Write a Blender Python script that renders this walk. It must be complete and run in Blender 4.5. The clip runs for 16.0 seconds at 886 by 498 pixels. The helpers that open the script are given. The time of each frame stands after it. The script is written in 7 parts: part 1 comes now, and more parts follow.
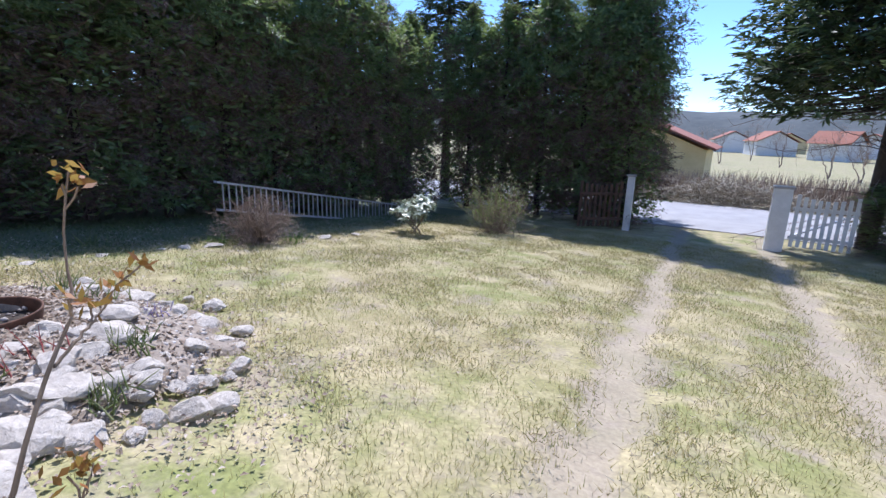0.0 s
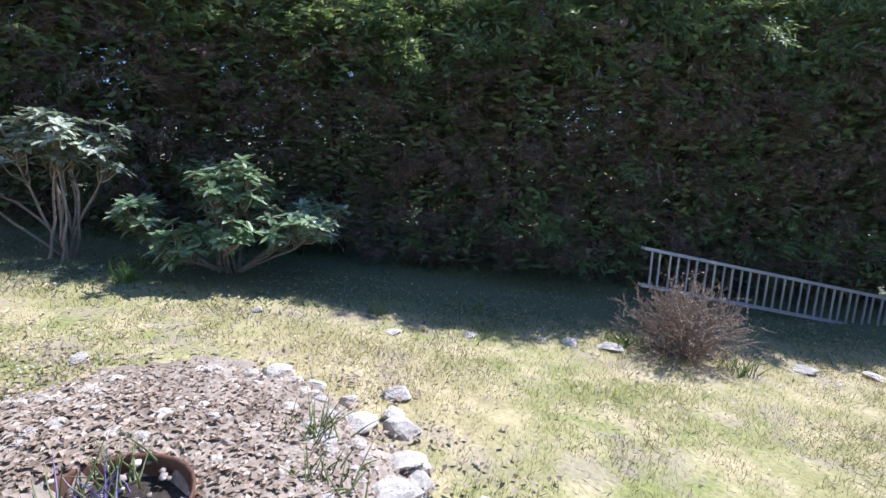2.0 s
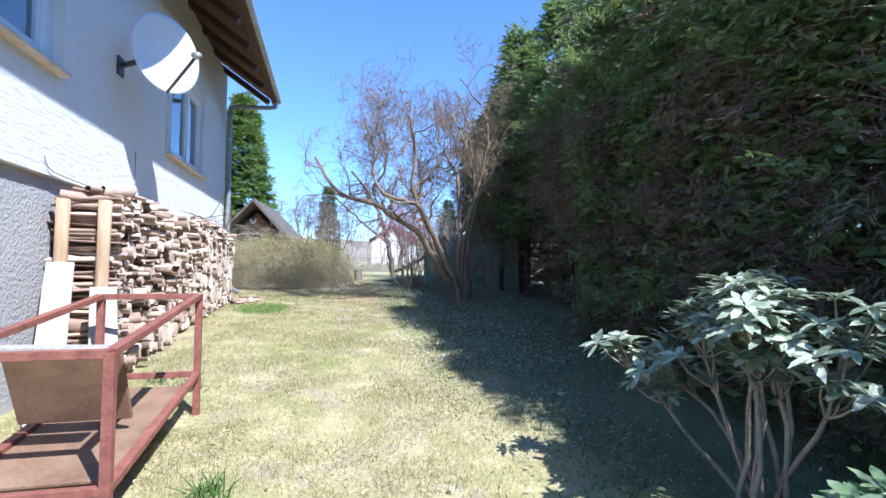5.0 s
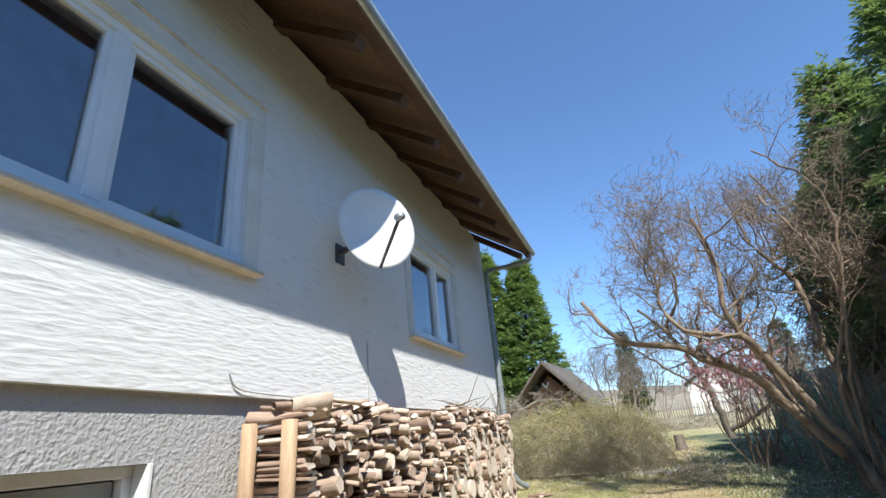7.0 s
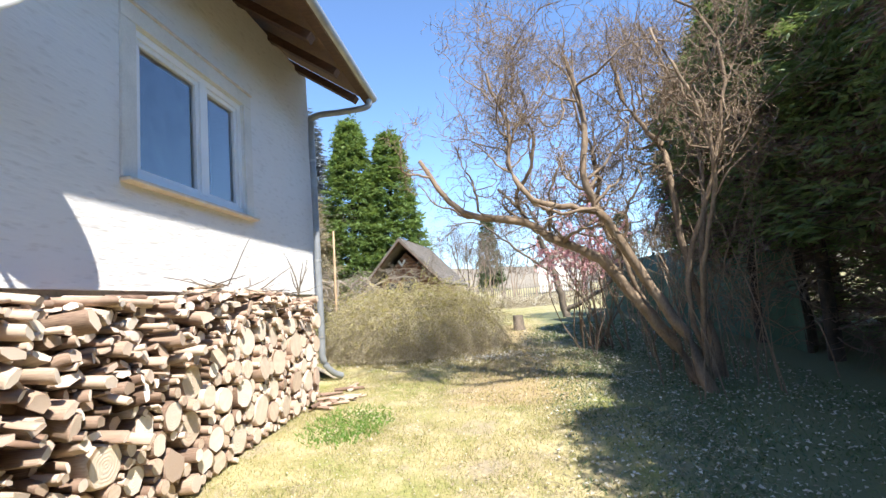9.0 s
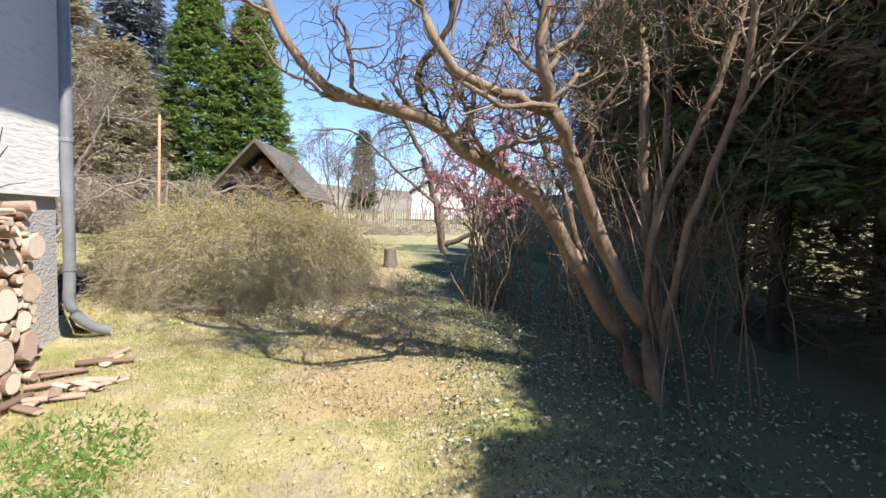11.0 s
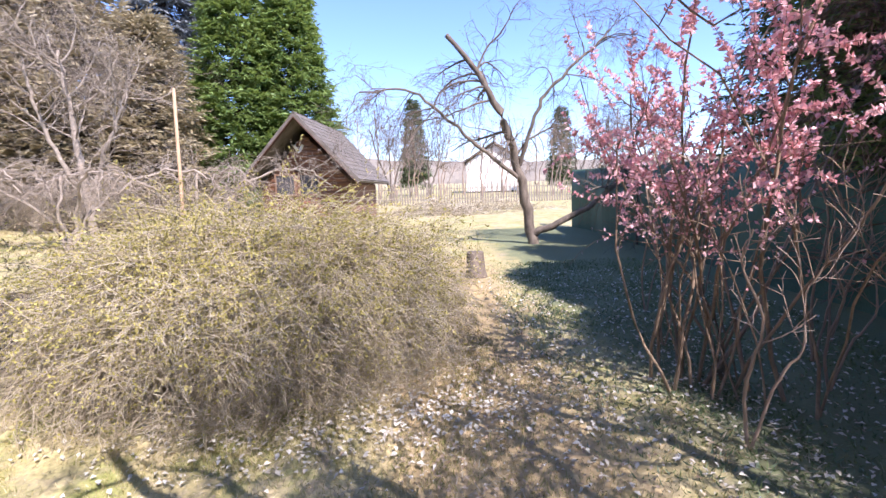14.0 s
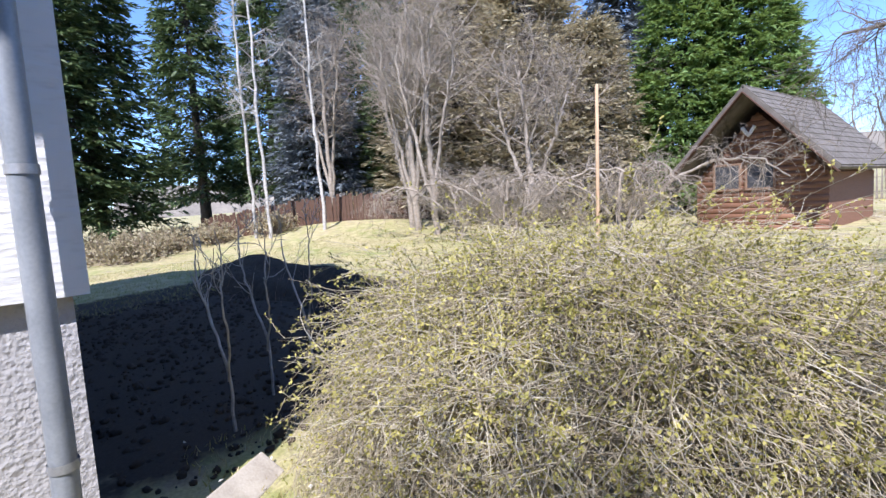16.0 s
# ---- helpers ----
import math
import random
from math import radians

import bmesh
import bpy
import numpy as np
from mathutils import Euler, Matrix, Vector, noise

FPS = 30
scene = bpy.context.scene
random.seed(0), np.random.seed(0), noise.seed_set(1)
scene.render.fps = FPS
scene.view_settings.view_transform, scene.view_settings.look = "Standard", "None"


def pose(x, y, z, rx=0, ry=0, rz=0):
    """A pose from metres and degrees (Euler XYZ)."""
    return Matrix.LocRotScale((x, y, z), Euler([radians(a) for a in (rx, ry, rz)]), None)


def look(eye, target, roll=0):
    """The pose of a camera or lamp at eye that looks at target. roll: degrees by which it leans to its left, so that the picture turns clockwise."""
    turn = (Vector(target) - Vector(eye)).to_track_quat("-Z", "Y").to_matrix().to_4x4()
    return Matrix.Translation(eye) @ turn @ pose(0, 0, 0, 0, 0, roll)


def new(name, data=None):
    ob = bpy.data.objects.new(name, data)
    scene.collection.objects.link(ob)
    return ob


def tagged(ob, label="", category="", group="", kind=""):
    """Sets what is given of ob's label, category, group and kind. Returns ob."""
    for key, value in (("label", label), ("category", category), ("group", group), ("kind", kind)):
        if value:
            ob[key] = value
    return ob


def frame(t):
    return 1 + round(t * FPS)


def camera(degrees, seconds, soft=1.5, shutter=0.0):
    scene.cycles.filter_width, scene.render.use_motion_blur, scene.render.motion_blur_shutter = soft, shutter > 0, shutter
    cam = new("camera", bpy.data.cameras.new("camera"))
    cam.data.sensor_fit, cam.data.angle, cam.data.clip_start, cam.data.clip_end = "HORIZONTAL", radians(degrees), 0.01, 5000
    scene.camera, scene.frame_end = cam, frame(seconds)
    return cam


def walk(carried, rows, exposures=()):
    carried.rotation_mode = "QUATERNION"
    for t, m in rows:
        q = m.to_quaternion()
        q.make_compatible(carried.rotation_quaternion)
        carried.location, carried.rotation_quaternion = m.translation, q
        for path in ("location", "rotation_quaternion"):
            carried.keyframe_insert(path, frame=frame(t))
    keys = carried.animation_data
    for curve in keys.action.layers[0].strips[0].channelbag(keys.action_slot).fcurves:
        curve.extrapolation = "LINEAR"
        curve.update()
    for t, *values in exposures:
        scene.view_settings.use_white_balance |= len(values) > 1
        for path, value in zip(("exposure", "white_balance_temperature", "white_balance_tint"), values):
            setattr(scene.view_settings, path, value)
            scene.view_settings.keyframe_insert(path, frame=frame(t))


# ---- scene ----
cam = camera(85.3, 16.0)
METRES, EYE, TILT, LEAN, TURN = 18.0, 1.5, 0.0, 0.0, 31.1
ROWS = [
    (0.0, 0.0, 0.0, 0.0, 0.28, -15.06, -1.03),
    (0.5, -0.0012, 0.0321, -0.0013, 12.61, -15.49, -0.86),
    (1.0, -0.0084, 0.0664, -0.0007, 24.99, -15.32, 0.34),
    (1.5, -0.0197, 0.1015, 0.0017, 38.04, -14.1, -0.0),
    (2.0, -0.0401, 0.1316, 0.0042, 51.88, -11.32, -0.31),
    (2.5, -0.0613, 0.1563, 0.0052, 69.73, -9.64, 0.38),
    (3.0, -0.0889, 0.1736, 0.0056, 89.01, -8.09, 0.32),
    (3.5, -0.1141, 0.1831, 0.0096, 108.02, -5.78, -0.29),
    (6.0, -0.2397, 0.1301, 0.0335, 150.19, 11.52, 2.97),
    (6.5, -0.2569, 0.1039, 0.0406, 161.45, 17.91, 4.22),
    (7.0, -0.2672, 0.0758, 0.0469, 170.83, 23.07, 4.59),
    (7.5, -0.2812, 0.052, 0.0501, 176.96, 23.92, 4.5),
    (8.0, -0.3016, 0.0271, 0.0546, 176.99, 20.76, 4.55),
    (8.5, -0.3227, -0.0008, 0.0574, 167.75, 15.06, 5.57),
    (9.0, -0.3492, -0.0255, 0.0571, 155.85, 7.57, 4.5),
    (9.5, -0.3715, -0.0522, 0.057, 148.77, 2.26, 1.44),
    (12.0, -0.4366, -0.2066, 0.0795, 137.18, -2.53, 0.03),
    (12.5, -0.4444, -0.2358, 0.083, 135.62, -2.37, 0.2),
    (13.0, -0.4599, -0.2602, 0.0839, 136.77, -3.76, 1.42),
    (13.5, -0.4769, -0.285, 0.0861, 139.77, -4.96, 1.68),
    (14.0, -0.4945, -0.3107, 0.0898, 146.31, -5.69, 1.87),
    (14.5, -0.5112, -0.334, 0.0927, 161.79, -6.23, 2.25),
    (15.0, -0.5191, -0.3568, 0.0951, 179.98, -6.02, 2.13),
    (15.5, -0.531, -0.3768, 0.0979, 193.02, -4.98, 2.36),
    (16.0, -0.5487, -0.3954, 0.1006, 196.47, -4.68, 2.55),
]
LEVEL = Matrix.Translation((0, 0, EYE)) @ Matrix.Rotation(radians(1.15), 4, "X") @ pose(0, 0, 0, TILT, LEAN, TURN)
LIFT = [(t, LEVEL @ pose(METRES * x, METRES * y, METRES * z, 90 + pitch, roll, yaw)) for t, x, y, z, yaw, pitch, roll in ROWS]
walk(cam, LIFT, [(0, 0.58, 5700, 20), (1.5, 0.9, 5650, 17), (2.5, 0.97, 5950, 20), (3, 1.18, 5400, 18), (3.7, 1.32, 5100, 20), (6, 0.97, 6250, 6), (6.6, 0.95, 6500, 6), (7.5, 0.58, 6500, 6), (8.5, 0.78, 7000, 9), (9, 1.32, 6900, 10), (9.7, 0.74, 7000, 12), (12, 1.22, 6900, 14), (13.5, 1.36, 6850, 23), (14.5, 1.36, 5850, 30), (15, 0.95, 5600, 24), (16, 1.06, 6000, 18)])

# ---- light ----
SUN_FROM = Vector((-0.465, 0.70, 1.0)).normalized()
world = bpy.data.worlds.new("sky")
scene.world = world
world.use_nodes = True
wn = world.node_tree.nodes
sky = wn.new("ShaderNodeTexSky")
sky.sky_type = "NISHITA"
sky.sun_disc = False
sky.sun_elevation = math.asin(SUN_FROM.z)
sky.sun_rotation = math.atan2(SUN_FROM.x, SUN_FROM.y)
sky.air_density, sky.dust_density, sky.ozone_density = 0.9, 0.0, 8.0
world.node_tree.links.new(sky.outputs[0], wn["Background"].inputs[0])
wn["Background"].inputs[1].default_value = 0.148
sun = new("sun", bpy.data.lights.new("sun", "SUN"))
sun.data.energy, sun.data.angle, sun.data.color = 4.6, radians(0.55), (1.0, 0.975, 0.935)
sun.matrix_world = look((0, 0, 30), tuple(Vector((0, 0, 30)) - SUN_FROM))


# ---- materials ----
def ramp(nt, fac, stops):
    r = nt.nodes.new("ShaderNodeValToRGB")
    el = r.color_ramp.elements
    while len(el) < len(stops):
        el.new(0.5)
    for e, (p, c) in zip(el, stops):
        e.position, e.color = p, (*c, 1)
    nt.links.new(fac, r.inputs[0])
    return r.outputs[0]


def noise_tex(nt, scale, detail=4.0, stretch=None, coords="Object", rough=0.55):
    tc = nt.nodes.new("ShaderNodeTexCoord")
    src = tc.outputs[coords]
    if stretch:
        mp = nt.nodes.new("ShaderNodeMapping")
        mp.inputs["Scale"].default_value = stretch
        nt.links.new(src, mp.inputs[0])
        src = mp.outputs[0]
    n = nt.nodes.new("ShaderNodeTexNoise")
    n.inputs["Scale"].default_value, n.inputs["Detail"].default_value = scale, detail
    n.inputs["Roughness"].default_value = rough
    nt.links.new(src, n.inputs["Vector"])
    return n.outputs["Fac"]


def mixc(nt, fac, a, b, mode="MIX"):
    m = nt.nodes.new("ShaderNodeMix")
    m.data_type, m.blend_type = "RGBA", mode
    for s, v in ((m.inputs[0], fac), (m.inputs[6], a), (m.inputs[7], b)):
        if hasattr(v, "is_linked"):
            nt.links.new(v, s)
        elif isinstance(v, tuple):
            s.default_value = (*v, 1)
        else:
            s.default_value = v
    return m.outputs[2]


def math_node(nt, op, a, b=0.0):
    m = nt.nodes.new("ShaderNodeMath")
    m.operation = op
    for s, v in ((m.inputs[0], a), (m.inputs[1], b)):
        if hasattr(v, "is_linked"):
            nt.links.new(v, s)
        else:
            s.default_value = v
    return m.outputs[0]


def material(name, rough=0.8, metal=0.0, spec=0.4):
    m = bpy.data.materials.new(name)
    m.use_nodes = True
    b = m.node_tree.nodes["Principled BSDF"]
    b.inputs["Roughness"].default_value, b.inputs["Metallic"].default_value = rough, metal
    b.inputs["Specular IOR Level"].default_value = spec
    return m, m.node_tree, b


def bump(nt, b, height, strength, dist=0.01):
    n = nt.nodes.new("ShaderNodeBump")
    n.inputs["Strength"].default_value, n.inputs["Distance"].default_value = strength, dist
    nt.links.new(height, n.inputs["Height"])
    nt.links.new(n.outputs[0], b.inputs["Normal"])


def worn(name, dark, light, scale=6.0, rough=0.8, metal=0.0, strength=0.3, dist=0.01, stretch=None, fine=60.0, spec=0.4):
    """Two tones at a coarse and a fine scale, with relief."""
    m, nt, b = material(name, rough, metal, spec)
    a, c = noise_tex(nt, scale, 5, stretch), noise_tex(nt, fine, 3, stretch)
    f = math_node(nt, "ADD", math_node(nt, "MULTIPLY", a, 0.65), math_node(nt, "MULTIPLY", c, 0.35))
    nt.links.new(ramp(nt, f, [(0.32, dark), (0.68, light)]), b.inputs["Base Color"])
    bump(nt, b, f, strength, dist)
    return m


def foliage(name, stops, rough=0.55, trans=0.35, spec=0.3):
    """Leaves that differ one from another and let some light through."""
    m, nt, b = material(name, rough, 0, spec)
    g = nt.nodes.new("ShaderNodeNewGeometry")
    big, tuftwise = noise_tex(nt, 0.9, 3), noise_tex(nt, 4.5, 3)
    f = math_node(nt, "ADD", math_node(nt, "MULTIPLY", g.outputs["Random Per Island"], 0.42), math_node(nt, "MULTIPLY", big, 0.45))
    f = math_node(nt, "SUBTRACT", math_node(nt, "ADD", f, math_node(nt, "MULTIPLY", tuftwise, 0.55)), 0.21)
    col = ramp(nt, f, stops)
    nt.links.new(col, b.inputs["Base Color"])
    t = nt.nodes.new("ShaderNodeBsdfTranslucent")
    nt.links.new(mixc(nt, 0.5, col, (0.35, 0.45, 0.08), "MIX") if trans > 0.3 else col, t.inputs[0])
    mx = nt.nodes.new("ShaderNodeMixShader")
    mx.inputs[0].default_value = trans
    nt.links.new(b.outputs[0], mx.inputs[1])
    nt.links.new(t.outputs[0], mx.inputs[2])
    nt.links.new(mx.outputs[0], nt.nodes["Material Output"].inputs[0])
    return m


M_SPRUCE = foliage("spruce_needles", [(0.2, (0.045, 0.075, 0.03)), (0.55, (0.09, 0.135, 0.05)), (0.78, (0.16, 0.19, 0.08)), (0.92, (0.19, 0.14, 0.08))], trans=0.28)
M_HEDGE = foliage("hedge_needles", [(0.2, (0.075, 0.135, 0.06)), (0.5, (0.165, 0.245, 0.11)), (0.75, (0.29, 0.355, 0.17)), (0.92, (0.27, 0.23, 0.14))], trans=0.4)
M_DEADTWIG = foliage("dead_spruce_twigs", [(0.25, (0.12, 0.08, 0.06)), (0.6, (0.225, 0.155, 0.12)), (0.85, (0.33, 0.26, 0.21))], trans=0.08)
M_THUJA = foliage("brownish_evergreen", [(0.2, (0.2, 0.18, 0.1)), (0.5, (0.4, 0.34, 0.21)), (0.8, (0.54, 0.48, 0.33))], trans=0.3)
M_BLUESPRUCE = foliage("blue_spruce_needles", [(0.25, (0.1, 0.12, 0.135)), (0.7, (0.23, 0.26, 0.28))], trans=0.15)
M_FIR = foliage("bright_fir_needles", [(0.25, (0.08, 0.14, 0.045)), (0.55, (0.17, 0.26, 0.08)), (0.8, (0.27, 0.36, 0.14))], trans=0.32)
M_RHODO = foliage("rhododendron_leaves", [(0.25, (0.14, 0.23, 0.1)), (0.55, (0.26, 0.37, 0.18)), (0.8, (0.52, 0.55, 0.42))], rough=0.28, trans=0.25, spec=0.55)
# leaves paled in colour to carry the sun and gloss on them
M_RHODOSUNTINT = foliage("suntinted_rhododendron_leaves", [(0.25, (0.24, 0.31, 0.19)), (0.55, (0.43, 0.48, 0.34)), (0.8, (0.62, 0.63, 0.52))], rough=0.25, trans=0.2, spec=0.6)
M_VIOLET = foliage("violet_petals", [(0.25, (0.26, 0.2, 0.42)), (0.7, (0.52, 0.46, 0.66))], trans=0.3)
M_REDSHOOT = foliage("red_young_shoots", [(0.25, (0.28, 0.06, 0.06)), (0.7, (0.5, 0.16, 0.13))], trans=0.3)
M_FORSY = foliage("budding_shoots", [(0.25, (0.25, 0.24, 0.065)), (0.55, (0.43, 0.39, 0.11)), (0.8, (0.6, 0.53, 0.18))], trans=0.3)
M_STRAWTWIG = foliage("straw_twigs", [(0.25, (0.28, 0.225, 0.15)), (0.55, (0.46, 0.4, 0.29)), (0.8, (0.62, 0.57, 0.46))], trans=0.1)
M_BROWNTWIG = foliage("brown_twigs", [(0.25, (0.2, 0.145, 0.11)), (0.55, (0.33, 0.25, 0.19)), (0.8, (0.46, 0.37, 0.3))], trans=0.1)
M_PINK = foliage("pink_blossom", [(0.2, (0.68, 0.27, 0.29)), (0.55, (0.85, 0.52, 0.54)), (0.85, (0.88, 0.72, 0.76))], trans=0.3)
M_REDLEAF = foliage("copper_leaves", [(0.25, (0.22, 0.07, 0.03)), (0.6, (0.38, 0.15, 0.05)), (0.85, (0.5, 0.25, 0.1))], trans=0.35)
M_HERB = foliage("herb_leaves", [(0.25, (0.15, 0.2, 0.075)), (0.55, (0.27, 0.31, 0.13)), (0.8, (0.42, 0.42, 0.23))], trans=0.35)
M_GRASS = foliage("grass_blades", [(0.2, (0.17, 0.195, 0.06)), (0.4, (0.28, 0.285, 0.095)), (0.56, (0.42, 0.36, 0.165)), (0.8, (0.58, 0.5, 0.31))], rough=0.6, trans=0.3)
M_DARKGREEN = foliage("dark_green_blades", [(0.25, (0.08, 0.12, 0.05)), (0.6, (0.15, 0.21, 0.09)), (0.85, (0.23, 0.29, 0.14))], trans=0.2)
M_LUSH = foliage("fresh_green_leaves", [(0.25, (0.09, 0.19, 0.04)), (0.7, (0.17, 0.31, 0.07))], trans=0.35)
M_LITTER = foliage("fallen_leaf", [(0.2, (0.22, 0.16, 0.1)), (0.5, (0.4, 0.34, 0.25)), (0.8, (0.56, 0.52, 0.43))], rough=0.55, trans=0.1)
M_PALELEAF = foliage("pale_dead_leaf", [(0.2, (0.38, 0.34, 0.26)), (0.5, (0.55, 0.52, 0.43)), (0.85, (0.72, 0.7, 0.63))], rough=0.5, trans=0.1)
M_BROWNLEAF = foliage("brown_dead_leaf", [(0.2, (0.17, 0.12, 0.08)), (0.5, (0.34, 0.26, 0.185)), (0.85, (0.55, 0.47, 0.37))], rough=0.6, trans=0.1)
M_SNOWDROP = foliage("pale_groundcover", [(0.2, (0.1, 0.15, 0.09)), (0.6, (0.2, 0.27, 0.17)), (0.9, (0.45, 0.5, 0.42))], trans=0.2)
M_PEBBLE = foliage("mixed_gravel", [(0.2, (0.16, 0.12, 0.09)), (0.5, (0.38, 0.33, 0.28)), (0.8, (0.66, 0.62, 0.56))], rough=0.9, trans=0.0)
M_BARK = worn("grey_bark", (0.07, 0.055, 0.042), (0.23, 0.19, 0.15), 9, 0.9, 0, 0.6, 0.02, (1, 1, 0.35))
M_HAZEL = worn("hazel_bark", (0.13, 0.09, 0.06), (0.36, 0.27, 0.19), 7, 0.85, 0, 0.5, 0.012, (1, 1, 0.5))
M_BIRCH = worn("pale_bark", (0.16, 0.13, 0.1), (0.42, 0.36, 0.29), 5, 0.85, 0, 0.4, 0.01, (1, 1, 1.6))
M_BIRCHWHITE = worn("birch_bark", (0.2, 0.18, 0.155), (0.6, 0.57, 0.52), 5, 0.8, 0, 0.3, 0.01, (1, 1, 2.5))
M_DARKBARK = worn("dark_bark", (0.03, 0.025, 0.02), (0.1, 0.08, 0.065), 9, 0.9, 0, 0.6, 0.02, (1, 1, 0.4))
M_ROCK = worn("limestone", (0.43, 0.375, 0.3), (0.68, 0.62, 0.53), 4, 0.85, 0, 0.7, 0.03, None, 26)
M_SOIL = worn("garden_soil", (0.17, 0.135, 0.1), (0.4, 0.34, 0.265), 5, 0.95, 0, 0.9, 0.03, None, 42)
# earth whose dark colour carries shade, in the bed and in the tub
M_SHADE_EARTH = worn("shade_dark_earth", (0.02, 0.016, 0.012), (0.07, 0.052, 0.036), 9, 0.95, 0, 0.9, 0.03)
M_RUST = worn("red_oxide_iron", (0.17, 0.06, 0.045), (0.36, 0.14, 0.1), 12, 0.65, 0.15, 0.25, 0.004)
M_DARKRUST = worn("rusty_steel", (0.06, 0.035, 0.025), (0.2, 0.1, 0.06), 8, 0.8, 0.3, 0.4, 0.005)
M_GREYWOOD = worn("weathered_boards", (0.25, 0.22, 0.19), (0.5, 0.46, 0.41), 5, 0.85, 0, 0.4, 0.006, (6, 6, 0.6))
M_POSTWOOD = worn("debarked_post", (0.32, 0.2, 0.115), (0.58, 0.41, 0.26), 5, 0.75, 0, 0.3, 0.006, (5, 5, 0.5))
M_BROWNBOARD = worn("brown_board", (0.14, 0.075, 0.045), (0.3, 0.19, 0.12), 4, 0.8, 0, 0.3, 0.005)
M_RAFTER = worn("dark_stained_rafter", (0.05, 0.025, 0.015), (0.12, 0.062, 0.038), 6, 0.7, 0, 0.3, 0.004, (0.6, 6, 6))
M_SOFFIT = worn("brown_soffit_boards", (0.11, 0.06, 0.038), (0.23, 0.135, 0.066), 5, 0.7, 0, 0.3, 0.004, (0.5, 7, 7))
M_ROOF = worn("grey_roof_tiles", (0.075, 0.065, 0.046), (0.19, 0.165, 0.145), 3, 0.85, 0, 0.5, 0.02)
M_REDROOF = worn("red_roof_tiles", (0.24, 0.085, 0.05), (0.42, 0.17, 0.1), 3, 0.85, 0, 0.5, 0.02)
M_LOGWALL = worn("stained_log_wall", (0.12, 0.058, 0.036), (0.27, 0.135, 0.08), 3, 0.75, 0, 0.5, 0.01, (0.6, 6, 6))
M_YELLOW = worn("yellow_render", (0.62, 0.5, 0.25), (0.76, 0.64, 0.36), 1.5, 0.9)
M_WHITE = worn("white_paint", (0.62, 0.61, 0.58), (0.82, 0.81, 0.78), 5, 0.55, 0, 0.15, 0.003)
M_PALEPLASTER = worn("pale_plaster", (0.6, 0.58, 0.53), (0.78, 0.76, 0.71), 3, 0.85, 0, 0.4, 0.006)
M_PVC = worn("white_window_frame", (0.76, 0.77, 0.78), (0.84, 0.84, 0.84), 3, 0.35, 0, 0.02, 0.001)
M_OCHRE = worn("ochre_window_trim", (0.58, 0.47, 0.36), (0.78, 0.69, 0.58), 8, 0.8, 0, 0.4, 0.004)
M_ZINC = worn("zinc_gutter", (0.3, 0.31, 0.32), (0.5, 0.51, 0.52), 5, 0.45, 0.6, 0.1, 0.002)
M_PIPE = worn("grey_drainpipe", (0.2, 0.22, 0.24), (0.31, 0.33, 0.35), 4, 0.4, 0.2, 0.1, 0.002)
M_DISH = worn("white_dish_enamel", (0.7, 0.7, 0.7), (0.8, 0.8, 0.79), 2.5, 0.4, 0, 0.03, 0.001)
M_DARKMETAL = worn("dark_bracket_metal", (0.05, 0.05, 0.055), (0.13, 0.13, 0.135), 8, 0.5, 0.5, 0.1, 0.002)
M_FARNORTH = worn("far_forest_hill", (0.04, 0.055, 0.055), (0.11, 0.12, 0.11), 0.02, 0.95, 0, 0.2, 1.0, None, 0.2)
M_ASPHALT = worn("sunbleached_road", (0.3, 0.295, 0.29), (0.42, 0.41, 0.4), 2, 0.9, 0, 0.3, 0.004, None, 90)
M_CONCRETE = worn("concrete", (0.3, 0.29, 0.27), (0.5, 0.48, 0.45), 3, 0.9, 0, 0.4, 0.006)
M_SCREEN = worn("grey_insect_screen", (0.24, 0.24, 0.235), (0.38, 0.38, 0.37), 4, 0.8, 0, 0.3, 0.002, None, 240)
M_KERB = worn("soiled_concrete", (0.29, 0.25, 0.2), (0.5, 0.45, 0.37), 5, 0.9, 0, 0.6, 0.01)
M_CURTAIN = worn("dim_curtain", (0.1, 0.11, 0.17), (0.22, 0.24, 0.33), 3, 0.9)
M_NET = worn("green_windbreak_mesh", (0.04, 0.095, 0.056), (0.085, 0.17, 0.13), 2.5, 0.7, 0, 0.4, 0.02, (1, 1, 0.3))
M_PICKET = worn("old_pickets", (0.15, 0.125, 0.1), (0.32, 0.28, 0.23), 4, 0.9, 0, 0.3, 0.005)
M_ALU = worn("aluminium_ladder", (0.42, 0.43, 0.45), (0.62, 0.63, 0.64), 6, 0.4, 0.5, 0.05, 0.001)
# bare brown woods, with haze lightened into the colour
M_FARHAZE = worn("hazed_wooded_hill", (0.13, 0.115, 0.095), (0.3, 0.26, 0.2), 0.05, 0.95, 0, 0.2, 1.0, None, 0.5)


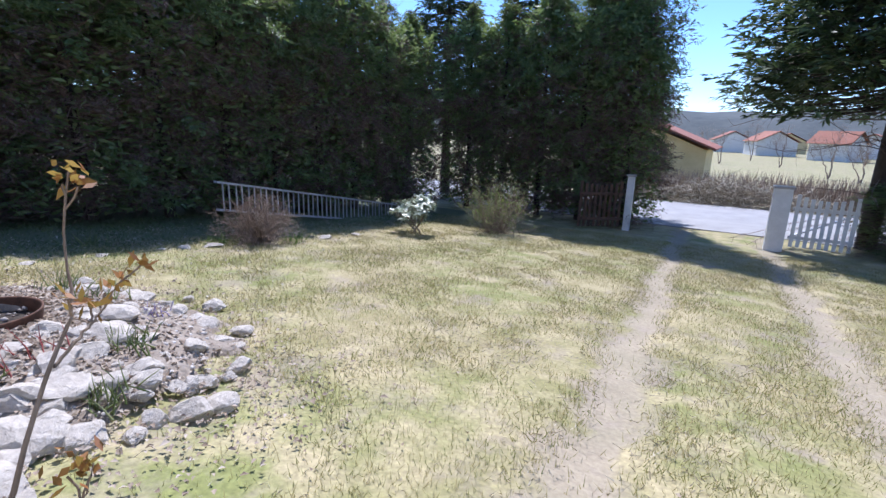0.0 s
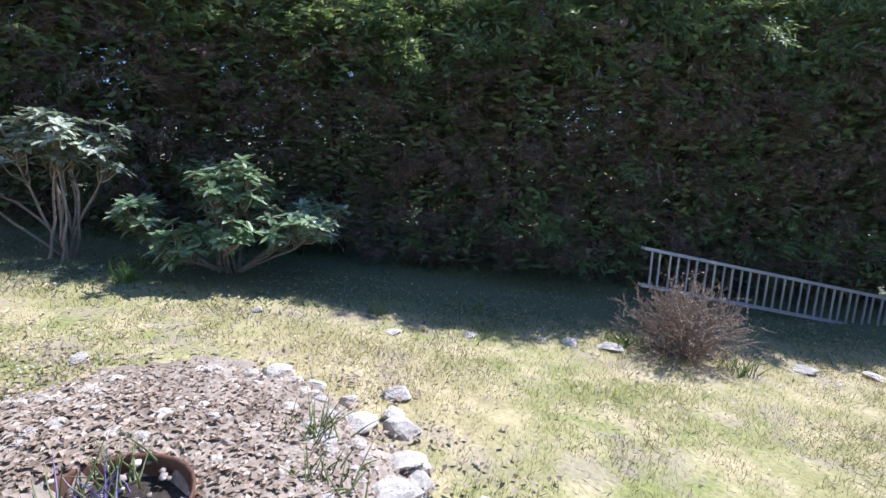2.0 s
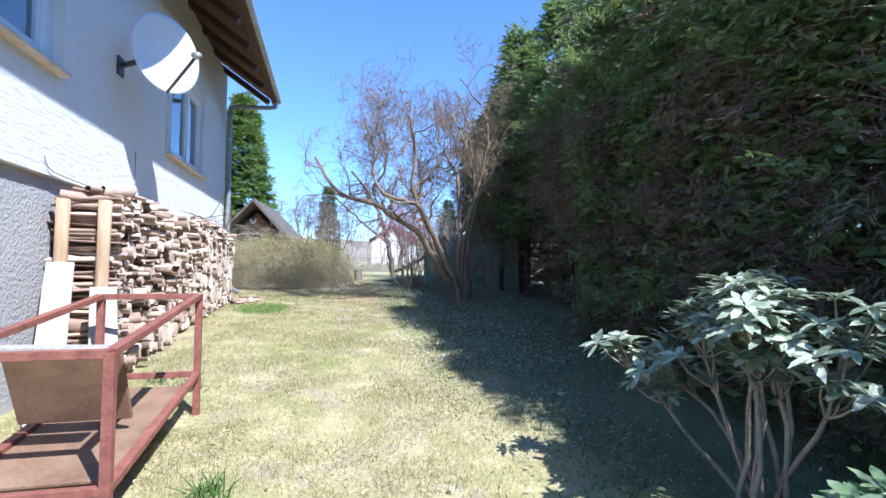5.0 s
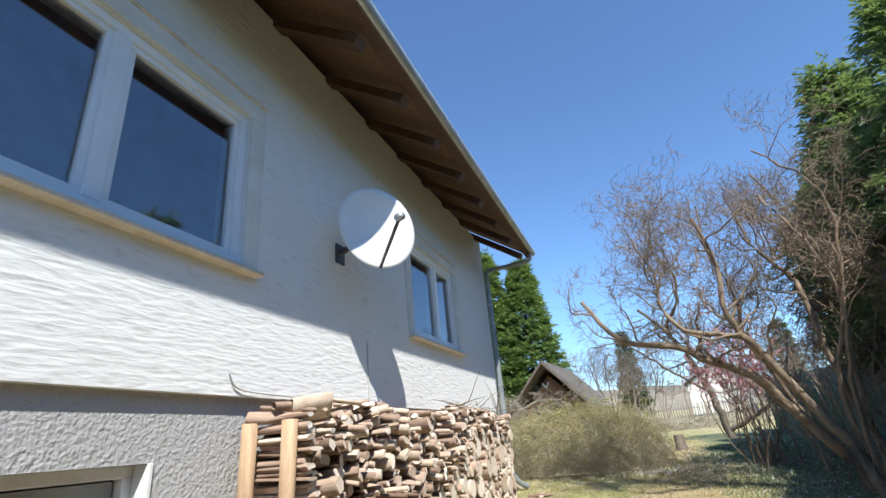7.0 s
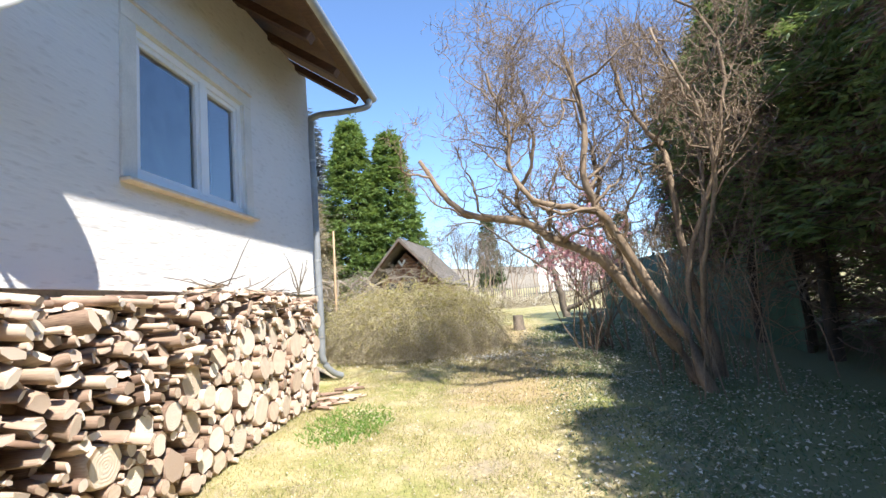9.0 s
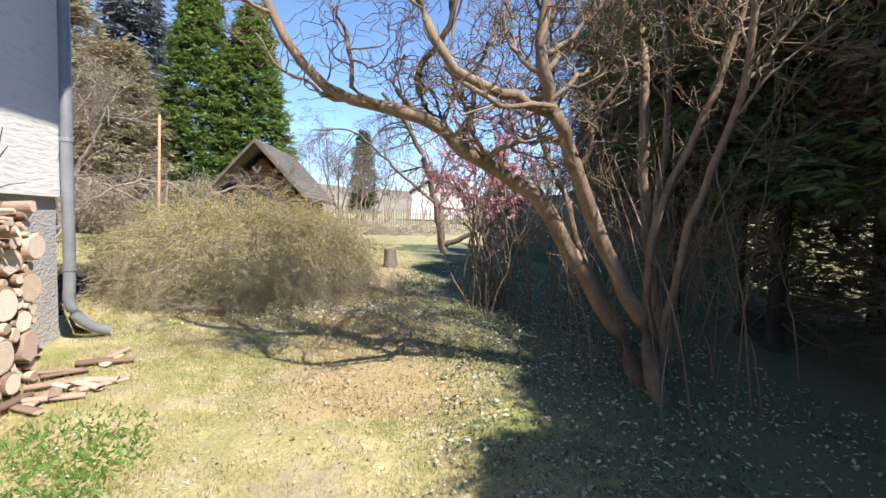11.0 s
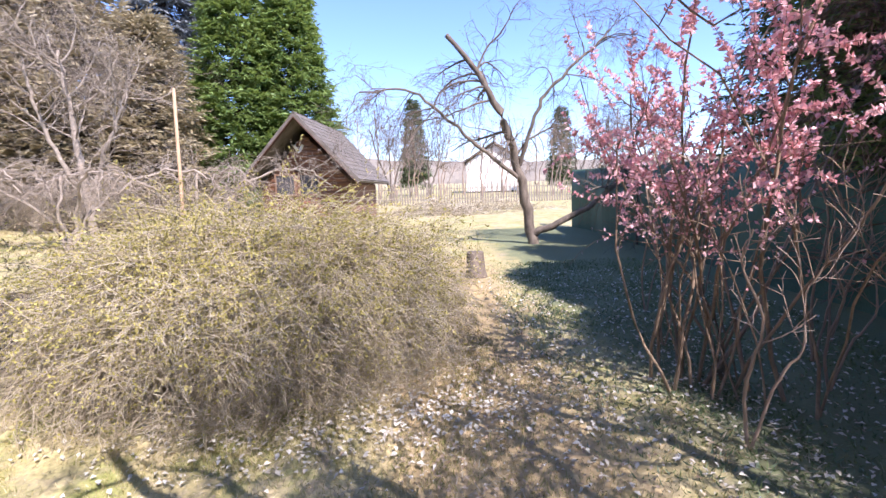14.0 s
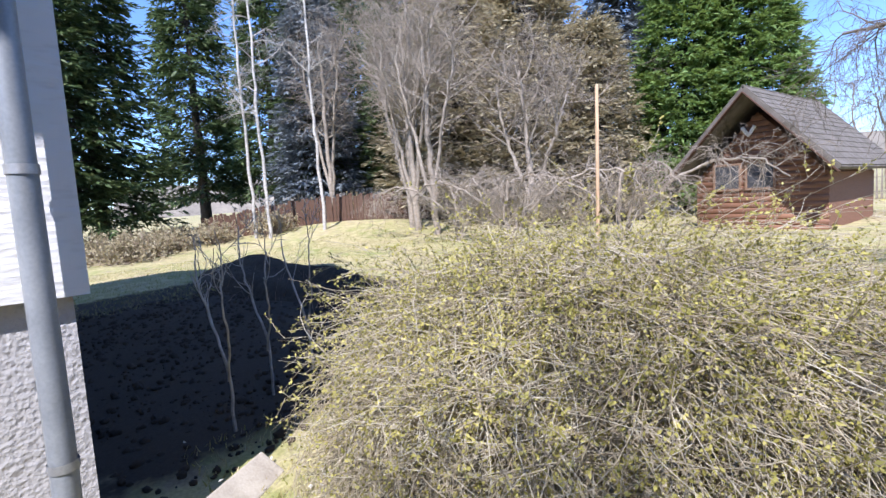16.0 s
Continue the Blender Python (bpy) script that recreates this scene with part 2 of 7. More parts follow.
def render_wall(name, base, scale, stretch, strength, dist):
    m, nt, b = material(name, 0.92)
    v = nt.nodes.new("ShaderNodeTexVoronoi")
    v.inputs["Scale"].default_value = scale
    tc, mp = nt.nodes.new("ShaderNodeTexCoord"), nt.nodes.new("ShaderNodeMapping")
    mp.inputs["Scale"].default_value = stretch
    nt.links.new(tc.outputs["Object"], mp.inputs[0])
    nz = nt.nodes.new("ShaderNodeTexNoise")
    nz.inputs["Scale"].default_value, nz.inputs["Detail"].default_value = scale * 0.6, 6
    nt.links.new(mp.outputs[0], nz.inputs["Vector"])
    nt.links.new(mp.outputs[0], v.inputs["Vector"])
    h = math_node(nt, "ADD", nz.outputs["Fac"], math_node(nt, "MULTIPLY", v.outputs["Distance"], 0.3))
    stain = noise_tex(nt, 0.8, 5)
    col = mixc(nt, stain, tuple(c * 0.88 for c in base), base)
    # low spots of the relief are shaded in the colour too
    pit_shade = ramp(nt, h, [(0.42, (0.88, 0.87, 0.86)), (0.58, (1, 1, 1))])
    nt.links.new(mixc(nt, 1.0, col, pit_shade, "MULTIPLY"), b.inputs["Base Color"])
    bump(nt, b, h, strength, dist)
    return m


M_STUCCO = render_wall("white_scraped_render", (0.8, 0.79, 0.77), 21, (1, 0.42, 1.8), 0.45, 0.02)
M_DASH = render_wall("grey_pebbledash", (0.44, 0.425, 0.415), 48, (1, 1, 1), 0.6, 0.022)

M_LOGEND, nt, b = material("cut_log_ends", 0.8)
oi = nt.nodes.new("ShaderNodeObjectInfo")
gi = nt.nodes.new("ShaderNodeNewGeometry")
rnd = math_node(nt, "FRACT", math_node(nt, "ADD", oi.outputs["Random"], gi.outputs["Random Per Island"]))
f = math_node(nt, "ADD", math_node(nt, "MULTIPLY", rnd, 0.6), math_node(nt, "MULTIPLY", noise_tex(nt, 25, 4), 0.4))
nt.links.new(ramp(nt, f, [(0.15, (0.35, 0.25, 0.185)), (0.45, (0.62, 0.5, 0.41)), (0.85, (0.8, 0.72, 0.64))]), b.inputs["Base Color"])
bump(nt, b, noise_tex(nt, 60, 3), 0.3, 0.004)
M_LOGRING, nt, b = material("ringed_log_ends", 0.8)
tc, sx = nt.nodes.new("ShaderNodeTexCoord"), nt.nodes.new("ShaderNodeSeparateXYZ")
nt.links.new(tc.outputs["Object"], sx.inputs[0])
rad = math_node(nt, "SQRT", math_node(nt, "ADD", math_node(nt, "POWER", math_node(nt, "ABSOLUTE", sx.outputs[1]), 2.0), math_node(nt, "POWER", math_node(nt, "ABSOLUTE", sx.outputs[2]), 2.0)))
grain = noise_tex(nt, 2.2, 5)
rings = math_node(nt, "SINE", math_node(nt, "MULTIPLY", math_node(nt, "ADD", rad, math_node(nt, "MULTIPLY", grain, 0.25)), 38.0))
oi = nt.nodes.new("ShaderNodeObjectInfo")
f = math_node(nt, "ADD", math_node(nt, "ADD", math_node(nt, "MULTIPLY", oi.outputs["Random"], 0.5), math_node(nt, "MULTIPLY", grain, 0.45)), math_node(nt, "MULTIPLY", rings, 0.014))
wood_col = ramp(nt, f, [(0.2, (0.54, 0.42, 0.32)), (0.5, (0.7, 0.59, 0.48)), (0.85, (0.82, 0.75, 0.66))])
rim = ramp(nt, rad, [(0.82, (1, 1, 1)), (0.92, (0.42, 0.33, 0.26))])
nt.links.new(mixc(nt, 1.0, wood_col, rim, "MULTIPLY"), b.inputs["Base Color"])
bump(nt, b, math_node(nt, "ADD", rings, grain), 0.25, 0.003)
M_LOGBARK, nt, b = material("split_log_sides", 0.88)
oi = nt.nodes.new("ShaderNodeObjectInfo")
gi = nt.nodes.new("ShaderNodeNewGeometry")
rnd = math_node(nt, "FRACT", math_node(nt, "ADD", oi.outputs["Random"], gi.outputs["Random Per Island"]))
f = math_node(nt, "ADD", math_node(nt, "MULTIPLY", rnd, 0.5), math_node(nt, "MULTIPLY", noise_tex(nt, 14, 5, (0.3, 1, 1)), 0.5))
nt.links.new(ramp(nt, f, [(0.25, (0.16, 0.1, 0.07)), (0.5, (0.39, 0.275, 0.205)), (0.8, (0.66, 0.54, 0.43))]), b.inputs["Base Color"])
bump(nt, b, noise_tex(nt, 30, 4, (0.3, 1, 1)), 0.5, 0.008)

M_GLASS, nt, b = material("window_glass", 0.02)
b.inputs["Base Color"].default_value = (0.75, 0.8, 0.85, 1)
b.inputs["Transmission Weight"].default_value = 1.0
b.inputs["IOR"].default_value = 1.9

# the lawn: dry and green patches, bare wheel tracks and a trodden path
M_GROUND, nt, b = material("lawn_ground", 0.95)
patch, mid, fine = noise_tex(nt, 0.55, 5), noise_tex(nt, 3.2, 5), noise_tex(nt, 38, 4)
lawn = mixc(nt, ramp(nt, patch, [(0.4, (0, 0, 0)), (0.62, (1, 1, 1))]), (0.35, 0.3, 0.145), (0.25, 0.265, 0.085))
lawn = mixc(nt, ramp(nt, mid, [(0.42, (0, 0, 0)), (0.66, (1, 1, 1))]), lawn, (0.48, 0.405, 0.225))
lawn = mixc(nt, 1.0, lawn, ramp(nt, fine, [(0.3, (0.68, 0.68, 0.68)), (0.7, (1.12, 1.12, 1.12))]), "MULTIPLY")
bald = ramp(nt, noise_tex(nt, 2.1, 6, None, "Object", 0.7), [(0.52, (0, 0, 0)), (0.66, (0.75, 0.75, 0.75))])
lawn = mixc(nt, bald, lawn, mixc(nt, fine, (0.19, 0.15, 0.11), (0.42, 0.35, 0.27)))
tc, sep = nt.nodes.new("ShaderNodeTexCoord"), nt.nodes.new("ShaderNodeSeparateXYZ")
nt.links.new(tc.outputs["Object"], sep.inputs[0])


def band(centre, half, y0, y1, slope=0.0):
    wob = math_node(nt, "MULTIPLY", math_node(nt, "SUBTRACT", mid, 0.5), 0.7)
    mid_line = math_node(nt, "ADD", math_node(nt, "MULTIPLY", sep.outputs[1], slope), centre)
    d = math_node(nt, "ABSOLUTE", math_node(nt, "ADD", math_node(nt, "SUBTRACT", sep.outputs[0], mid_line), wob))
    inside = math_node(nt, "SUBTRACT", 1.0, math_node(nt, "DIVIDE", d, half))
    a = math_node(nt, "GREATER_THAN", sep.outputs[1], y0)
    c = math_node(nt, "LESS_THAN", sep.outputs[1], y1)
    s = math_node(nt, "MULTIPLY", math_node(nt, "MULTIPLY", a, c), inside)
    return math_node(nt, "MINIMUM", math_node(nt, "MAXIMUM", math_node(nt, "MULTIPLY", s, 2.2), 0.0), 1.0)


soil = mixc(nt, fine, (0.26, 0.21, 0.155), (0.44, 0.37, 0.29))
for centre, half, y0, y1, slope in ((-0.28, 0.24, 0.3, 14, -0.055), (1.1, 0.28, 1.5, 14, -0.024)):
    lawn = mixc(nt, math_node(nt, "MULTIPLY", band(centre, half, y0, y1, slope), 0.65), lawn, soil)
lawn = mixc(nt, math_node(nt, "MULTIPLY", band(-5.15, 0.9, -19, -9.5), 0.8), lawn, mixc(nt, fine, (0.26, 0.18, 0.09), (0.46, 0.35, 0.2)))
# darker green ground in a strip along the hedge
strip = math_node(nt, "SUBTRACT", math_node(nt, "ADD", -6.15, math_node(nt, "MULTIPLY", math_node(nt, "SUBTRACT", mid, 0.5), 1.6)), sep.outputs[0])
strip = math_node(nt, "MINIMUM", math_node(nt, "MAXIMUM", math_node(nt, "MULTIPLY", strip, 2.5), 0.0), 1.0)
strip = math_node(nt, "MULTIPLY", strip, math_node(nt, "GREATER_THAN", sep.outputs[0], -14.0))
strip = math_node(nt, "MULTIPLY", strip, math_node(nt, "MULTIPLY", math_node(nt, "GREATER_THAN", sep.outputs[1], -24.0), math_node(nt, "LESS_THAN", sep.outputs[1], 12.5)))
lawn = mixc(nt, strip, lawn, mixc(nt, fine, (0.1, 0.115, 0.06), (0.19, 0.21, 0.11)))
# soil bed behind the house, coloured darker still for the house's shadow
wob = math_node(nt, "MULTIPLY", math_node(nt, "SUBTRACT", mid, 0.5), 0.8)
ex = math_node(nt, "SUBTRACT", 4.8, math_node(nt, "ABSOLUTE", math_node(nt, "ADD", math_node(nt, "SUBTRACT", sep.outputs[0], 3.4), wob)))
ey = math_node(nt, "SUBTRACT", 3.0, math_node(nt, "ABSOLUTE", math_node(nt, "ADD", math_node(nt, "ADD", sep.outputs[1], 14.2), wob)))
shade_bed = math_node(nt, "MINIMUM", math_node(nt, "MAXIMUM", math_node(nt, "MULTIPLY", math_node(nt, "MINIMUM", ex, ey), 3.0), 0.0), 1.0)
lawn = mixc(nt, shade_bed, lawn, mixc(nt, fine, (0.02, 0.016, 0.012), (0.07, 0.052, 0.036)))
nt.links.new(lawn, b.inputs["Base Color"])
bump(nt, b, math_node(nt, "ADD", fine, noise_tex(nt, 9, 4)), 0.4, 0.01)


# ---- mesh helpers ----
RNG = np.random.default_rng(7)


def mesh_np(name, groups, mats, smooth=False):
    """One mesh out of (vertices, faces, material slot) blocks."""
    me = bpy.data.meshes.new(name)
    vs, loops, starts, mi, off, ls = [], [], [], [], 0, 0
    for v, f, slot in groups:
        v, f = np.asarray(v, float).reshape(-1, 3), np.asarray(f, np.int64)
        if not len(f):
            continue
        k = f.shape[1]
        vs.append(v)
        loops.append((f + off).ravel())
        starts.append(ls + np.arange(len(f)) * k)
        mi.append(np.full(len(f), slot))
        off += len(v)
        ls += f.size
    v, lp, st, mi = np.concatenate(vs), np.concatenate(loops), np.concatenate(starts), np.concatenate(mi)
    me.vertices.add(len(v))
    me.vertices.foreach_set("co", v.ravel())
    me.loops.add(len(lp))
    me.loops.foreach_set("vertex_index", lp.astype(np.int32))
    me.polygons.add(len(st))
    me.polygons.foreach_set("loop_start", st.astype(np.int32))
    for m in mats:
        me.materials.append(m)
    me.polygons.foreach_set("material_index", mi.astype(np.int32))
    me.update(calc_edges=True)
    me.validate()
    if smooth:
        me.shade_smooth()
    return me


def np_part(name, groups, mats, parent=None, label="", smooth=False):
    ob = new(name, mesh_np(name, groups, mats if isinstance(mats, (list, tuple)) else [mats], smooth))
    if parent:
        ob.parent = parent
    return tagged(ob, label) if label else ob


def part(name, bm, mat, parent=None, label="", smooth=False):
    """Links a bmesh as one mesh object under a thing or a part."""
    me = bpy.data.meshes.new(name)
    bm.to_mesh(me)
    bm.free()
    for m in mat if isinstance(mat, (list, tuple)) else [mat]:
        me.materials.append(m)
    if smooth:
        me.shade_smooth()
    ob = new(name, me)
    if parent:
        ob.parent = parent
    return tagged(ob, label) if label else ob


def thing(name, at, label, category, group="", kind=""):
    e = new(name)
    e.location = at
    return tagged(e, label, category, group, kind)


def box(bm, c, s, m=None, bevel=0.0):
    """A box with centre c and sizes s, turned by m, with softened edges."""
    r = bmesh.ops.create_cube(bm, size=1)["verts"]
    bmesh.ops.scale(bm, vec=s, verts=r)
    if bevel:
        es = list({e for v in r for e in v.link_edges})
        r = [g for g in bmesh.ops.bevel(bm, geom=es, offset=bevel, segments=2, affect="EDGES", profile=0.6)["verts"]]
        r = list({v for v in r})
    mat4 = Matrix.Translation(c) @ (m or Matrix.Identity(4))
    bmesh.ops.transform(bm, matrix=mat4, verts=r)
    return r


def box_part(name, c, s, mat, parent=None, label="", m=None, bevel=0.006):
    bm = bmesh.new()
    box(bm, c, s, m, bevel)
    return part(name, bm, mat, parent, label)


def beam(a, b):
    """Centre, length and turn that lay a box's z axis from a to b."""
    a, b = Vector(a), Vector(b)
    return (a + b) / 2, (b - a).length, (b - a).to_track_quat("Z", "Y").to_matrix().to_4x4()


def beam_part(name, a, b, w, d, mat, parent=None, label="", bevel=0.004):
    c, l, m = beam(a, b)
    return box_part(name, c, (w, d, l), mat, parent, label, m, bevel)


def unit(a):
    return a / np.maximum(np.linalg.norm(a, axis=-1, keepdims=True), 1e-9)


def tubes(P, R, k=5):
    """Many tapered tubes at once: P (m, n, 3), R (m, n)."""
    m, n, _ = P.shape
    T = np.gradient(P, axis=1)
    T = unit(T)
    up = np.where(np.abs(T[..., 2:3]) > 0.9, np.array([1.0, 0, 0]), np.array([0, 0, 1.0]))
    A = unit(np.cross(T, up))
    B = np.cross(T, A)
    th = np.arange(k) * 2 * np.pi / k
    V = P[:, :, None, :] + R[:, :, None, None] * (np.cos(th)[:, None] * A[:, :, None, :] + np.sin(th)[:, None] * B[:, :, None, :])
    i = np.arange(m)[:, None, None] * n * k + np.arange(n - 1)[None, :, None] * k
    j, j2 = np.arange(k)[None, None, :], (np.arange(k)[None, None, :] + 1) % k
    F = np.stack([i + j, i + j2, i + k + j2, i + k + j], -1).reshape(-1, 4)
    return V.reshape(-1, 3), F


def kites(P, D, W, bend=None):
    """Small leaves: base P, length vector D, half-width vector W, folded upwards a little by bend."""
    n = len(P)
    lift = bend if bend is not None else np.zeros_like(D)
    V = np.stack([P, P + 0.45 * D + W + lift, P + D, P + 0.45 * D - W + lift], 1).reshape(-1, 3)
    i = np.arange(n)[:, None] * 4
    F = np.concatenate([i + np.array([[0, 1, 2]]), i + np.array([[0, 2, 3]])])
    return V, F


def grow(S, D, L, R, n, wig, trop, taper=0.3):
    """Branches from starts S along D: wiggling, drawn up or down by trop."""
    m = len(S)
    P, d, p = [S], unit(D), S
    for _ in range(n):
        d = unit(d + RNG.normal(0, wig, (m, 3)) + np.array([0, 0, trop]))
        p = p + d * (L / n)[:, None]
        P.append(p)
    P = np.stack(P, 1)
    return P, R[:, None] * np.linspace(1, taper, n + 1)[None, :]


def sprout(P, R, count, angle, lo=0.25, hi=1.0):
    """Starts, directions and radii of count side shoots on each branch."""
    m, n, _ = P.shape
    t = RNG.uniform(lo, hi, (m, count)) * (n - 1.001)
    i = t.astype(int)
    fr = (t - i)[..., None]
    row = np.arange(m)[:, None]
    S = P[row, i] * (1 - fr) + P[row, i + 1] * fr
    T = unit(P[row, i + 1] - P[row, i])
    side = unit(np.cross(T, RNG.normal(0, 1, T.shape)))
    a = np.radians(RNG.normal(angle, 10, (m, count)))[..., None]
    r = R[row, i]
    return S.reshape(-1, 3), (np.cos(a) * T + np.sin(a) * side).reshape(-1, 3), r.reshape(-1), np.repeat(np.arange(m), count)


def catmull(pts, n):
    p = np.array(pts, float)
    p = np.concatenate([[2 * p[0] - p[1]], p, [2 * p[-1] - p[-2]]])
    out = []
    for t in np.linspace(0, len(pts) - 1.0001, n):
        i = int(t)
        f = t - i
        a, b_, c, d = p[i:i + 4]
        out.append(0.5 * (2 * b_ + (c - a) * f + (2 * a - 5 * b_ + 4 * c - d) * f * f + (3 * b_ - a - 3 * c + d) * f ** 3))
    return np.array(out)


# ---- ground ----
GROUND_Y = [-900, -200, -60, -25, -18.5, -14, -10, -4.6, 0, 2, 6.5, 12, 14, 20, 34, 60, 200, 900]
GROUND_Z = [12, 6, 2.5, 1.75, 1.61, 1.5, 1.25, 0.84, 0.36, 0.07, -0.37, -0.86, -0.92, -0.92, -1.9, -2.6, -3.0, -4]


def ground_z(x, y):
    """The height of the sloping garden."""
    k = np.array([-1.2, -0.6, 0, 0.6, 1.2])
    y = np.asarray(y, float)
    z = sum(np.interp(y + d, GROUND_Y, GROUND_Z) for d in k) / 5
    u, w = np.clip((np.asarray(x, float) - 6) / 14, 0, 1), np.clip((-17 - y) / 9, 0, 1)
    return z + 1.0 * u * u * (3 - 2 * u) * w * w * (3 - 2 * w)


def gz(x, y):
    return float(ground_z(x, y))


xs = np.concatenate([np.linspace(-900, -40, 14), np.linspace(-30, -11, 14), np.linspace(-10, 6, 90), np.linspace(7, 30, 30), np.linspace(40, 900, 14)])
ys = np.concatenate([np.linspace(-900, -60, 16), np.linspace(-55, -23, 34), np.linspace(-22, 13.2, 190), np.linspace(14, 40, 30), np.linspace(50, 900, 16)])
X, Y = np.meshgrid(xs, ys)
Z = ground_z(X, Y) + 0.012 * np.sin(X * 3.1 + Y) * np.sin(Y * 2.3 - X * 0.7)
Z -= 0.035 * ((np.abs(X + 0.28 + 0.055 * Y) < 0.2) | (np.abs(X - 1.1 + 0.024 * Y) < 0.22)) * (Y > 0.3) * (Y < 14)
nx, ny = len(xs), len(ys)
i = (np.arange(ny - 1)[:, None] * nx + np.arange(nx - 1)[None, :]).ravel()
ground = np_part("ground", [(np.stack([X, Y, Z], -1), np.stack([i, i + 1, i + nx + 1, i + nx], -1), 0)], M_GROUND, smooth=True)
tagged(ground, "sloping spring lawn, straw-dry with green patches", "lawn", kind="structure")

bm = bmesh.new()
box(bm, (0, 16.9, -0.945), (240, 5.4, 0.12), None, 0.02)
tagged(part("road", bm, M_ASPHALT), "sun-bleached grey asphalt road beyond the gate", "road", kind="structure")


def ridge(name, angle0, angle1, dist, low, high, seed, label, mat=M_FARHAZE):
    """A wooded hill along the horizon."""
    n = 70
    a = np.radians(np.linspace(angle0, angle1, n))
    rg = np.random.default_rng(seed)
    h = low + (high - low) * (0.5 + 0.5 * np.sin(np.linspace(0.3, 6.5, n) + seed)) * np.sin(np.linspace(0.05, np.pi - 0.05, n)) ** 0.5 + rg.normal(0, dist * 0.0022, n)
    rows = []
    for dd, hh in ((0.75, -0.05), (0.88, 0.5), (1.0, 1.0), (1.15, 0.6), (1.3, 0)):
        rows.append(np.stack([np.sin(-a) * dist * dd, np.cos(a) * dist * dd, np.where(hh > 0, h * hh, -12)], -1))
    V = np.concatenate(rows)
    i = (np.arange(4)[:, None] * n + np.arange(n - 1)[None, :]).ravel()
    ob = np_part(name, [(V, np.stack([i, i + 1, i + n + 1, i + n], -1), 0)], mat, smooth=True)
    return tagged(ob, label, "hill", kind="structure")


ridge("backdrop_north", -75, 60, 900, 40, 120, 1, "hazy wooded hills far beyond the road", M_FARNORTH)
ridge("backdrop_south", 120, 260, 420, 24, 40, 3, "bare brown wooded hillside behind the gardens, lightened in colour for haze")

# ---- house ----
HX, HY0, HY1, BAND, WALLTOP = -2.08, -11.49, -1.1, 2.77, 6.6
house = thing("house", (2.5, -6, 1), "white rendered house on a grey pebble-dashed basement, brown eaves", "house")
house_inv = Matrix.Translation(house.location).inverted()


def under(ob, parent):
    """Parents without moving."""
    ob.parent = parent
    ob.matrix_parent_inverse = parent.matrix_world.inverted() if parent.type != "EMPTY" else Matrix.Translation(parent.location).inverted()
    return ob


def wall_with_holes(name, x0, x1, y0, y1, z0, z1, holes, mat, label):
    """A wall along y, built round its rectangular openings."""
    bm = bmesh.new()
    cuts = sorted({y0, y1, *[h[0] for h in holes], *[h[1] for h in holes]})
    for a, c in zip(cuts, cuts[1:]):
        inside = [h for h in holes if h[0] < (a + c) / 2 < h[1]]
        zs = [(z0, z1)] if not inside else [(z0, inside[0][2]), (inside[0][3], z1)]
        for p, q in zs:
            if q - p > 0.001:
                box(bm, ((x0 + x1) / 2, (a + c) / 2, (p + q) / 2), (x1 - x0, c - a, q - p))
    bmesh.ops.remove_doubles(bm, verts=bm.verts, dist=0.0005)
    return under(part(name, bm, mat, None, label), house)


W1, W2, WB = (-4.13, -1.83, 3.77, 5.2), (-9.27, -7.43, 3.75, 5.18), (-3.6, -2.5, 1.66, 2.36)
wall_with_holes("upper_wall", HX, HX + 0.32, HY0, HY1, BAND, WALLTOP, [W1, W2], M_STUCCO, "white scraped render")
wall_with_holes("basement_wall", HX + 0.06, HX + 0.38, HY0 + 0.06, HY1 - 0.06, 0.0, BAND, [WB], M_DASH, "grey pebble-dash basement wall")
for y, nm in ((HY0 + 0.15, "end_wall"), (HY1 - 0.15, "end_wall")):
    bm = bmesh.new()
    box(bm, (3.0, y, (BAND + WALLTOP) / 2), (9.5, 0.3, WALLTOP - BAND))
    V = [bm.verts.new((xx, y + dy, zz)) for dy in (-0.15, 0.15) for xx, zz in ((-1.7, WALLTOP), (7.7, WALLTOP), (3.0, WALLTOP + 3.0))]
    for fc in ((0, 1, 2), (5, 4, 3), (0, 3, 4, 1), (1, 4, 5, 2), (2, 5, 3, 0)):
        bm.faces.new([V[q] for q in fc])
    under(part(nm, bm, M_STUCCO), house)
    under(box_part("basement_wall", (3.0, y + (0.06 if y < -6 else -0.06), BAND / 2), (9.3, 0.3, BAND), M_DASH), house)
under(box_part("far_wall", (7.6, (HY0 + HY1) / 2, WALLTOP / 2), (0.3, HY1 - HY0 - 0.62, WALLTOP), M_STUCCO), house)
under(box_part("floor_slab", (2.85, (HY0 + HY1) / 2, BAND - 0.1), (9.0, HY1 - HY0 - 0.66, 0.2), M_CONCRETE), house)

# roof with its rafters, soffit boards, fascia, gutter and drainpipe
PITCH = radians(35)
EAVE_X, EAVE_Z = -3.14, 5.93
RUN = 6.24
for side in (-1, 1):
    bm = bmesh.new()
    L = RUN / math.cos(PITCH)
    m = Matrix.Rotation(-PITCH if side < 0 else PITCH, 4, "Y")
    cx = 3.0 + side * RUN / 2
    zc = EAVE_Z + math.tan(PITCH) * RUN / 2
    box(bm, (cx, -6.15, zc + 0.12), (L, 10.9, 0.05), m)
    under(part("soffit", bm, M_SOFFIT, None, "brown boarded underside of the roof"), house)
    bm = bmesh.new()
    box(bm, (cx, -6.15, zc + 0.19), (L + 0.06, 11.0, 0.07), m, 0.01)
    under(part("roof", bm, M_ROOF, None, "grey tiled roof"), house)
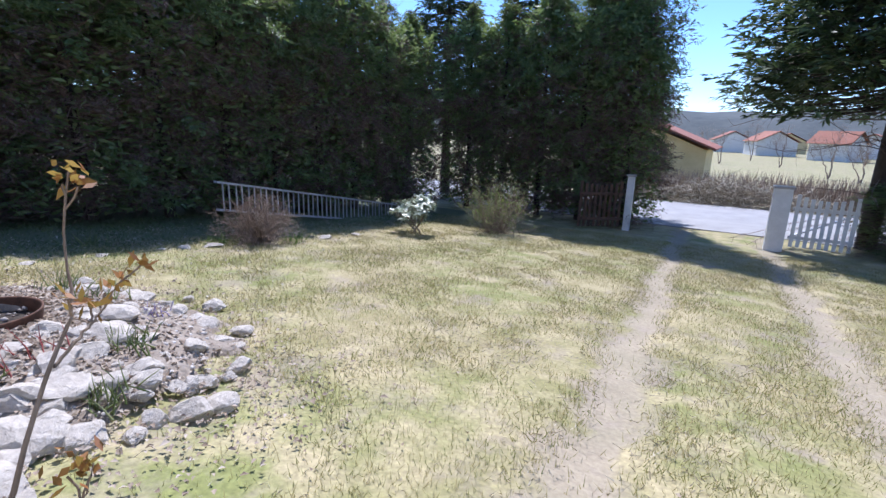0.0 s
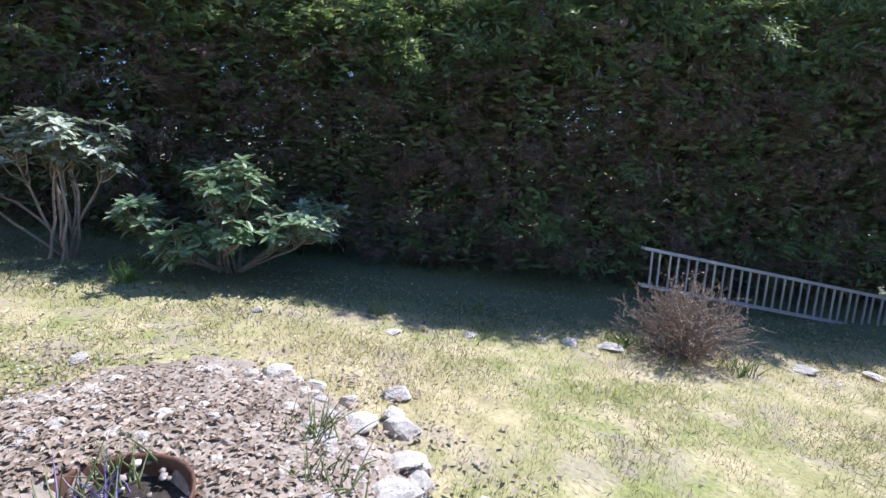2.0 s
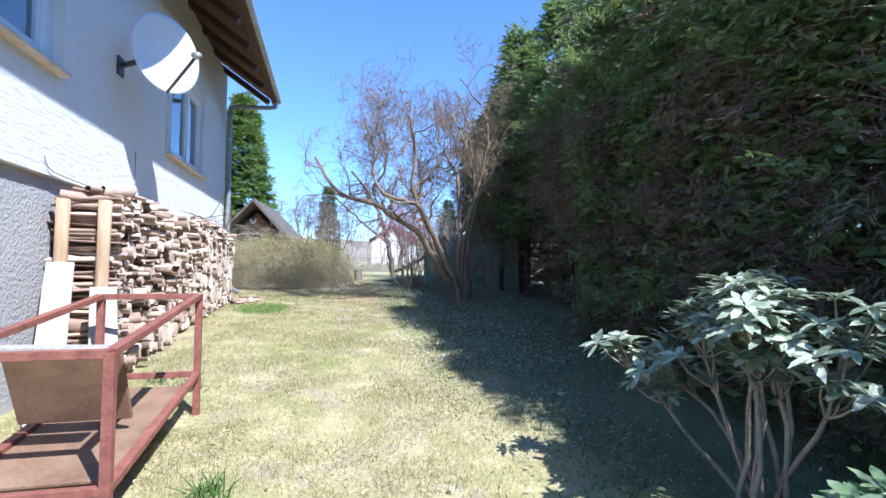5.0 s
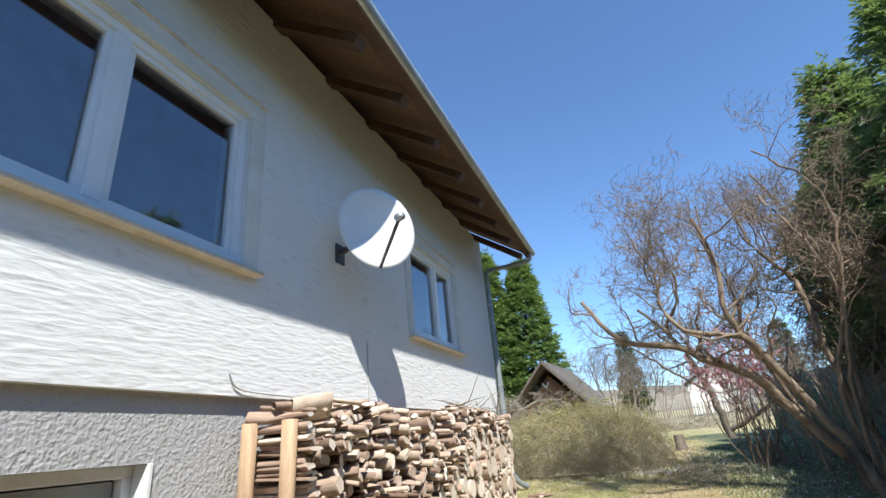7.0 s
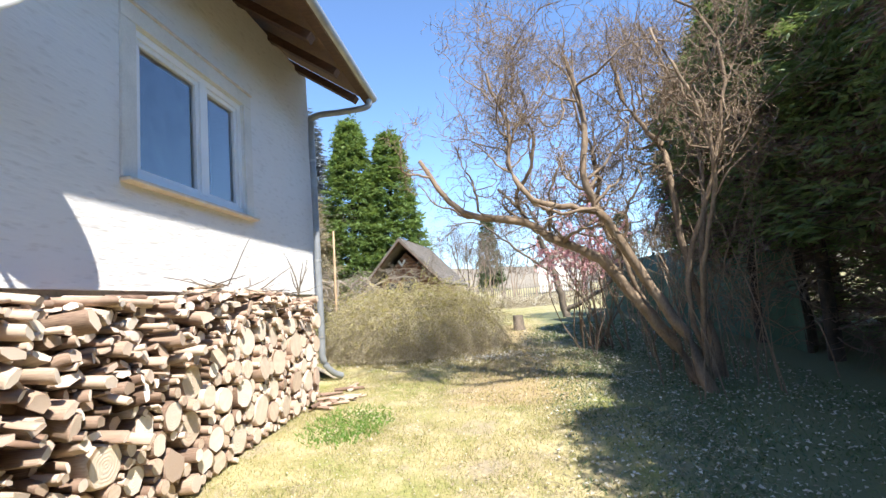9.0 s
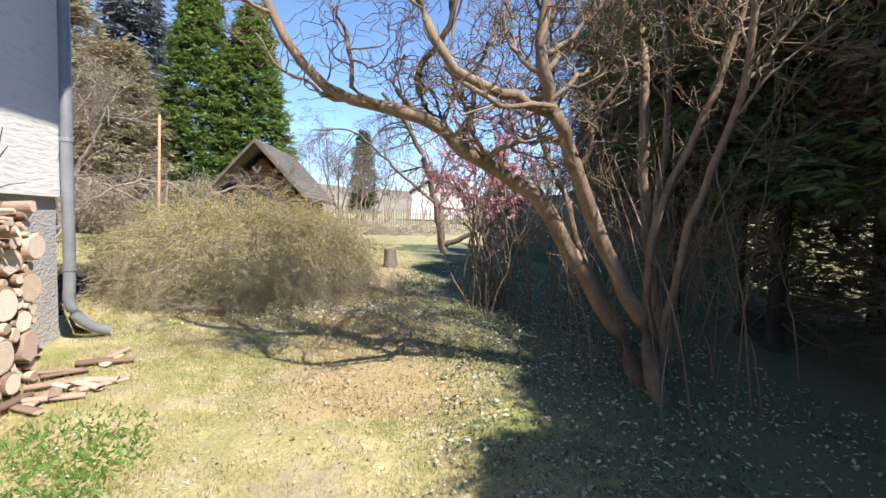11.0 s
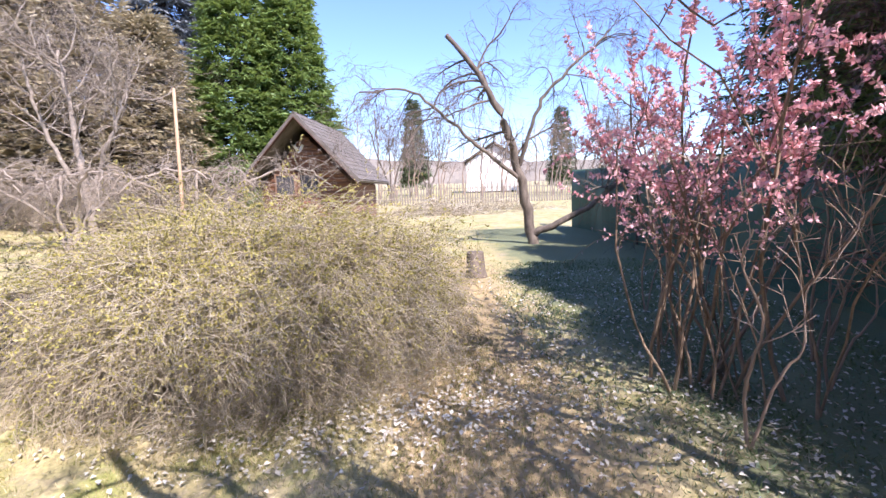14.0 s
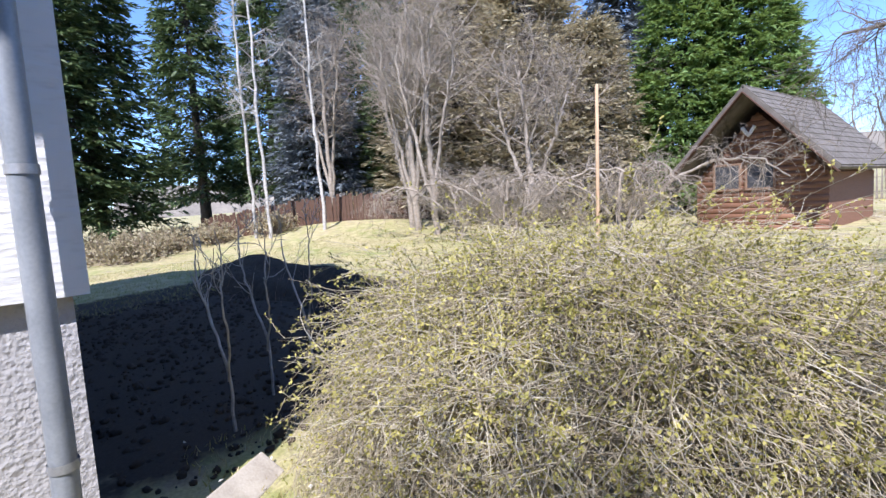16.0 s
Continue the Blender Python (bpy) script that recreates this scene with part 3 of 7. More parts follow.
for k in range(11):
    y = -1.55 - 0.955 * k
    c, l, m = beam((EAVE_X + 0.06, y, EAVE_Z - 0.03), (HX + 0.3, y, EAVE_Z - 0.03 + math.tan(PITCH) * (HX + 0.24 - EAVE_X)))
    under(box_part("rafter", c, (0.15, 0.11, l), M_RAFTER, None, "", m, 0.006), house)
under(beam_part("fascia", (EAVE_X - 0.02, -0.7, EAVE_Z + 0.11), (EAVE_X - 0.02, -11.6, EAVE_Z + 0.11), 0.13, 0.025, M_RAFTER), house)
ng = 9
th = np.linspace(0, np.pi, ng)
prof = np.stack([EAVE_X - 0.1 + 0.075 * np.cos(th), np.zeros(ng), EAVE_Z + 0.2 - 0.085 * np.sin(th)], -1)
inner = prof * 1.0
inner[:, 0] = EAVE_X - 0.1 + 0.068 * np.cos(th)
inner[:, 2] = EAVE_Z + 0.2 - 0.078 * np.sin(th)
loop = np.concatenate([prof, inner[::-1]])
VV = np.concatenate([loop + [0, -0.7, 0], loop + [0, -11.62, 0]])
q = len(loop)
i = np.arange(q)
FF = np.stack([i, (i + 1) % q, (i + 1) % q + q, i + q], -1)
under(np_part("gutter", [(VV, FF, 0)], M_ZINC, None, "half-round zinc gutter", True), house)
PX, PYY = -2.2, -11.31
pipe = catmull([(EAVE_X - 0.08, -11.42, EAVE_Z + 0.1), (EAVE_X - 0.02, -11.42, EAVE_Z - 0.03), (-2.75, -11.36, EAVE_Z - 0.09), (PX - 0.1, -11.24, EAVE_Z - 0.16), (PX, PYY, EAVE_Z - 0.34), (PX, PYY, 4.5), (PX, PYY, 2.2), (PX, PYY, 1.72), (PX - 0.1, PYY - 0.1, 1.5), (PX - 0.22, PYY - 0.24, 1.4)], 60)
v, f = tubes(pipe[None], np.full((1, 60), 0.052), 12)
under(np_part("drainpipe", [(v, f, 0)], M_PIPE, None, "grey drainpipe at the house corner", True), house)
for z in (5.0, 3.3, 2.05):
    v, f = tubes(np.array([[(PX, PYY, z), (PX, PYY, z + 0.02), (PX, PYY, z + 0.04)]]), np.full((1, 3), 0.058), 12)
    under(np_part("pipe_clip", [(v, f, 0)], M_ZINC), house)


def window(name, y0, y1, z0, z1, mullion, label, x=HX):
    """A white two-light window with ochre trim, recessed in its opening."""
    w = thing(name, (x, (y0 + y1) / 2, z0), label, "window", kind="structure")
    fr = 0.075
    xf = x + 0.07
    for a, c, p, q_ in ((y0, y1, z0, z0 + fr), (y0, y1, z1 - fr, z1), (y0, y0 + fr, z0 + fr, z1 - fr), (y1 - fr, y1, z0 + fr, z1 - fr), (mullion - 0.06, mullion + 0.06, z0 + fr, z1 - fr)):
        under(box_part("window_frame", (xf, (a + c) / 2, (p + q_) / 2), (0.09, c - a, q_ - p), M_PVC, None, "", None, 0.008), w)
    for a, c in ((y0 + fr, mullion - 0.06), (mullion + 0.06, y1 - fr)):
        for s_, e_, p, q_ in ((a, c, z0 + fr, z0 + fr + 0.05), (a, c, z1 - fr - 0.05, z1 - fr), (a, a + 0.05, z0 + fr + 0.05, z1 - fr - 0.05), (c - 0.05, c, z0 + fr + 0.05, z1 - fr - 0.05)):
            under(box_part("sash", (xf + 0.012, (s_ + e_) / 2, (p + q_) / 2), (0.07, e_ - s_, q_ - p), M_PVC, None, "", None, 0.006), w)
        g = under(box_part("pane", (xf + 0.02, (a + c) / 2, (z0 + z1) / 2), (0.012, c - a - 0.1, z1 - z0 - 2 * fr - 0.1), M_GLASS, None, "blue sky-reflecting pane", None, 0), w)
        g.visible_shadow = False
    under(box_part("window_sill", (x - 0.035, (y0 + y1) / 2, z0 - 0.045), (0.13, y1 - y0 + 0.36, 0.036), M_OCHRE, None, "ochre sill", None, 0.012), w)
    under(box_part("reveal", (x - 0.012, (y0 + y1) / 2, z1 + 0.09), (0.03, y1 - y0 + 0.36, 0.17), M_PALEPLASTER, None, "pale plaster surround", None, 0.01), w)
    for yy in (y0 - 0.09, y1 + 0.09):
        under(box_part("reveal", (x - 0.012, yy, (z0 + z1) / 2 - 0.01), (0.03, 0.175, z1 - z0 + 0.02), M_PALEPLASTER, None, "", None, 0.01), w)
    under(box_part("trim", (x - 0.02, (y0 + y1) / 2, z1 + 0.19), (0.05, y1 - y0 + 0.36, 0.028), M_OCHRE, None, "ochre drip moulding", None, 0.008), w)
    return w


window("window_1", *W1, -2.96, "large white two-pane window with ochre sill")
window("window_2", *W2, -8.49, "white two-pane window with ochre sill")
for y0, y1, z0, z1 in (W1, W2):
    c = box_part("curtain", (HX + 0.75, (y0 + y1) / 2, (z0 + z1) / 2 + 0.05), (0.03, y1 - y0 + 0.9, z1 - z0 + 0.7), M_CURTAIN)
    tagged(c, "dim grey curtain behind the window", "curtain")
wb = thing("window_3", (HX + 0.1, -3.0, WB[2]), "low basement window with white splayed reveal", "window", kind="structure")
for a, c, p, q_ in ((WB[0], WB[1], WB[2], WB[2] + 0.07), (WB[0], WB[1], WB[3] - 0.07, WB[3]), (WB[0], WB[0] + 0.07, WB[2] + 0.07, WB[3] - 0.07), (WB[1] - 0.07, WB[1], WB[2] + 0.07, WB[3] - 0.07)):
    under(box_part("window_frame", (HX + 0.22, (a + c) / 2, (p + q_) / 2), (0.08, c - a, q_ - p), M_WHITE), wb)
under(box_part("pane", (HX + 0.24, -3.05, 2.01), (0.012, 0.94, 0.54), M_SCREEN, None, "grey insect screen"), wb)
under(box_part("reveal", (HX + 0.11, WB[0] - 0.004, 2.01), (0.13, 0.03, 0.7), M_WHITE, None, "white painted reveal"), wb)
under(box_part("blind", (HX + 0.3, -3.05, 2.01), (0.02, 0.94, 0.54), M_PALEPLASTER, None, "pale blind behind the glass"), wb)
cab = catmull([(HX - 0.012, -4.1, 2.92), (HX - 0.015, -4.17, 2.83), (HX - 0.02, -4.4, 2.8), (HX - 0.02, -5.2, 2.79), (HX - 0.015, -6.0, 2.81), (HX - 0.012, -6.1, 2.9), (HX - 0.012, -6.1, 3.2), (HX - 0.012, -6.1, 3.45)], 24)
v, f = tubes(cab[None], np.full((1, 24), 0.006), 6)
tagged(np_part("cable", [(v, f, 0)], M_CONCRETE), "thin pale cable along the edge of the render", "cable")


def satellite_dish(c, aim):
    """A dish with its rim, feed arm, feed horn and wall bracket."""
    t = thing("satellite_dish", tuple(c), "white satellite dish on a bracket on the house wall", "satellite dish")
    rot = Vector(aim).to_track_quat("Z", "Y").to_matrix().to_4x4()
    m = Matrix.Translation(c) @ rot
    n, rings, R0, H0 = 40, 8, 0.47, 0.08
    V, F = [], []
    for layer in (0, 1):
        for r in range(rings + 1):
            rr = R0 * r / rings
            for k in range(n):
                a = 2 * math.pi * k / n
                V.append(m @ Vector((rr * math.cos(a) * 0.94, rr * math.sin(a), H0 * (rr / R0) ** 2 - H0 - 0.012 * layer)))
    base = (rings + 1) * n
    for layer in (0, 1):
        for r in range(rings):
            for k in range(n):
                q4 = [layer * base + r * n + k, layer * base + r * n + (k + 1) % n, layer * base + (r + 1) * n + (k + 1) % n, layer * base + (r + 1) * n + k]
                F.append(q4 if layer == 0 else q4[::-1])
    for k in range(n):
        F.append([rings * n + k, rings * n + (k + 1) % n, base + rings * n + (k + 1) % n, base + rings * n + k])
    under(np_part("reflector", [(np.array([tuple(p) for p in V]), np.array(F), 0)], M_DISH, None, "", True), t)
    foot, horn = m @ Vector((0, -0.47, 0.0)), m @ Vector((0, -0.12, 0.5))
    under(beam_part("feed_arm", foot, horn, 0.028, 0.028, M_DARKMETAL), t)
    v, f = tubes(np.array([[tuple(horn + (m.translation - horn) * s_) for s_ in (-0.1, -0.09, 0.08, 0.1)]]), np.array([[0.002, 0.04, 0.045, 0.02]]), 12)
    under(np_part("feed_horn", [(v, f, 0)], M_ZINC, None, "grey feed horn", True), t)
    back = m @ Vector((0, 0, -H0 - 0.02))
    under(beam_part("bracket", back, (HX + 0.01, back.y, back.z - 0.18), 0.05, 0.05, M_DARKMETAL), t)
    under(box_part("wall_plate", (HX - 0.012, back.y, back.z - 0.18), (0.024, 0.16, 0.22), M_DARKMETAL), t)
    return t


satellite_dish((-2.61, -5.5, 4.52), (-0.8, 0.6, 0.02))

# ---- woodpile ----
wood = thing("woodpile", (-2.3, -7.3, 1.2), "long stack of split and round firewood against the basement wall", "woodpile")


def log_mesh(kind, seed):
    """A log along x from 0 (cut end) to 1, radius 1."""
    rg = np.random.default_rng(seed)
    if kind == "round":
        k = 10
        th = np.arange(k) * 2 * np.pi / k
        o = np.stack([np.cos(th), np.sin(th)], -1) * (1 + rg.normal(0, 0.07, k))[:, None]
    elif kind == "split":
        th = np.radians([-60, -25, 10, 45, 75])
        o = np.concatenate([[[-0.75, -0.2]], np.stack([np.cos(th) * 1.1 - 0.1, np.sin(th) * 0.9], -1), [[-0.55, 0.7]]]) * (1 + rg.normal(0, 0.08, (7, 1)))
        k = 7
    else:
        o = np.array([[-1.15, -0.35], [0.1, -0.62], [1.15, -0.3], [1.05, 0.3], [0.0, 0.5], [-1.0, 0.35]]) * (1 + rg.normal(0, 0.12, (6, 1)))
        k = 6
    V = [[rg.normal(0, 0.006), 0, 0]]
    for xx, s_ in ((0, 0.9), (0.035, 1.0), (1, 0.93)):
        V += [[xx, *(p * s_)] for p in o]
    i, j = np.arange(k), (np.arange(k) + 1) % k
    tri = np.stack([np.zeros(k, int), 1 + j, 1 + i], -1)
    quads = np.concatenate([np.stack([1 + i, 1 + j, 1 + k + j, 1 + k + i], -1), np.stack([1 + k + i, 1 + k + j, 1 + 2 * k + j, 1 + 2 * k + i], -1)])
    return np.array(V, float), tri, quads


LOGS = [log_mesh(kd, s_) for kd, s_ in (("round", 1), ("round", 2), ("round", 3), ("split", 4), ("split", 5), ("split", 6), ("flat", 7), ("flat", 8), ("flat", 9))]
LOG_DATA = [mesh_np("log", [(V, t_, 0), (V, q_, 1)], [M_LOGRING if k_ < 3 else M_LOGEND, M_LOGBARK]) for k_, (V, t_, q_) in enumerate(LOGS)]


def pile_top(y):
    return 2.62 + (-4.2 - y) * 0.016 + 0.05 * math.sin(y * 2.1) + 0.03 * math.sin(y * 5.3)


rg = np.random.default_rng(11)
placed = []
PY0, PY1 = -10.3, -4.36


def upper(y, z):
    """True where the stack is thin split wood rather than round logs."""
    far = (PY1 - y) / (PY1 - PY0)
    return z > min(0.95 + 2.6 * max(0.0, far - 0.12), pile_top(y) - 0.28)


placed = np.zeros((0, 4))
for rad, tries in ((0.15, 260), (0.12, 700), (0.09, 2500), (0.062, 5500), (0.046, 9000), (0.033, 14000), (0.024, 9000)):
    for y, z in np.stack([rg.uniform(PY0, PY1, tries), rg.uniform(0.75, 3.0, tries)], -1):
        r = rad * rg.uniform(0.86, 1.14)
        up = upper(y, z)
        if up and (rad > 0.07 or (rad > 0.04 and rg.random() < 0.75)):
            continue
        if z - r * (0.7 if up else 1) < gz(-2.3, y) + 0.01 or z + r * (0.7 if up else 1) > pile_top(y):
            continue
        ky, kz = (0.72, 1.35) if up else (1.0, 1.0)
        if np.any(((placed[:, 0] - y) * ky) ** 2 + ((placed[:, 1] - z) * kz) ** 2 < (0.92 * (placed[:, 2] + r)) ** 2):
            continue
        placed = np.concatenate([placed, [[y, z, r, up]]])
rest, count = [], 0
for y, z, r, up in sorted(placed.tolist(), key=lambda p: -p[2]):
    kind = rg.integers(3, 9) if up else (rg.integers(0, 3) if rg.random() < 0.9 else rg.integers(3, 6))
    fx = -2.52 + rg.normal(0, 0.07 if up else 0.025)
    flat = Matrix.Diagonal((0.4, r * 1.1, r * 0.92, 1)) if up else Matrix.Diagonal((0.4, r * 1.03, r * 1.03, 1))
    m = Matrix.Translation((fx, y, z)) @ Matrix.Rotation(rg.normal(0, 0.2 if up else 0.06), 4, "Z") @ Matrix.Rotation(rg.normal(0, 0.1 if up else 0.04), 4, "Y") @ (Matrix.Rotation(rg.normal(0, 0.9), 4, "X") @ flat if up else flat @ Matrix.Rotation(rg.uniform(0, 6.28), 4, "X"))
    if count < 300:
        ob = new("log", LOG_DATA[kind])
        ob.matrix_world = m
        ob.parent = wood
        ob.matrix_parent_inverse = Matrix.Translation(wood.location).inverted()
        count += 1
    else:
        V, t_, q_ = LOGS[kind]
        V = (np.array(m)[:3, :3] @ V.T).T + np.array(m)[:3, 3]
        rest += [(V, t_, 0), (V, q_, 1)]
for k in range(16):
    y = rg.uniform(-11.0, -9.6)
    x = rg.uniform(-3.0, -2.6)
    m = Matrix.Translation((x, y, gz(x, y) + 0.03)) @ Matrix.Rotation(rg.uniform(0, 6.28), 4, "Z") @ Matrix.Diagonal((rg.uniform(0.2, 0.4), 0.04, 0.03, 1))
    ob = new("firewood_piece", LOG_DATA[rg.integers(3, 9)])
    ob.matrix_world = m
    tagged(ob, "loose piece of split firewood on the ground", "firewood", "loose firewood")
# a loose layer of split pieces lying on top
for k in range(70):
    y = rg.uniform(-10.4, -4.5)
    z = pile_top(y) + rg.uniform(-0.02, 0.05)
    m = Matrix.Translation((-2.5 + rg.uniform(-0.06, 0.12), y, z)) @ Matrix.Rotation(rg.uniform(-1.3, 1.3), 4, "Z") @ Matrix.Rotation(rg.normal(0, 0.08), 4, "Y") @ Matrix.Diagonal((rg.uniform(0.25, 0.38), 0.05, 0.035, 1))
    V, t_, q_ = LOGS[rg.integers(3, 9)]
    V = (np.array(m)[:3, :3] @ V.T).T + np.array(m)[:3, 3]
    rest += [(V, t_, 0), (V, q_, 1)]
tagged(under(np_part("split_wood", rest, [M_LOGEND, M_LOGBARK]), wood), kind="stuff")
under(box_part("stack_core", (-2.18, -7.5, 1.7), (0.16, 6.1, 1.5), M_LOGBARK, None, "", None, 0.02), wood)
# criss-crossed end with its two posts
end = []
for k in range(46):
    z = gz(-2.4, -4.3) + 0.08 + k * 0.038
    m = Matrix.Translation((-2.62 + rg.normal(0, 0.03), -4.36 + rg.normal(0, 0.03), z)) @ Matrix.Rotation(rg.normal(0, 0.06), 4, "Z") @ Matrix.Rotation(rg.normal(0, 0.04), 4, "Y") @ Matrix.Diagonal((0.52, rg.uniform(0.04, 0.075), rg.uniform(0.018, 0.035), 1))
    V, t_, q_ = LOGS[rg.integers(3, 9)]
    V = (np.array(m)[:3, :3] @ V.T).T + np.array(m)[:3, 3]
    end += [(V, t_, 0), (V, q_, 1)]
tagged(under(np_part("end_wood", end, [M_LOGEND, M_LOGBARK]), wood), kind="stuff")
for x, y in ((-2.19, -4.22), (-2.52, -4.24)):
    p = np.array([[(x, y, gz(x, y) - 0.1), (x + 0.01, y - 0.01, 1.6), (x, y, 2.1), (x, y - 0.01, 2.565), (x, y - 0.01, 2.57)]])
    v, f = tubes(p, np.array([[0.06, 0.056, 0.054, 0.056, 0.002]]), 9)
    under(np_part("post", [(v, f, 0)], M_POSTWOOD, None, "debarked pale post", True), wood)
V, t_, q_ = LOGS[6]
m = Matrix.Translation((-2.6, -4.62, 2.68)) @ Matrix.Rotation(0.9, 4, "Z") @ Matrix.Rotation(0.12, 4, "Y") @ Matrix.Rotation(0.7, 4, "X") @ Matrix.Diagonal((0.3, 0.11, 0.085, 1))
V = (np.array(m)[:3, :3] @ V.T).T + np.array(m)[:3, 3]
under(np_part("chunk", [(V, t_, 0), (V, q_, 1)], [M_LOGEND, M_LOGBARK]), wood)
# thin prunings lying on the far end
S = np.stack([rg.uniform(-2.6, -2.3, 40), rg.uniform(-9.6, -7.2, 40), np.zeros(40)], -1)
S[:, 2] = [pile_top(y) + 0.05 for y in S[:, 1]]
P, R = grow(S, np.stack([rg.normal(0, 0.3, 40), rg.normal(-0.3, 0.7, 40), rg.uniform(-0.02, 0.15, 40)], -1), rg.uniform(0.2, 0.5, 40), np.full(40, 0.008), 5, 0.12, 0)
P2, R2 = grow(np.repeat([[-2.45, -9.9, 2.72]], 5, 0), np.array([[0.1, -0.2, 1], [0, 0.3, 1], [-0.1, 0.15, 1], [0, -0.5, 1], [0.1, 0.5, 0.8]]), np.array([0.5, 0.6, 0.45, 0.4, 0.35]), np.full(5, 0.012), 5, 0.12, 0)
under(np_part("brushwood", [(*tubes(P, R, 4), 0), (*tubes(P2, R2, 5), 0)], M_BARK, None, "thin cut twigs"), wood)
for k, (x, y0) in enumerate(((-2.16, -3.8), (-2.5, -3.86))):
    top, low = (x - 0.08, -4.12, 1.98 - 0.22 * k), (x - 0.5, -3.05 - 0.12 * k, gz(x, -3) + 0.01)
    b_ = beam_part("plank", low, top, 0.2, 0.035, M_GREYWOOD)
    tagged(b_, "weathered grey plank leaning on the woodpile", "plank", "leaning planks")

# rusty red angle-iron frame beside the basement
fr = thing("iron_frame", (-3.15, -2.75, gz(-3.1, -2.7)), "red-oxide angle-iron frame with a brown board inside", "metal frame")
XL, XR, YF, YN = -3.5, -2.78, -3.6, -1.95
zt, zb = {YF: 1.71, YN: 1.51}, {YF: 1.07, YN: 0.84}
for x in (XL, XR):
    for y in (YF, YN):
        under(beam_part("leg", (x, y, gz(x, y) - 0.12), (x, y, zt[y]), 0.05, 0.05, M_RUST), fr)
    under(beam_part("rail", (x, YF, zt[YF]), (x, YN, zt[YN]), 0.055, 0.04, M_RUST), fr)
    under(beam_part("rail", (x, YF, zb[YF]), (x, YN, zb[YN]), 0.055, 0.04, M_RUST), fr)
for y in (YF, YN):
    under(beam_part("crossbar", (XL, y, zt[y] - 0.004), (XR, y, zt[y] - 0.004), 0.045, 0.045, M_RUST), fr)
    under(beam_part("crossbar", (XL, y, zb[y] - 0.004), (XR, y, zb[y] - 0.004), 0.045, 0.045, M_RUST), fr)
under(beam_part("board", (-2.7, -2.15, 1.52), (-3.42, -2.15, 1.5), 0.12, 0.03, M_GREYWOOD, None, "grey top plank"), fr)
under(box_part("panel", (-3.08, -2.5, 1.24), (0.6, 0.03, 0.5), M_BROWNBOARD, None, "leaning brown board", Matrix.Rotation(radians(-24), 4, "X")), fr)
under(box_part("tray", (-3.14, -2.7, 0.93), (0.66, 1.3, 0.02), M_BROWNBOARD, None, "", Matrix.Rotation(radians(-8), 4, "X")), fr)


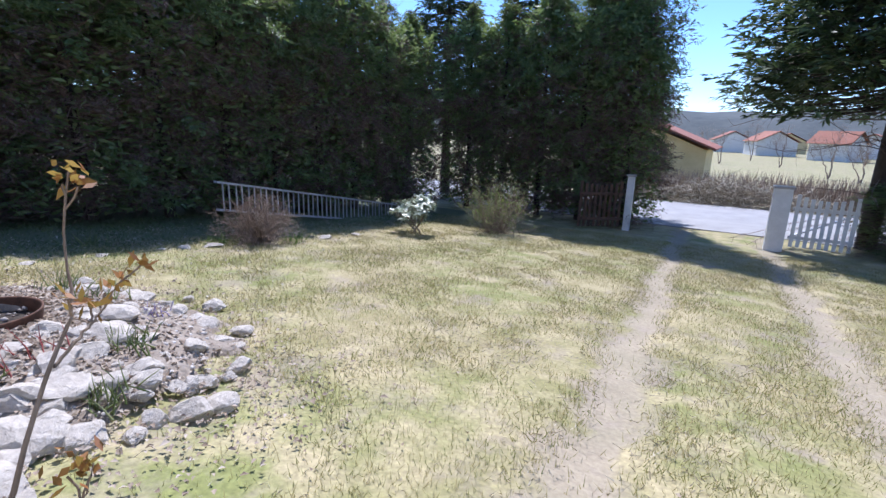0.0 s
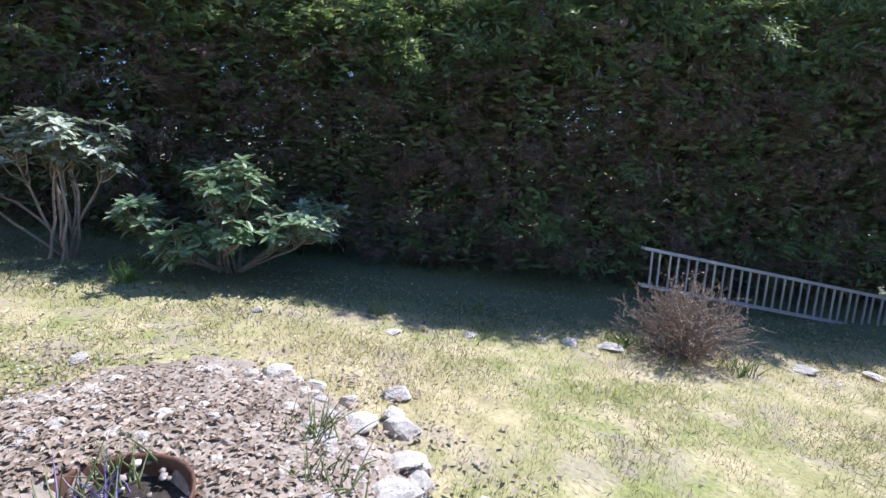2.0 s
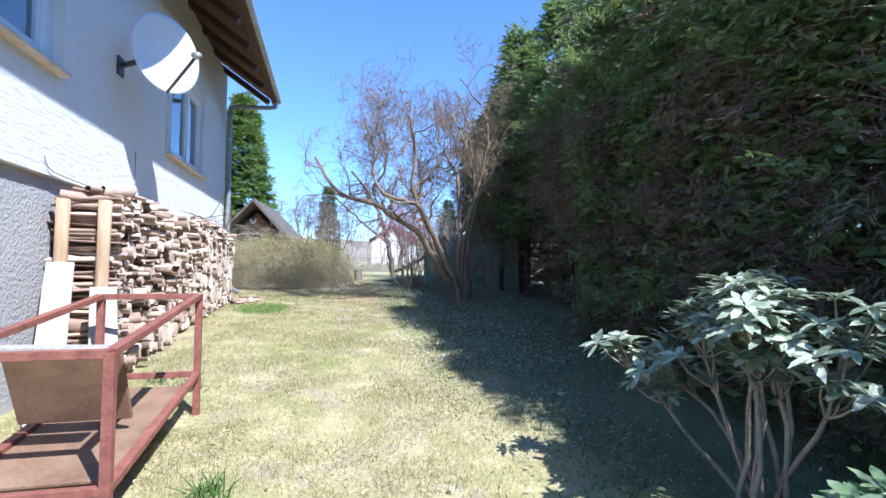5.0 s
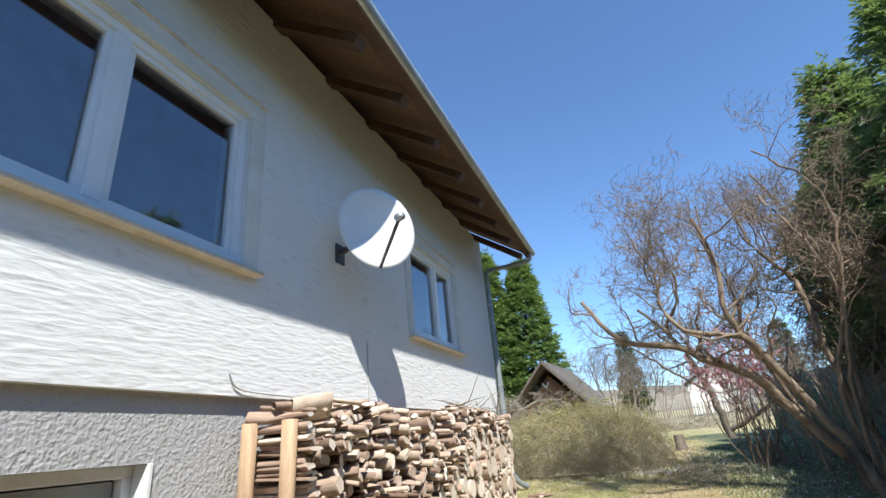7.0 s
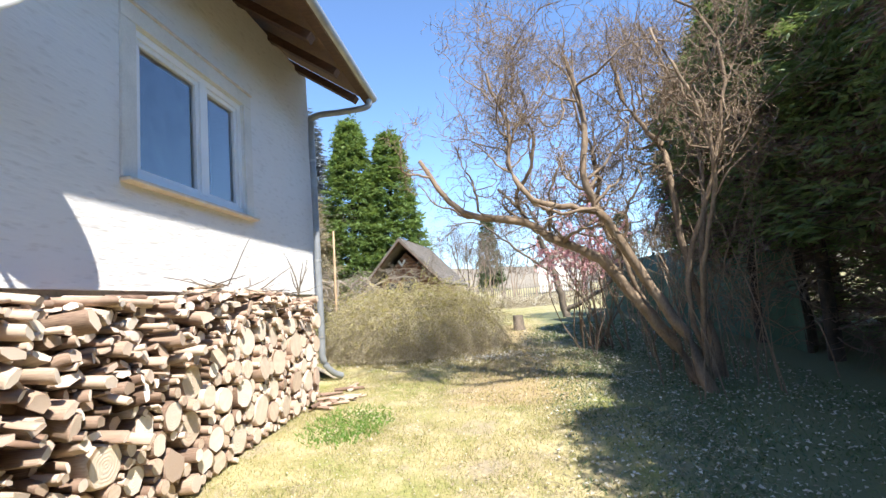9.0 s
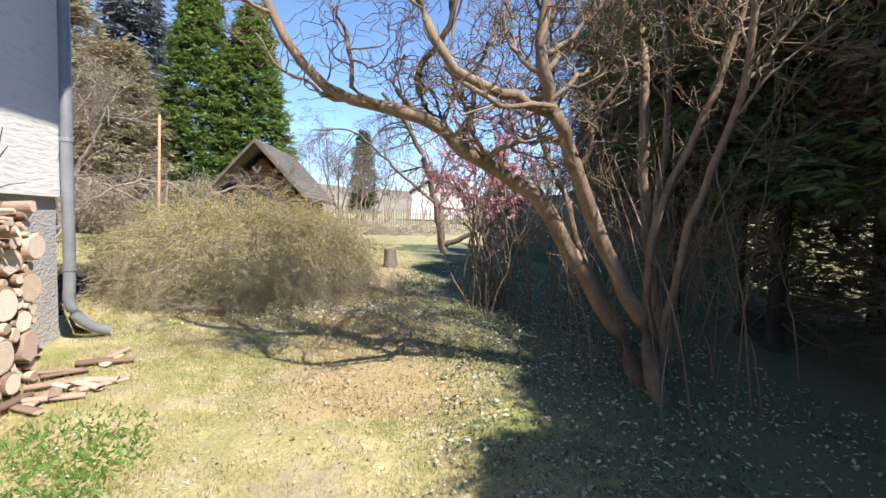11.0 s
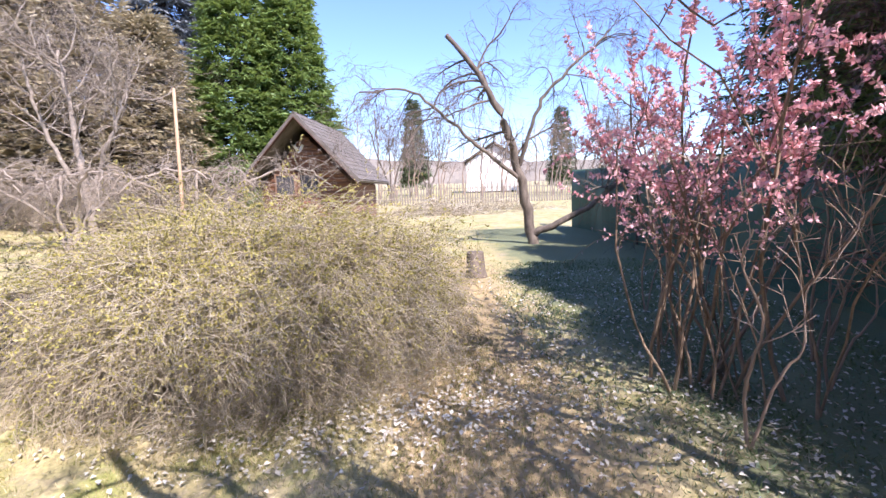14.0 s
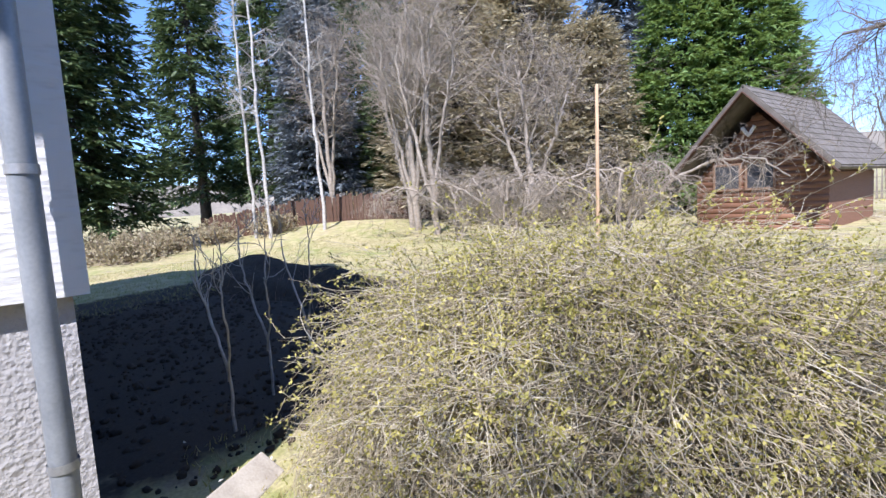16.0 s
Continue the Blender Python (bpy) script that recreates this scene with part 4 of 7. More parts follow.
# ---- conifers ----
def conifer_data(seed, H, radius, base, nb, leaf, width, mats, spr=10, side=6, droop=-0.25, dead=0.0, jitter=0.12):
    """Trunk and crown meshes of a needle tree; radius(h) gives the reach of the boughs at the share h of its height."""
    rg = np.random.default_rng(seed)
    tp = np.stack([rg.normal(0, 0.02, 9).cumsum() * 0.5, rg.normal(0, 0.02, 9).cumsum() * 0.5, np.linspace(-0.15, H, 9)], -1)
    r0 = 0.018 * H + 0.03
    trunk = [(*tubes(tp[None], np.linspace(r0, 0.012, 9)[None], 8), 0)]
    h = base + (1 - base) * rg.beta(1.0, 1.15, nb)
    az = rg.uniform(0, 2 * np.pi, nb)
    reach = np.array([radius(a, c) for a, c in zip(h, az)]) * rg.uniform(0.78, 1.0 + jitter, nb)
    n = 6
    t = np.linspace(0, 1, n)
    out = np.stack([np.cos(az), np.sin(az)], -1)
    P = np.zeros((nb, n, 3))
    P[:, :, :2] = out[:, None, :] * (reach[:, None] * t[None])[..., None]
    P[:, :, 2] = (h * H)[:, None] + reach[:, None] * (droop * t[None] + 0.22 * t[None] ** 2.5) + rg.normal(0, 0.02, (nb, n)).cumsum(1)
    trunk.append((*tubes(P, np.maximum(0.006 * H * 0.12 + 0.012, 0.004) * np.linspace(1, 0.2, n)[None] * np.ones((nb, 1)), 4), 0))
    tt = rg.uniform(0.32, 1.0, (nb, spr)) ** 0.75
    seg = np.minimum((tt * (n - 1)).astype(int), n - 2)
    fr_ = (tt * (n - 1) - seg)[..., None]
    row = np.arange(nb)[:, None]
    S = P[row, seg] * (1 - fr_) + P[row, seg + 1] * fr_
    T = unit(P[row, seg + 1] - P[row, seg])
    lat = np.stack([-out[:, 1], out[:, 0], np.zeros(nb)], -1)[:, None, :] * np.where(rg.random((nb, spr, 1)) < 0.5, -1, 1)
    D = unit(T * 0.75 + lat * rg.uniform(0.2, 0.9, (nb, spr, 1)) + rg.normal(0, 0.18, (nb, spr, 3)) + np.array([0, 0, -0.18]))
    L = leaf * rg.uniform(1.3, 2.4, (nb, spr, 1))
    u = rg.uniform(0.0, 1.0, (nb, spr, side, 1))
    Sb = S[:, :, None, :] + D[:, :, None, :] * L[:, :, None, :] * u
    sd = unit(np.cross(D, np.array([0, 0, 1.0]) + rg.normal(0, 0.25, D.shape)))[:, :, None, :] * np.where(np.arange(side) % 2 == 0, 1, -1)[None, None, :, None]
    Dl = unit(D[:, :, None, :] * 0.9 + sd * rg.uniform(0.15, 0.8, (nb, spr, side, 1)) + rg.normal(0, 0.16, Sb.shape) + np.array([0, 0, -0.1]))
    Ll = leaf * rg.uniform(0.65, 1.25, (nb, spr, side, 1))
    Wl = unit(np.cross(Dl, rg.normal(0, 0.5, Dl.shape) + np.array([0, 0, 1.0]))) * width * rg.uniform(0.7, 1.3, Ll.shape)
    v, f = kites(Sb.reshape(-1, 3), (Dl * Ll).reshape(-1, 3), Wl.reshape(-1, 3), np.array([[0, 0, width * 0.4]]))
    crown = [(v, f, 0)]
    if dead > 0:
        nd = int(nb * dead)
        S2 = np.stack([np.zeros(nd), np.zeros(nd), rg.uniform(0.04, 0.62, nd) * H], -1)
        a2 = rg.uniform(0, 2 * np.pi, nd)
        r2 = np.array([radius(0.25, c) for c in a2])
        Q, QR = grow(S2, np.stack([np.cos(a2), np.sin(a2), rg.normal(0, 0.2, nd)], -1), r2 * rg.uniform(0.7, 1.02, nd), np.full(nd, 0.012), 5, 0.12, 0.01, 0.3)
        s3, d3, r3, _ = sprout(Q, QR, 9, 50, 0.3)
        Q2, QR2 = grow(s3, d3, rg.uniform(0.12, 0.4, len(s3)), np.full(len(s3), 0.0045), 3, 0.25, -0.03, 0.4)
        crown += [(*tubes(Q, QR, 4), 1), (*tubes(Q2, QR2, 3), 1)]
    return mesh_np("trunk", trunk, [M_DARKBARK], True), mesh_np("crown", crown, mats)


def plant_tree(name, at, data, label, category, group="", turn=0.0, scale=1.0, parts=("trunk", "crown")):
    t = thing(name, at, label, category, group)
    t.rotation_euler = (0, 0, turn)
    t.scale = (scale, scale, scale) if not isinstance(scale, tuple) else scale
    for nm, d in zip(parts, data):
        o = new(nm, d)
        o.parent = t
    return t


def hedge_data(seed, H, half, bare, nspray=4600, side=9, leaf=0.105, width=0.0125):
    """A spruce clipped into a hedge: trunk, dead inner twigs, and sprays that fill a tall block; bare: the share of its height with a clear trunk."""
    rg = np.random.default_rng(seed)
    tp = np.stack([rg.normal(0, 0.03, 9).cumsum() * 0.5, rg.normal(0, 0.03, 9).cumsum() * 0.5, np.linspace(-0.15, H * 0.97, 9)], -1)
    trunk = [(*tubes(tp[None], np.linspace(0.1, 0.015, 9)[None], 8), 0)]
    nb, per = nspray // 12, 12
    nspray = nb * per
    hb = bare + (1 - bare) * rg.random(nb) ** 0.9
    ab = rg.uniform(0, 2 * np.pi, nb)
    inner = rg.random(nb) < 0.28
    h = np.repeat(hb, per) + rg.normal(0, 0.014, nspray)
    az = np.repeat(ab, per) + rg.normal(0, 0.085, nspray)
    sq = 1.0 / np.maximum(np.abs(np.cos(az)), np.abs(np.sin(az))) ** 0.6
    lump = 1 + 0.14 * np.sin(az * 3 + h * 9 + seed)
    prof = np.where(h < 0.72, 1.0, np.maximum(0.05, 1.0 - 2.9 * (h - 0.72))) * np.where(h < bare + 0.12, 0.72 + 2.3 * (h - bare), 1.0)
    deep = np.repeat(np.where(inner, rg.uniform(0.4, 0.75, nb), rg.uniform(0.74, 1.16, nb)), per)
    back = rg.uniform(0.0, 0.34, nspray)
    rr = half * sq * lump * prof * deep - back
    out = np.stack([np.cos(az), np.sin(az), np.zeros(nspray)], -1)
    S = out * rr[:, None] + np.stack([np.zeros(nspray), np.zeros(nspray), h * H + 0.25 * back], -1)
    fan = np.repeat(rg.normal(0, 0.42, (nb, 3)), per, 0)
    D = unit(out * 0.9 + fan + rg.normal(0, 0.24, (nspray, 3)) * [1, 1, 0.6] + np.array([0, 0, 1.0]) * (-0.34 + 3.0 * np.clip(h - 0.76, 0, 1))[:, None])
    L = leaf * rg.uniform(1.6, 3.2, (nspray, 1))
    S = S - D * L * 0.5
    u = rg.uniform(0.0, 1.0, (nspray, side, 1))
    Sb = S[:, None, :] + D[:, None, :] * L[:, None, :] * u
    sd = unit(np.cross(D, np.array([0, 0, 1.0]) + rg.normal(0, 0.4, D.shape)))[:, None, :] * np.where(np.arange(side) % 2 == 0, 1, -1)[None, :, None]
    Dl = unit(D[:, None, :] * 0.9 + sd * rg.uniform(0.35, 1.1, (nspray, side, 1)) + rg.normal(0, 0.16, Sb.shape) + np.array([0, 0, -0.12]))
    Ll = leaf * rg.uniform(0.6, 1.25, (nspray, side, 1))
    Wl = unit(np.cross(Dl, rg.normal(0, 0.6, Dl.shape) + np.array([0, 0, 1.0]))) * width * rg.uniform(0.7, 1.3, Ll.shape)
    brown = np.repeat(rg.random(nb) < np.where(hb < 0.6, 0.78, 0.16) + 0.3 * (np.sin(ab * 2 + seed + hb * 7) > 0.75), per)
    groups = []
    for slot, sel in ((0, ~brown), (1, brown)):
        w = Wl[sel] * (1.0 if slot == 0 else 0.5)
        v, f = kites(Sb[sel].reshape(-1, 3), (Dl[sel] * Ll[sel]).reshape(-1, 3), w.reshape(-1, 3), np.array([[0, 0, width * 0.4]]))
        groups.append((v, f, slot))
    ni = 4200
    hi, ai, ri = rg.uniform(bare + 0.01, 0.93, ni), rg.uniform(0, 2 * np.pi, ni), half * np.sqrt(rg.random(ni)) * 0.78
    Si = np.stack([np.cos(ai) * ri, np.sin(ai) * ri, hi * H], -1)
    Di = unit(rg.normal(0, 1, Si.shape) * [1, 1, 0.5]) * rg.uniform(0.1, 0.2, (ni, 1))
    v, f = kites(Si, Di, unit(np.cross(Di, rg.normal(0, 1, Di.shape))) * 0.03)
    groups.append((v, f, 0))
    nd = 150
    z2 = rg.uniform(0.05, 0.9, nd) * H
    a2 = rg.uniform(0, 2 * np.pi, nd)
    Q, QR = grow(np.stack([np.zeros(nd), np.zeros(nd), z2], -1), np.stack([np.cos(a2), np.sin(a2), rg.normal(-0.05, 0.25, nd)], -1), half * rg.uniform(0.75, 1.1, nd), np.full(nd, 0.012), 5, 0.14, 0.0, 0.3)
    s3, d3, r3, _ = sprout(Q, QR, 8, 50, 0.3)
    Q2, QR2 = grow(s3, d3, rg.uniform(0.15, 0.45, len(s3)), np.full(len(s3), 0.0045), 3, 0.28, -0.05, 0.4)
    groups += [(*tubes(Q, QR, 4), 1), (*tubes(Q2, QR2, 3), 1)]
    return mesh_np("trunk", trunk, [M_DARKBARK], True), mesh_np("crown", groups, [M_HEDGE, M_DEADTWIG])


HEDGE = [hedge_data(s_, 5.5, 1.08, 0.03) for s_ in (21, 22, 23)]
HEDGE_BARE = [hedge_data(s_, 5.8, 1.15, 0.27, 4400) for s_ in (24, 25)]
for k, (x, y) in enumerate(((-9.35, -6.5), (-9.7, -7.8), (-9.8, -9.1), (-9.5, -10.7), (-9.4, -12.3), (-9.5, -13.9))):
    plant_tree("hedge_spruce", (x, y, gz(x, y)), HEDGE_BARE[k % 2], "overgrown spruce with bare lower trunk at the hedge's end", "conifer", "spruces of the boundary hedge", k * 1.57, (1, 1, (1.0, 0.95, 0.92, 0.95, 0.92, 0.96)[k]))
for k in range(15):
    y = -5.2 + 1.25 * k
    plant_tree("hedge_spruce", (-8.75 + random.uniform(-0.08, 0.08), y, gz(-8.7, y)), HEDGE[k % 3], "clipped dense spruce in a tall boundary hedge, brown inside", "conifer", "spruces of the boundary hedge", random.choice((0, 1.5708, 3.1416, 4.7124)) + random.uniform(-0.15, 0.15), (1, 1, random.uniform(0.88, 1.06) * (0.77 if 3 < k < 8 else 1.0)))
# added back row that stops light showing through the hedge
for k in range(7):
    y = -4.0 + 2.4 * k
    plant_tree("hedge_spruce", (-10.5, y, gz(-10.5, y)), HEDGE[(k + 1) % 3], "spruce added behind the boundary hedge to block light through it", "conifer", "spruces of the boundary hedge", k * 1.57, (1.25, 1.25, 0.95))
# more added spruces, closing bright gaps behind the bare trunks
for k in range(4):
    y = -6.6 - 2.3 * k
    plant_tree("hedge_spruce", (-11.4, y, gz(-11.4, y)), HEDGE[k % 3], "spruce added behind the boundary hedge to block light through it", "conifer", "spruces of the boundary hedge", k * 1.57, (1.25, 1.25, 0.75))
for k in range(5):
    x = -7.3 + 1.2 * k
    plant_tree("hedge_spruce", (x, 13.5, gz(x, 13.3)), HEDGE[(k + 1) % 3], "clipped dense spruce in the hedge by the gate", "conifer", "spruces of the boundary hedge", random.choice((0, 1.5708, 3.1416)), (1, 1, random.uniform(0.96, 1.12)))
for k in range(6):
    x = 3.3 + 1.3 * k
    plant_tree("hedge_spruce", (x, 13.4, gz(x, 13.3)), HEDGE[k % 3], "clipped dense spruce in the hedge by the gate", "conifer", "spruces of the boundary hedge", random.choice((0, 1.5708, 3.1416)), (1, 1, random.uniform(0.3, 0.36)))

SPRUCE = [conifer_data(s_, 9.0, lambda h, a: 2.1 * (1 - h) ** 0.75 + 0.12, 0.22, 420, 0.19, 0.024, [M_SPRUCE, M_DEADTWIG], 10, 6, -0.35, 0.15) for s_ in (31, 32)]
# brighter hedge needles put sunlight into the colour of these spruces
SUN_TINTED = conifer_data(33, 9.0, lambda h, a: 2.0 * (1 - h) ** 0.7 + 0.12, 0.25, 420, 0.19, 0.024, [M_HEDGE, M_DEADTWIG], 10, 6, -0.3, 0.15)
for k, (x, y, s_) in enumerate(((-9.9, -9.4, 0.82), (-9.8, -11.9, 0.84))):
    plant_tree("spruce", (x, y, gz(x, y)), SUN_TINTED, "tall spruce with bare lower trunk, needles coloured as if sunlit", "conifer", "sunlit spruces at the hedge's end", k * 2.1, s_)
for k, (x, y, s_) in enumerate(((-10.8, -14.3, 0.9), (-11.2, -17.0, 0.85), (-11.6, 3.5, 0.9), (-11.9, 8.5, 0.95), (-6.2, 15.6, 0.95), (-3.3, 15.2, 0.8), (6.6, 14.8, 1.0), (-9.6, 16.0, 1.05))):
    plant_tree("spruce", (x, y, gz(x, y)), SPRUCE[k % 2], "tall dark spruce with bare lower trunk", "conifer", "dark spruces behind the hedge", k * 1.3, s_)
plant_tree("hedge_spruce", (-3.15, 14.4, gz(-3.1, 14.4)), HEDGE_BARE[0], "overgrown spruce with bare lower trunk by the gate", "conifer", "spruces of the boundary hedge", 0.6, (1.1, 1.1, 1.5))
OVERHANG = conifer_data(37, 10.0, lambda h, a: 4.0 * (1 - h) ** 0.6 + 0.12, 0.31, 980, 0.22, 0.034, [M_SPRUCE, M_DEADTWIG], 11, 6, -0.2, 0.08)
plant_tree("spruce", (2.75, 14.2, gz(2.7, 14.2)), OVERHANG, "large spruce whose low boughs hang over the gate", "conifer", "", 0.4)
FIR = [conifer_data(s_, 13.0, lambda h, a: 3.0 * (1 - h) ** 0.7 + 0.15, 0.05, 760, 0.3, 0.045, [M_FIR], 12, 7, -0.18) for s_ in (41, 42)]
for k, (x, y, s_) in enumerate(((3.95, -34.0, (0.9, 0.9, 1.02)), (1.5, -34.6, (0.88, 0.88, 0.95)))):
    plant_tree("fir", (x, y, gz(x, y) - 0.2), FIR[k], "broad bright green conifer behind the cabin", "conifer", "twin conifers", k * 2.0, s_)
BLUE = [conifer_data(51, 16.0, lambda h, a: 3.0 * (1 - h) ** 0.7 + 0.12, 0.06, 520, 0.42, 0.055, [M_BLUESPRUCE, M_DEADTWIG], 10, 5, -0.45, 0.06, 0.3), conifer_data(52, 17.0, lambda h, a: 2.5 * (1 - h) ** 0.6 + 0.1, 0.12, 440, 0.45, 0.06, [M_SPRUCE, M_DEADTWIG], 10, 5, -0.4, 0.06, 0.3)]
BROWN = conifer_data(53, 12.0, lambda h, a: 3.2 * (1 - h) ** 0.55 + 0.1, 0.04, 620, 0.4, 0.05, [M_THUJA, M_DEADTWIG], 10, 5, -0.1, 0.1, 0.3)
for k, (x, y, s_, v_) in enumerate(((8.8, -37.5, 1.0, 0), (13.8, -37, 0.95, 0), (21.5, -13.2, 0.9, 1), (23.5, -14.8, 1.05, 1), (21.5, -10.5, 1.0, 1), (26.5, -25.0, 1.0, 1), (21.5, -25.5, 0.9, 0), (24.0, -27, 1.05, 1), (19.0, -30, 0.95, 1), (16.5, -33.5, 1.0, 0), (28, -33, 1.1, 1), (32, -22, 1.2, 1), (-4.2, -62, 0.6, 1), (-19.0, -58, 0.5, 1))):
    plant_tree("spruce", (x, y, gz(x, y)), BLUE[v_], "tall spruce with drooping boughs at the garden edge", "conifer", "spruces behind the garden", k * 1.1, s_)
for k, (x, y, s_) in enumerate(((9.8, -30.6, 1.05), (13.4, -29.8, 1.15), (6.6, -30.8, 0.72), (16.5, -30.5, 1.0))):
    plant_tree("thuja", (x, y, gz(x, y)), BROWN, "broad brownish evergreen behind the bare trees", "conifer", "brownish evergreens", k * 1.7, s_)


# ---- bare trees ----
def limb_mesh(pts, r, levels, wig, mat, k0=8, clear=None):
    """One limb of a leafless tree with its twigs. levels: (count, angle, length, wiggle, trop)."""
    c = catmull(pts, 22)
    c[1:] += RNG.normal(0, wig * 0.8, (21, 3))
    rad = r * np.linspace(1, 0.38, 22) * (1 + RNG.normal(0, 0.05, 22))
    P, R = c[None], rad[None]
    groups, tips = [(*tubes(P, R, k0), 0)], []
    for li, (cnt, ang, ln, wg, tr) in enumerate(levels):
        S, D, rs, _ = sprout(P, R, cnt, ang, 0.42 if li == 0 else 0.15)
        L = ln * RNG.uniform(0.5, 1.25, len(S))
        P, R = grow(S, D, L, np.minimum(rs * 0.5, 0.008 + rs * 0.3), (14, 10, 6)[min(li, 2)], wg * (0.75 if li == 0 else 1.0), tr, 0.3)
        if clear is not None:
            free = ~clear(P).any(1)
            P, R = P[free], R[free]
        R = np.maximum(R, 0.0028)
        groups.append((*tubes(P, R, 6 if li == 0 else 4 if li == 1 else 3), 0))
        tips.append(P)
    return mesh_np("limb", groups, [mat], True), tips


def bare_tree(name, at, stems, levels, wig, mat, label, category="tree", group="", clear=None):
    """A leafless tree or shrub, limb by limb."""
    t = thing(name, at, label, category, group)
    for pts, r in stems:
        d, _ = limb_mesh(pts, r, levels, wig, mat, 8, clear)
        new("limb", d).parent = t
    return t


bx, by = -7.5, -9.95
bz = gz(bx, by)
HZ = [
    ([(0, 0, -0.1), (0.3, -0.03, 0.5), (0.62, -0.06, 1.0), (0.97, -0.03, 1.5), (1.2, -0.08, 1.71), (1.55, -0.04, 1.9), (1.93, -0.12, 2.17), (2.3, -0.06, 2.24), (2.7, -0.15, 2.4), (3.05, -0.1, 2.75), (3.3, -0.2, 3.2)], 0.085),
    ([(0.05, 0.36, -0.1), (0.26, 0.3, 0.65), (0.55, 0.24, 1.2), (0.9, 0.42, 1.8), (1.15, 0.6, 2.14), (1.26, 0.64, 2.6), (1.18, 0.6, 3.2), (1.34, 0.7, 4.0)], 0.075),
    ([(-0.38, -0.3, -0.1), (-0.18, -0.25, 0.9), (-0.03, -0.2, 1.8), (0.02, -0.2, 2.85), (0.2, -0.2, 3.25), (0.43, -0.2, 3.6), (0.55, -0.22, 4.3)], 0.058),
    ([(1.13, 0.6, 2.12), (1.5, 0.8, 2.17), (1.93, 0.95, 2.3), (2.12, 0.95, 2.7), (2.1, 0.9, 3.2), (2.3, 0.9, 3.8)], 0.04),
    ([(1.9, -0.12, 2.15), (2.02, -0.1, 2.5), (1.85, 0.1, 2.8), (1.75, 0.2, 3.3), (1.95, 0.1, 3.7), (1.9, 0.1, 4.3)], 0.032),
    ([(0.55, -0.05, 0.9), (0.75, -0.1, 1.6), (0.95, -0.25, 2.2), (0.9, -0.3, 3.0), (1.1, -0.35, 3.7), (1.05, -0.3, 4.6)], 0.034),
    ([(-0.2, -0.2, -0.1), (-0.35, -0.5, 1.4), (-0.7, -0.9, 2.8), (-0.6, -1.2, 4.2), (-0.2, -1.3, 5.4)], 0.045),
    ([(0.05, 0.2, -0.1), (0.1, 0.55, 1.2), (-0.05, 0.9, 2.3), (0.15, 1.1, 3.2), (0.5, 1.1, 4.0)], 0.036),
    ([(-0.1, 0, -0.1), (0.1, 0.15, 1.3), (-0.3, 0.4, 2.6), (-0.5, 0.5, 4.0), (0.1, 0.3, 5.1)], 0.038),
]
bare_tree("corkscrew_shrub", (bx, by, bz), HZ, [(11, 52, 1.3, 0.4, 0.13), (10, 55, 0.66, 0.46, 0.12), (6, 48, 0.32, 0.46, 0.12)], 0.015, M_HAZEL, "leafless multi-stemmed shrub with twisted tan branches", "shrub", "", lambda P: ((P[..., 0] > 1.3) & (P[..., 2] < 1.8)) | ((P[..., 0] > 2.2) & (P[..., 1] > 0.2) & (P[..., 2] < 2.5)))
# straight brushy suckers round it
thick = thing("sucker_thicket", (bx, by, bz), "thicket of thin bare suckers round the twisted shrub", "shrub")
for k in range(34):
    h = RNG.uniform(0.9, 3.0)
    o = np.array([RNG.normal(-0.3, 0.45), RNG.normal(-0.1, 0.65), -0.05])
    lean = RNG.normal(0, 0.25, 2) * h
    pts = [o, o + [lean[0] * 0.2, lean[1] * 0.2, h * 0.35], o + [lean[0] * 0.6, lean[1] * 0.6, h * 0.7], o + [lean[0], lean[1], h]]
    d, _ = limb_mesh(pts, RNG.uniform(0.006, 0.011), [(6, 40, 0.5, 0.14, 0.05), (3, 40, 0.22, 0.15, 0.0)], 0.005, M_HAZEL, 5)
    new("sucker", d).parent = thick

ax, ay = -7.3, -20.4
bare_tree("apple_tree", (ax, ay, gz(ax, ay)), [
    ([(0, 0, -0.1), (0.15, 0, 0.8), (0.35, 0, 1.8), (0.75, 0.2, 2.9), (1.2, 0.35, 3.7), (1.9, 0.5, 4.5)], 0.13),
    ([(0, 0, 0.2), (-0.7, 0.3, 0.6), (-1.5, 0.5, 1.1), (-2.0, 0.6, 2.0), (-2.3, 0.5, 3.0)], 0.08),
    ([(0.3, 0, 1.5), (1.1, 0.2, 2.1), (2.0, 0.3, 2.9), (2.8, 0.2, 3.5), (3.8, 0.3, 3.4)], 0.05),
    ([(0.3, 0, 1.8), (0.0, 0.3, 2.9), (-0.5, 0.4, 3.6), (-1.2, 0.5, 4.2), (-1.6, 0.4, 4.6)], 0.05)],
    [(12, 55, 1.5, 0.16, -0.08), (10, 50, 0.8, 0.18, -0.08), (6, 45, 0.4, 0.2, -0.05)], 0.025, M_BARK, "old bare apple tree with two leaning trunks", "tree")

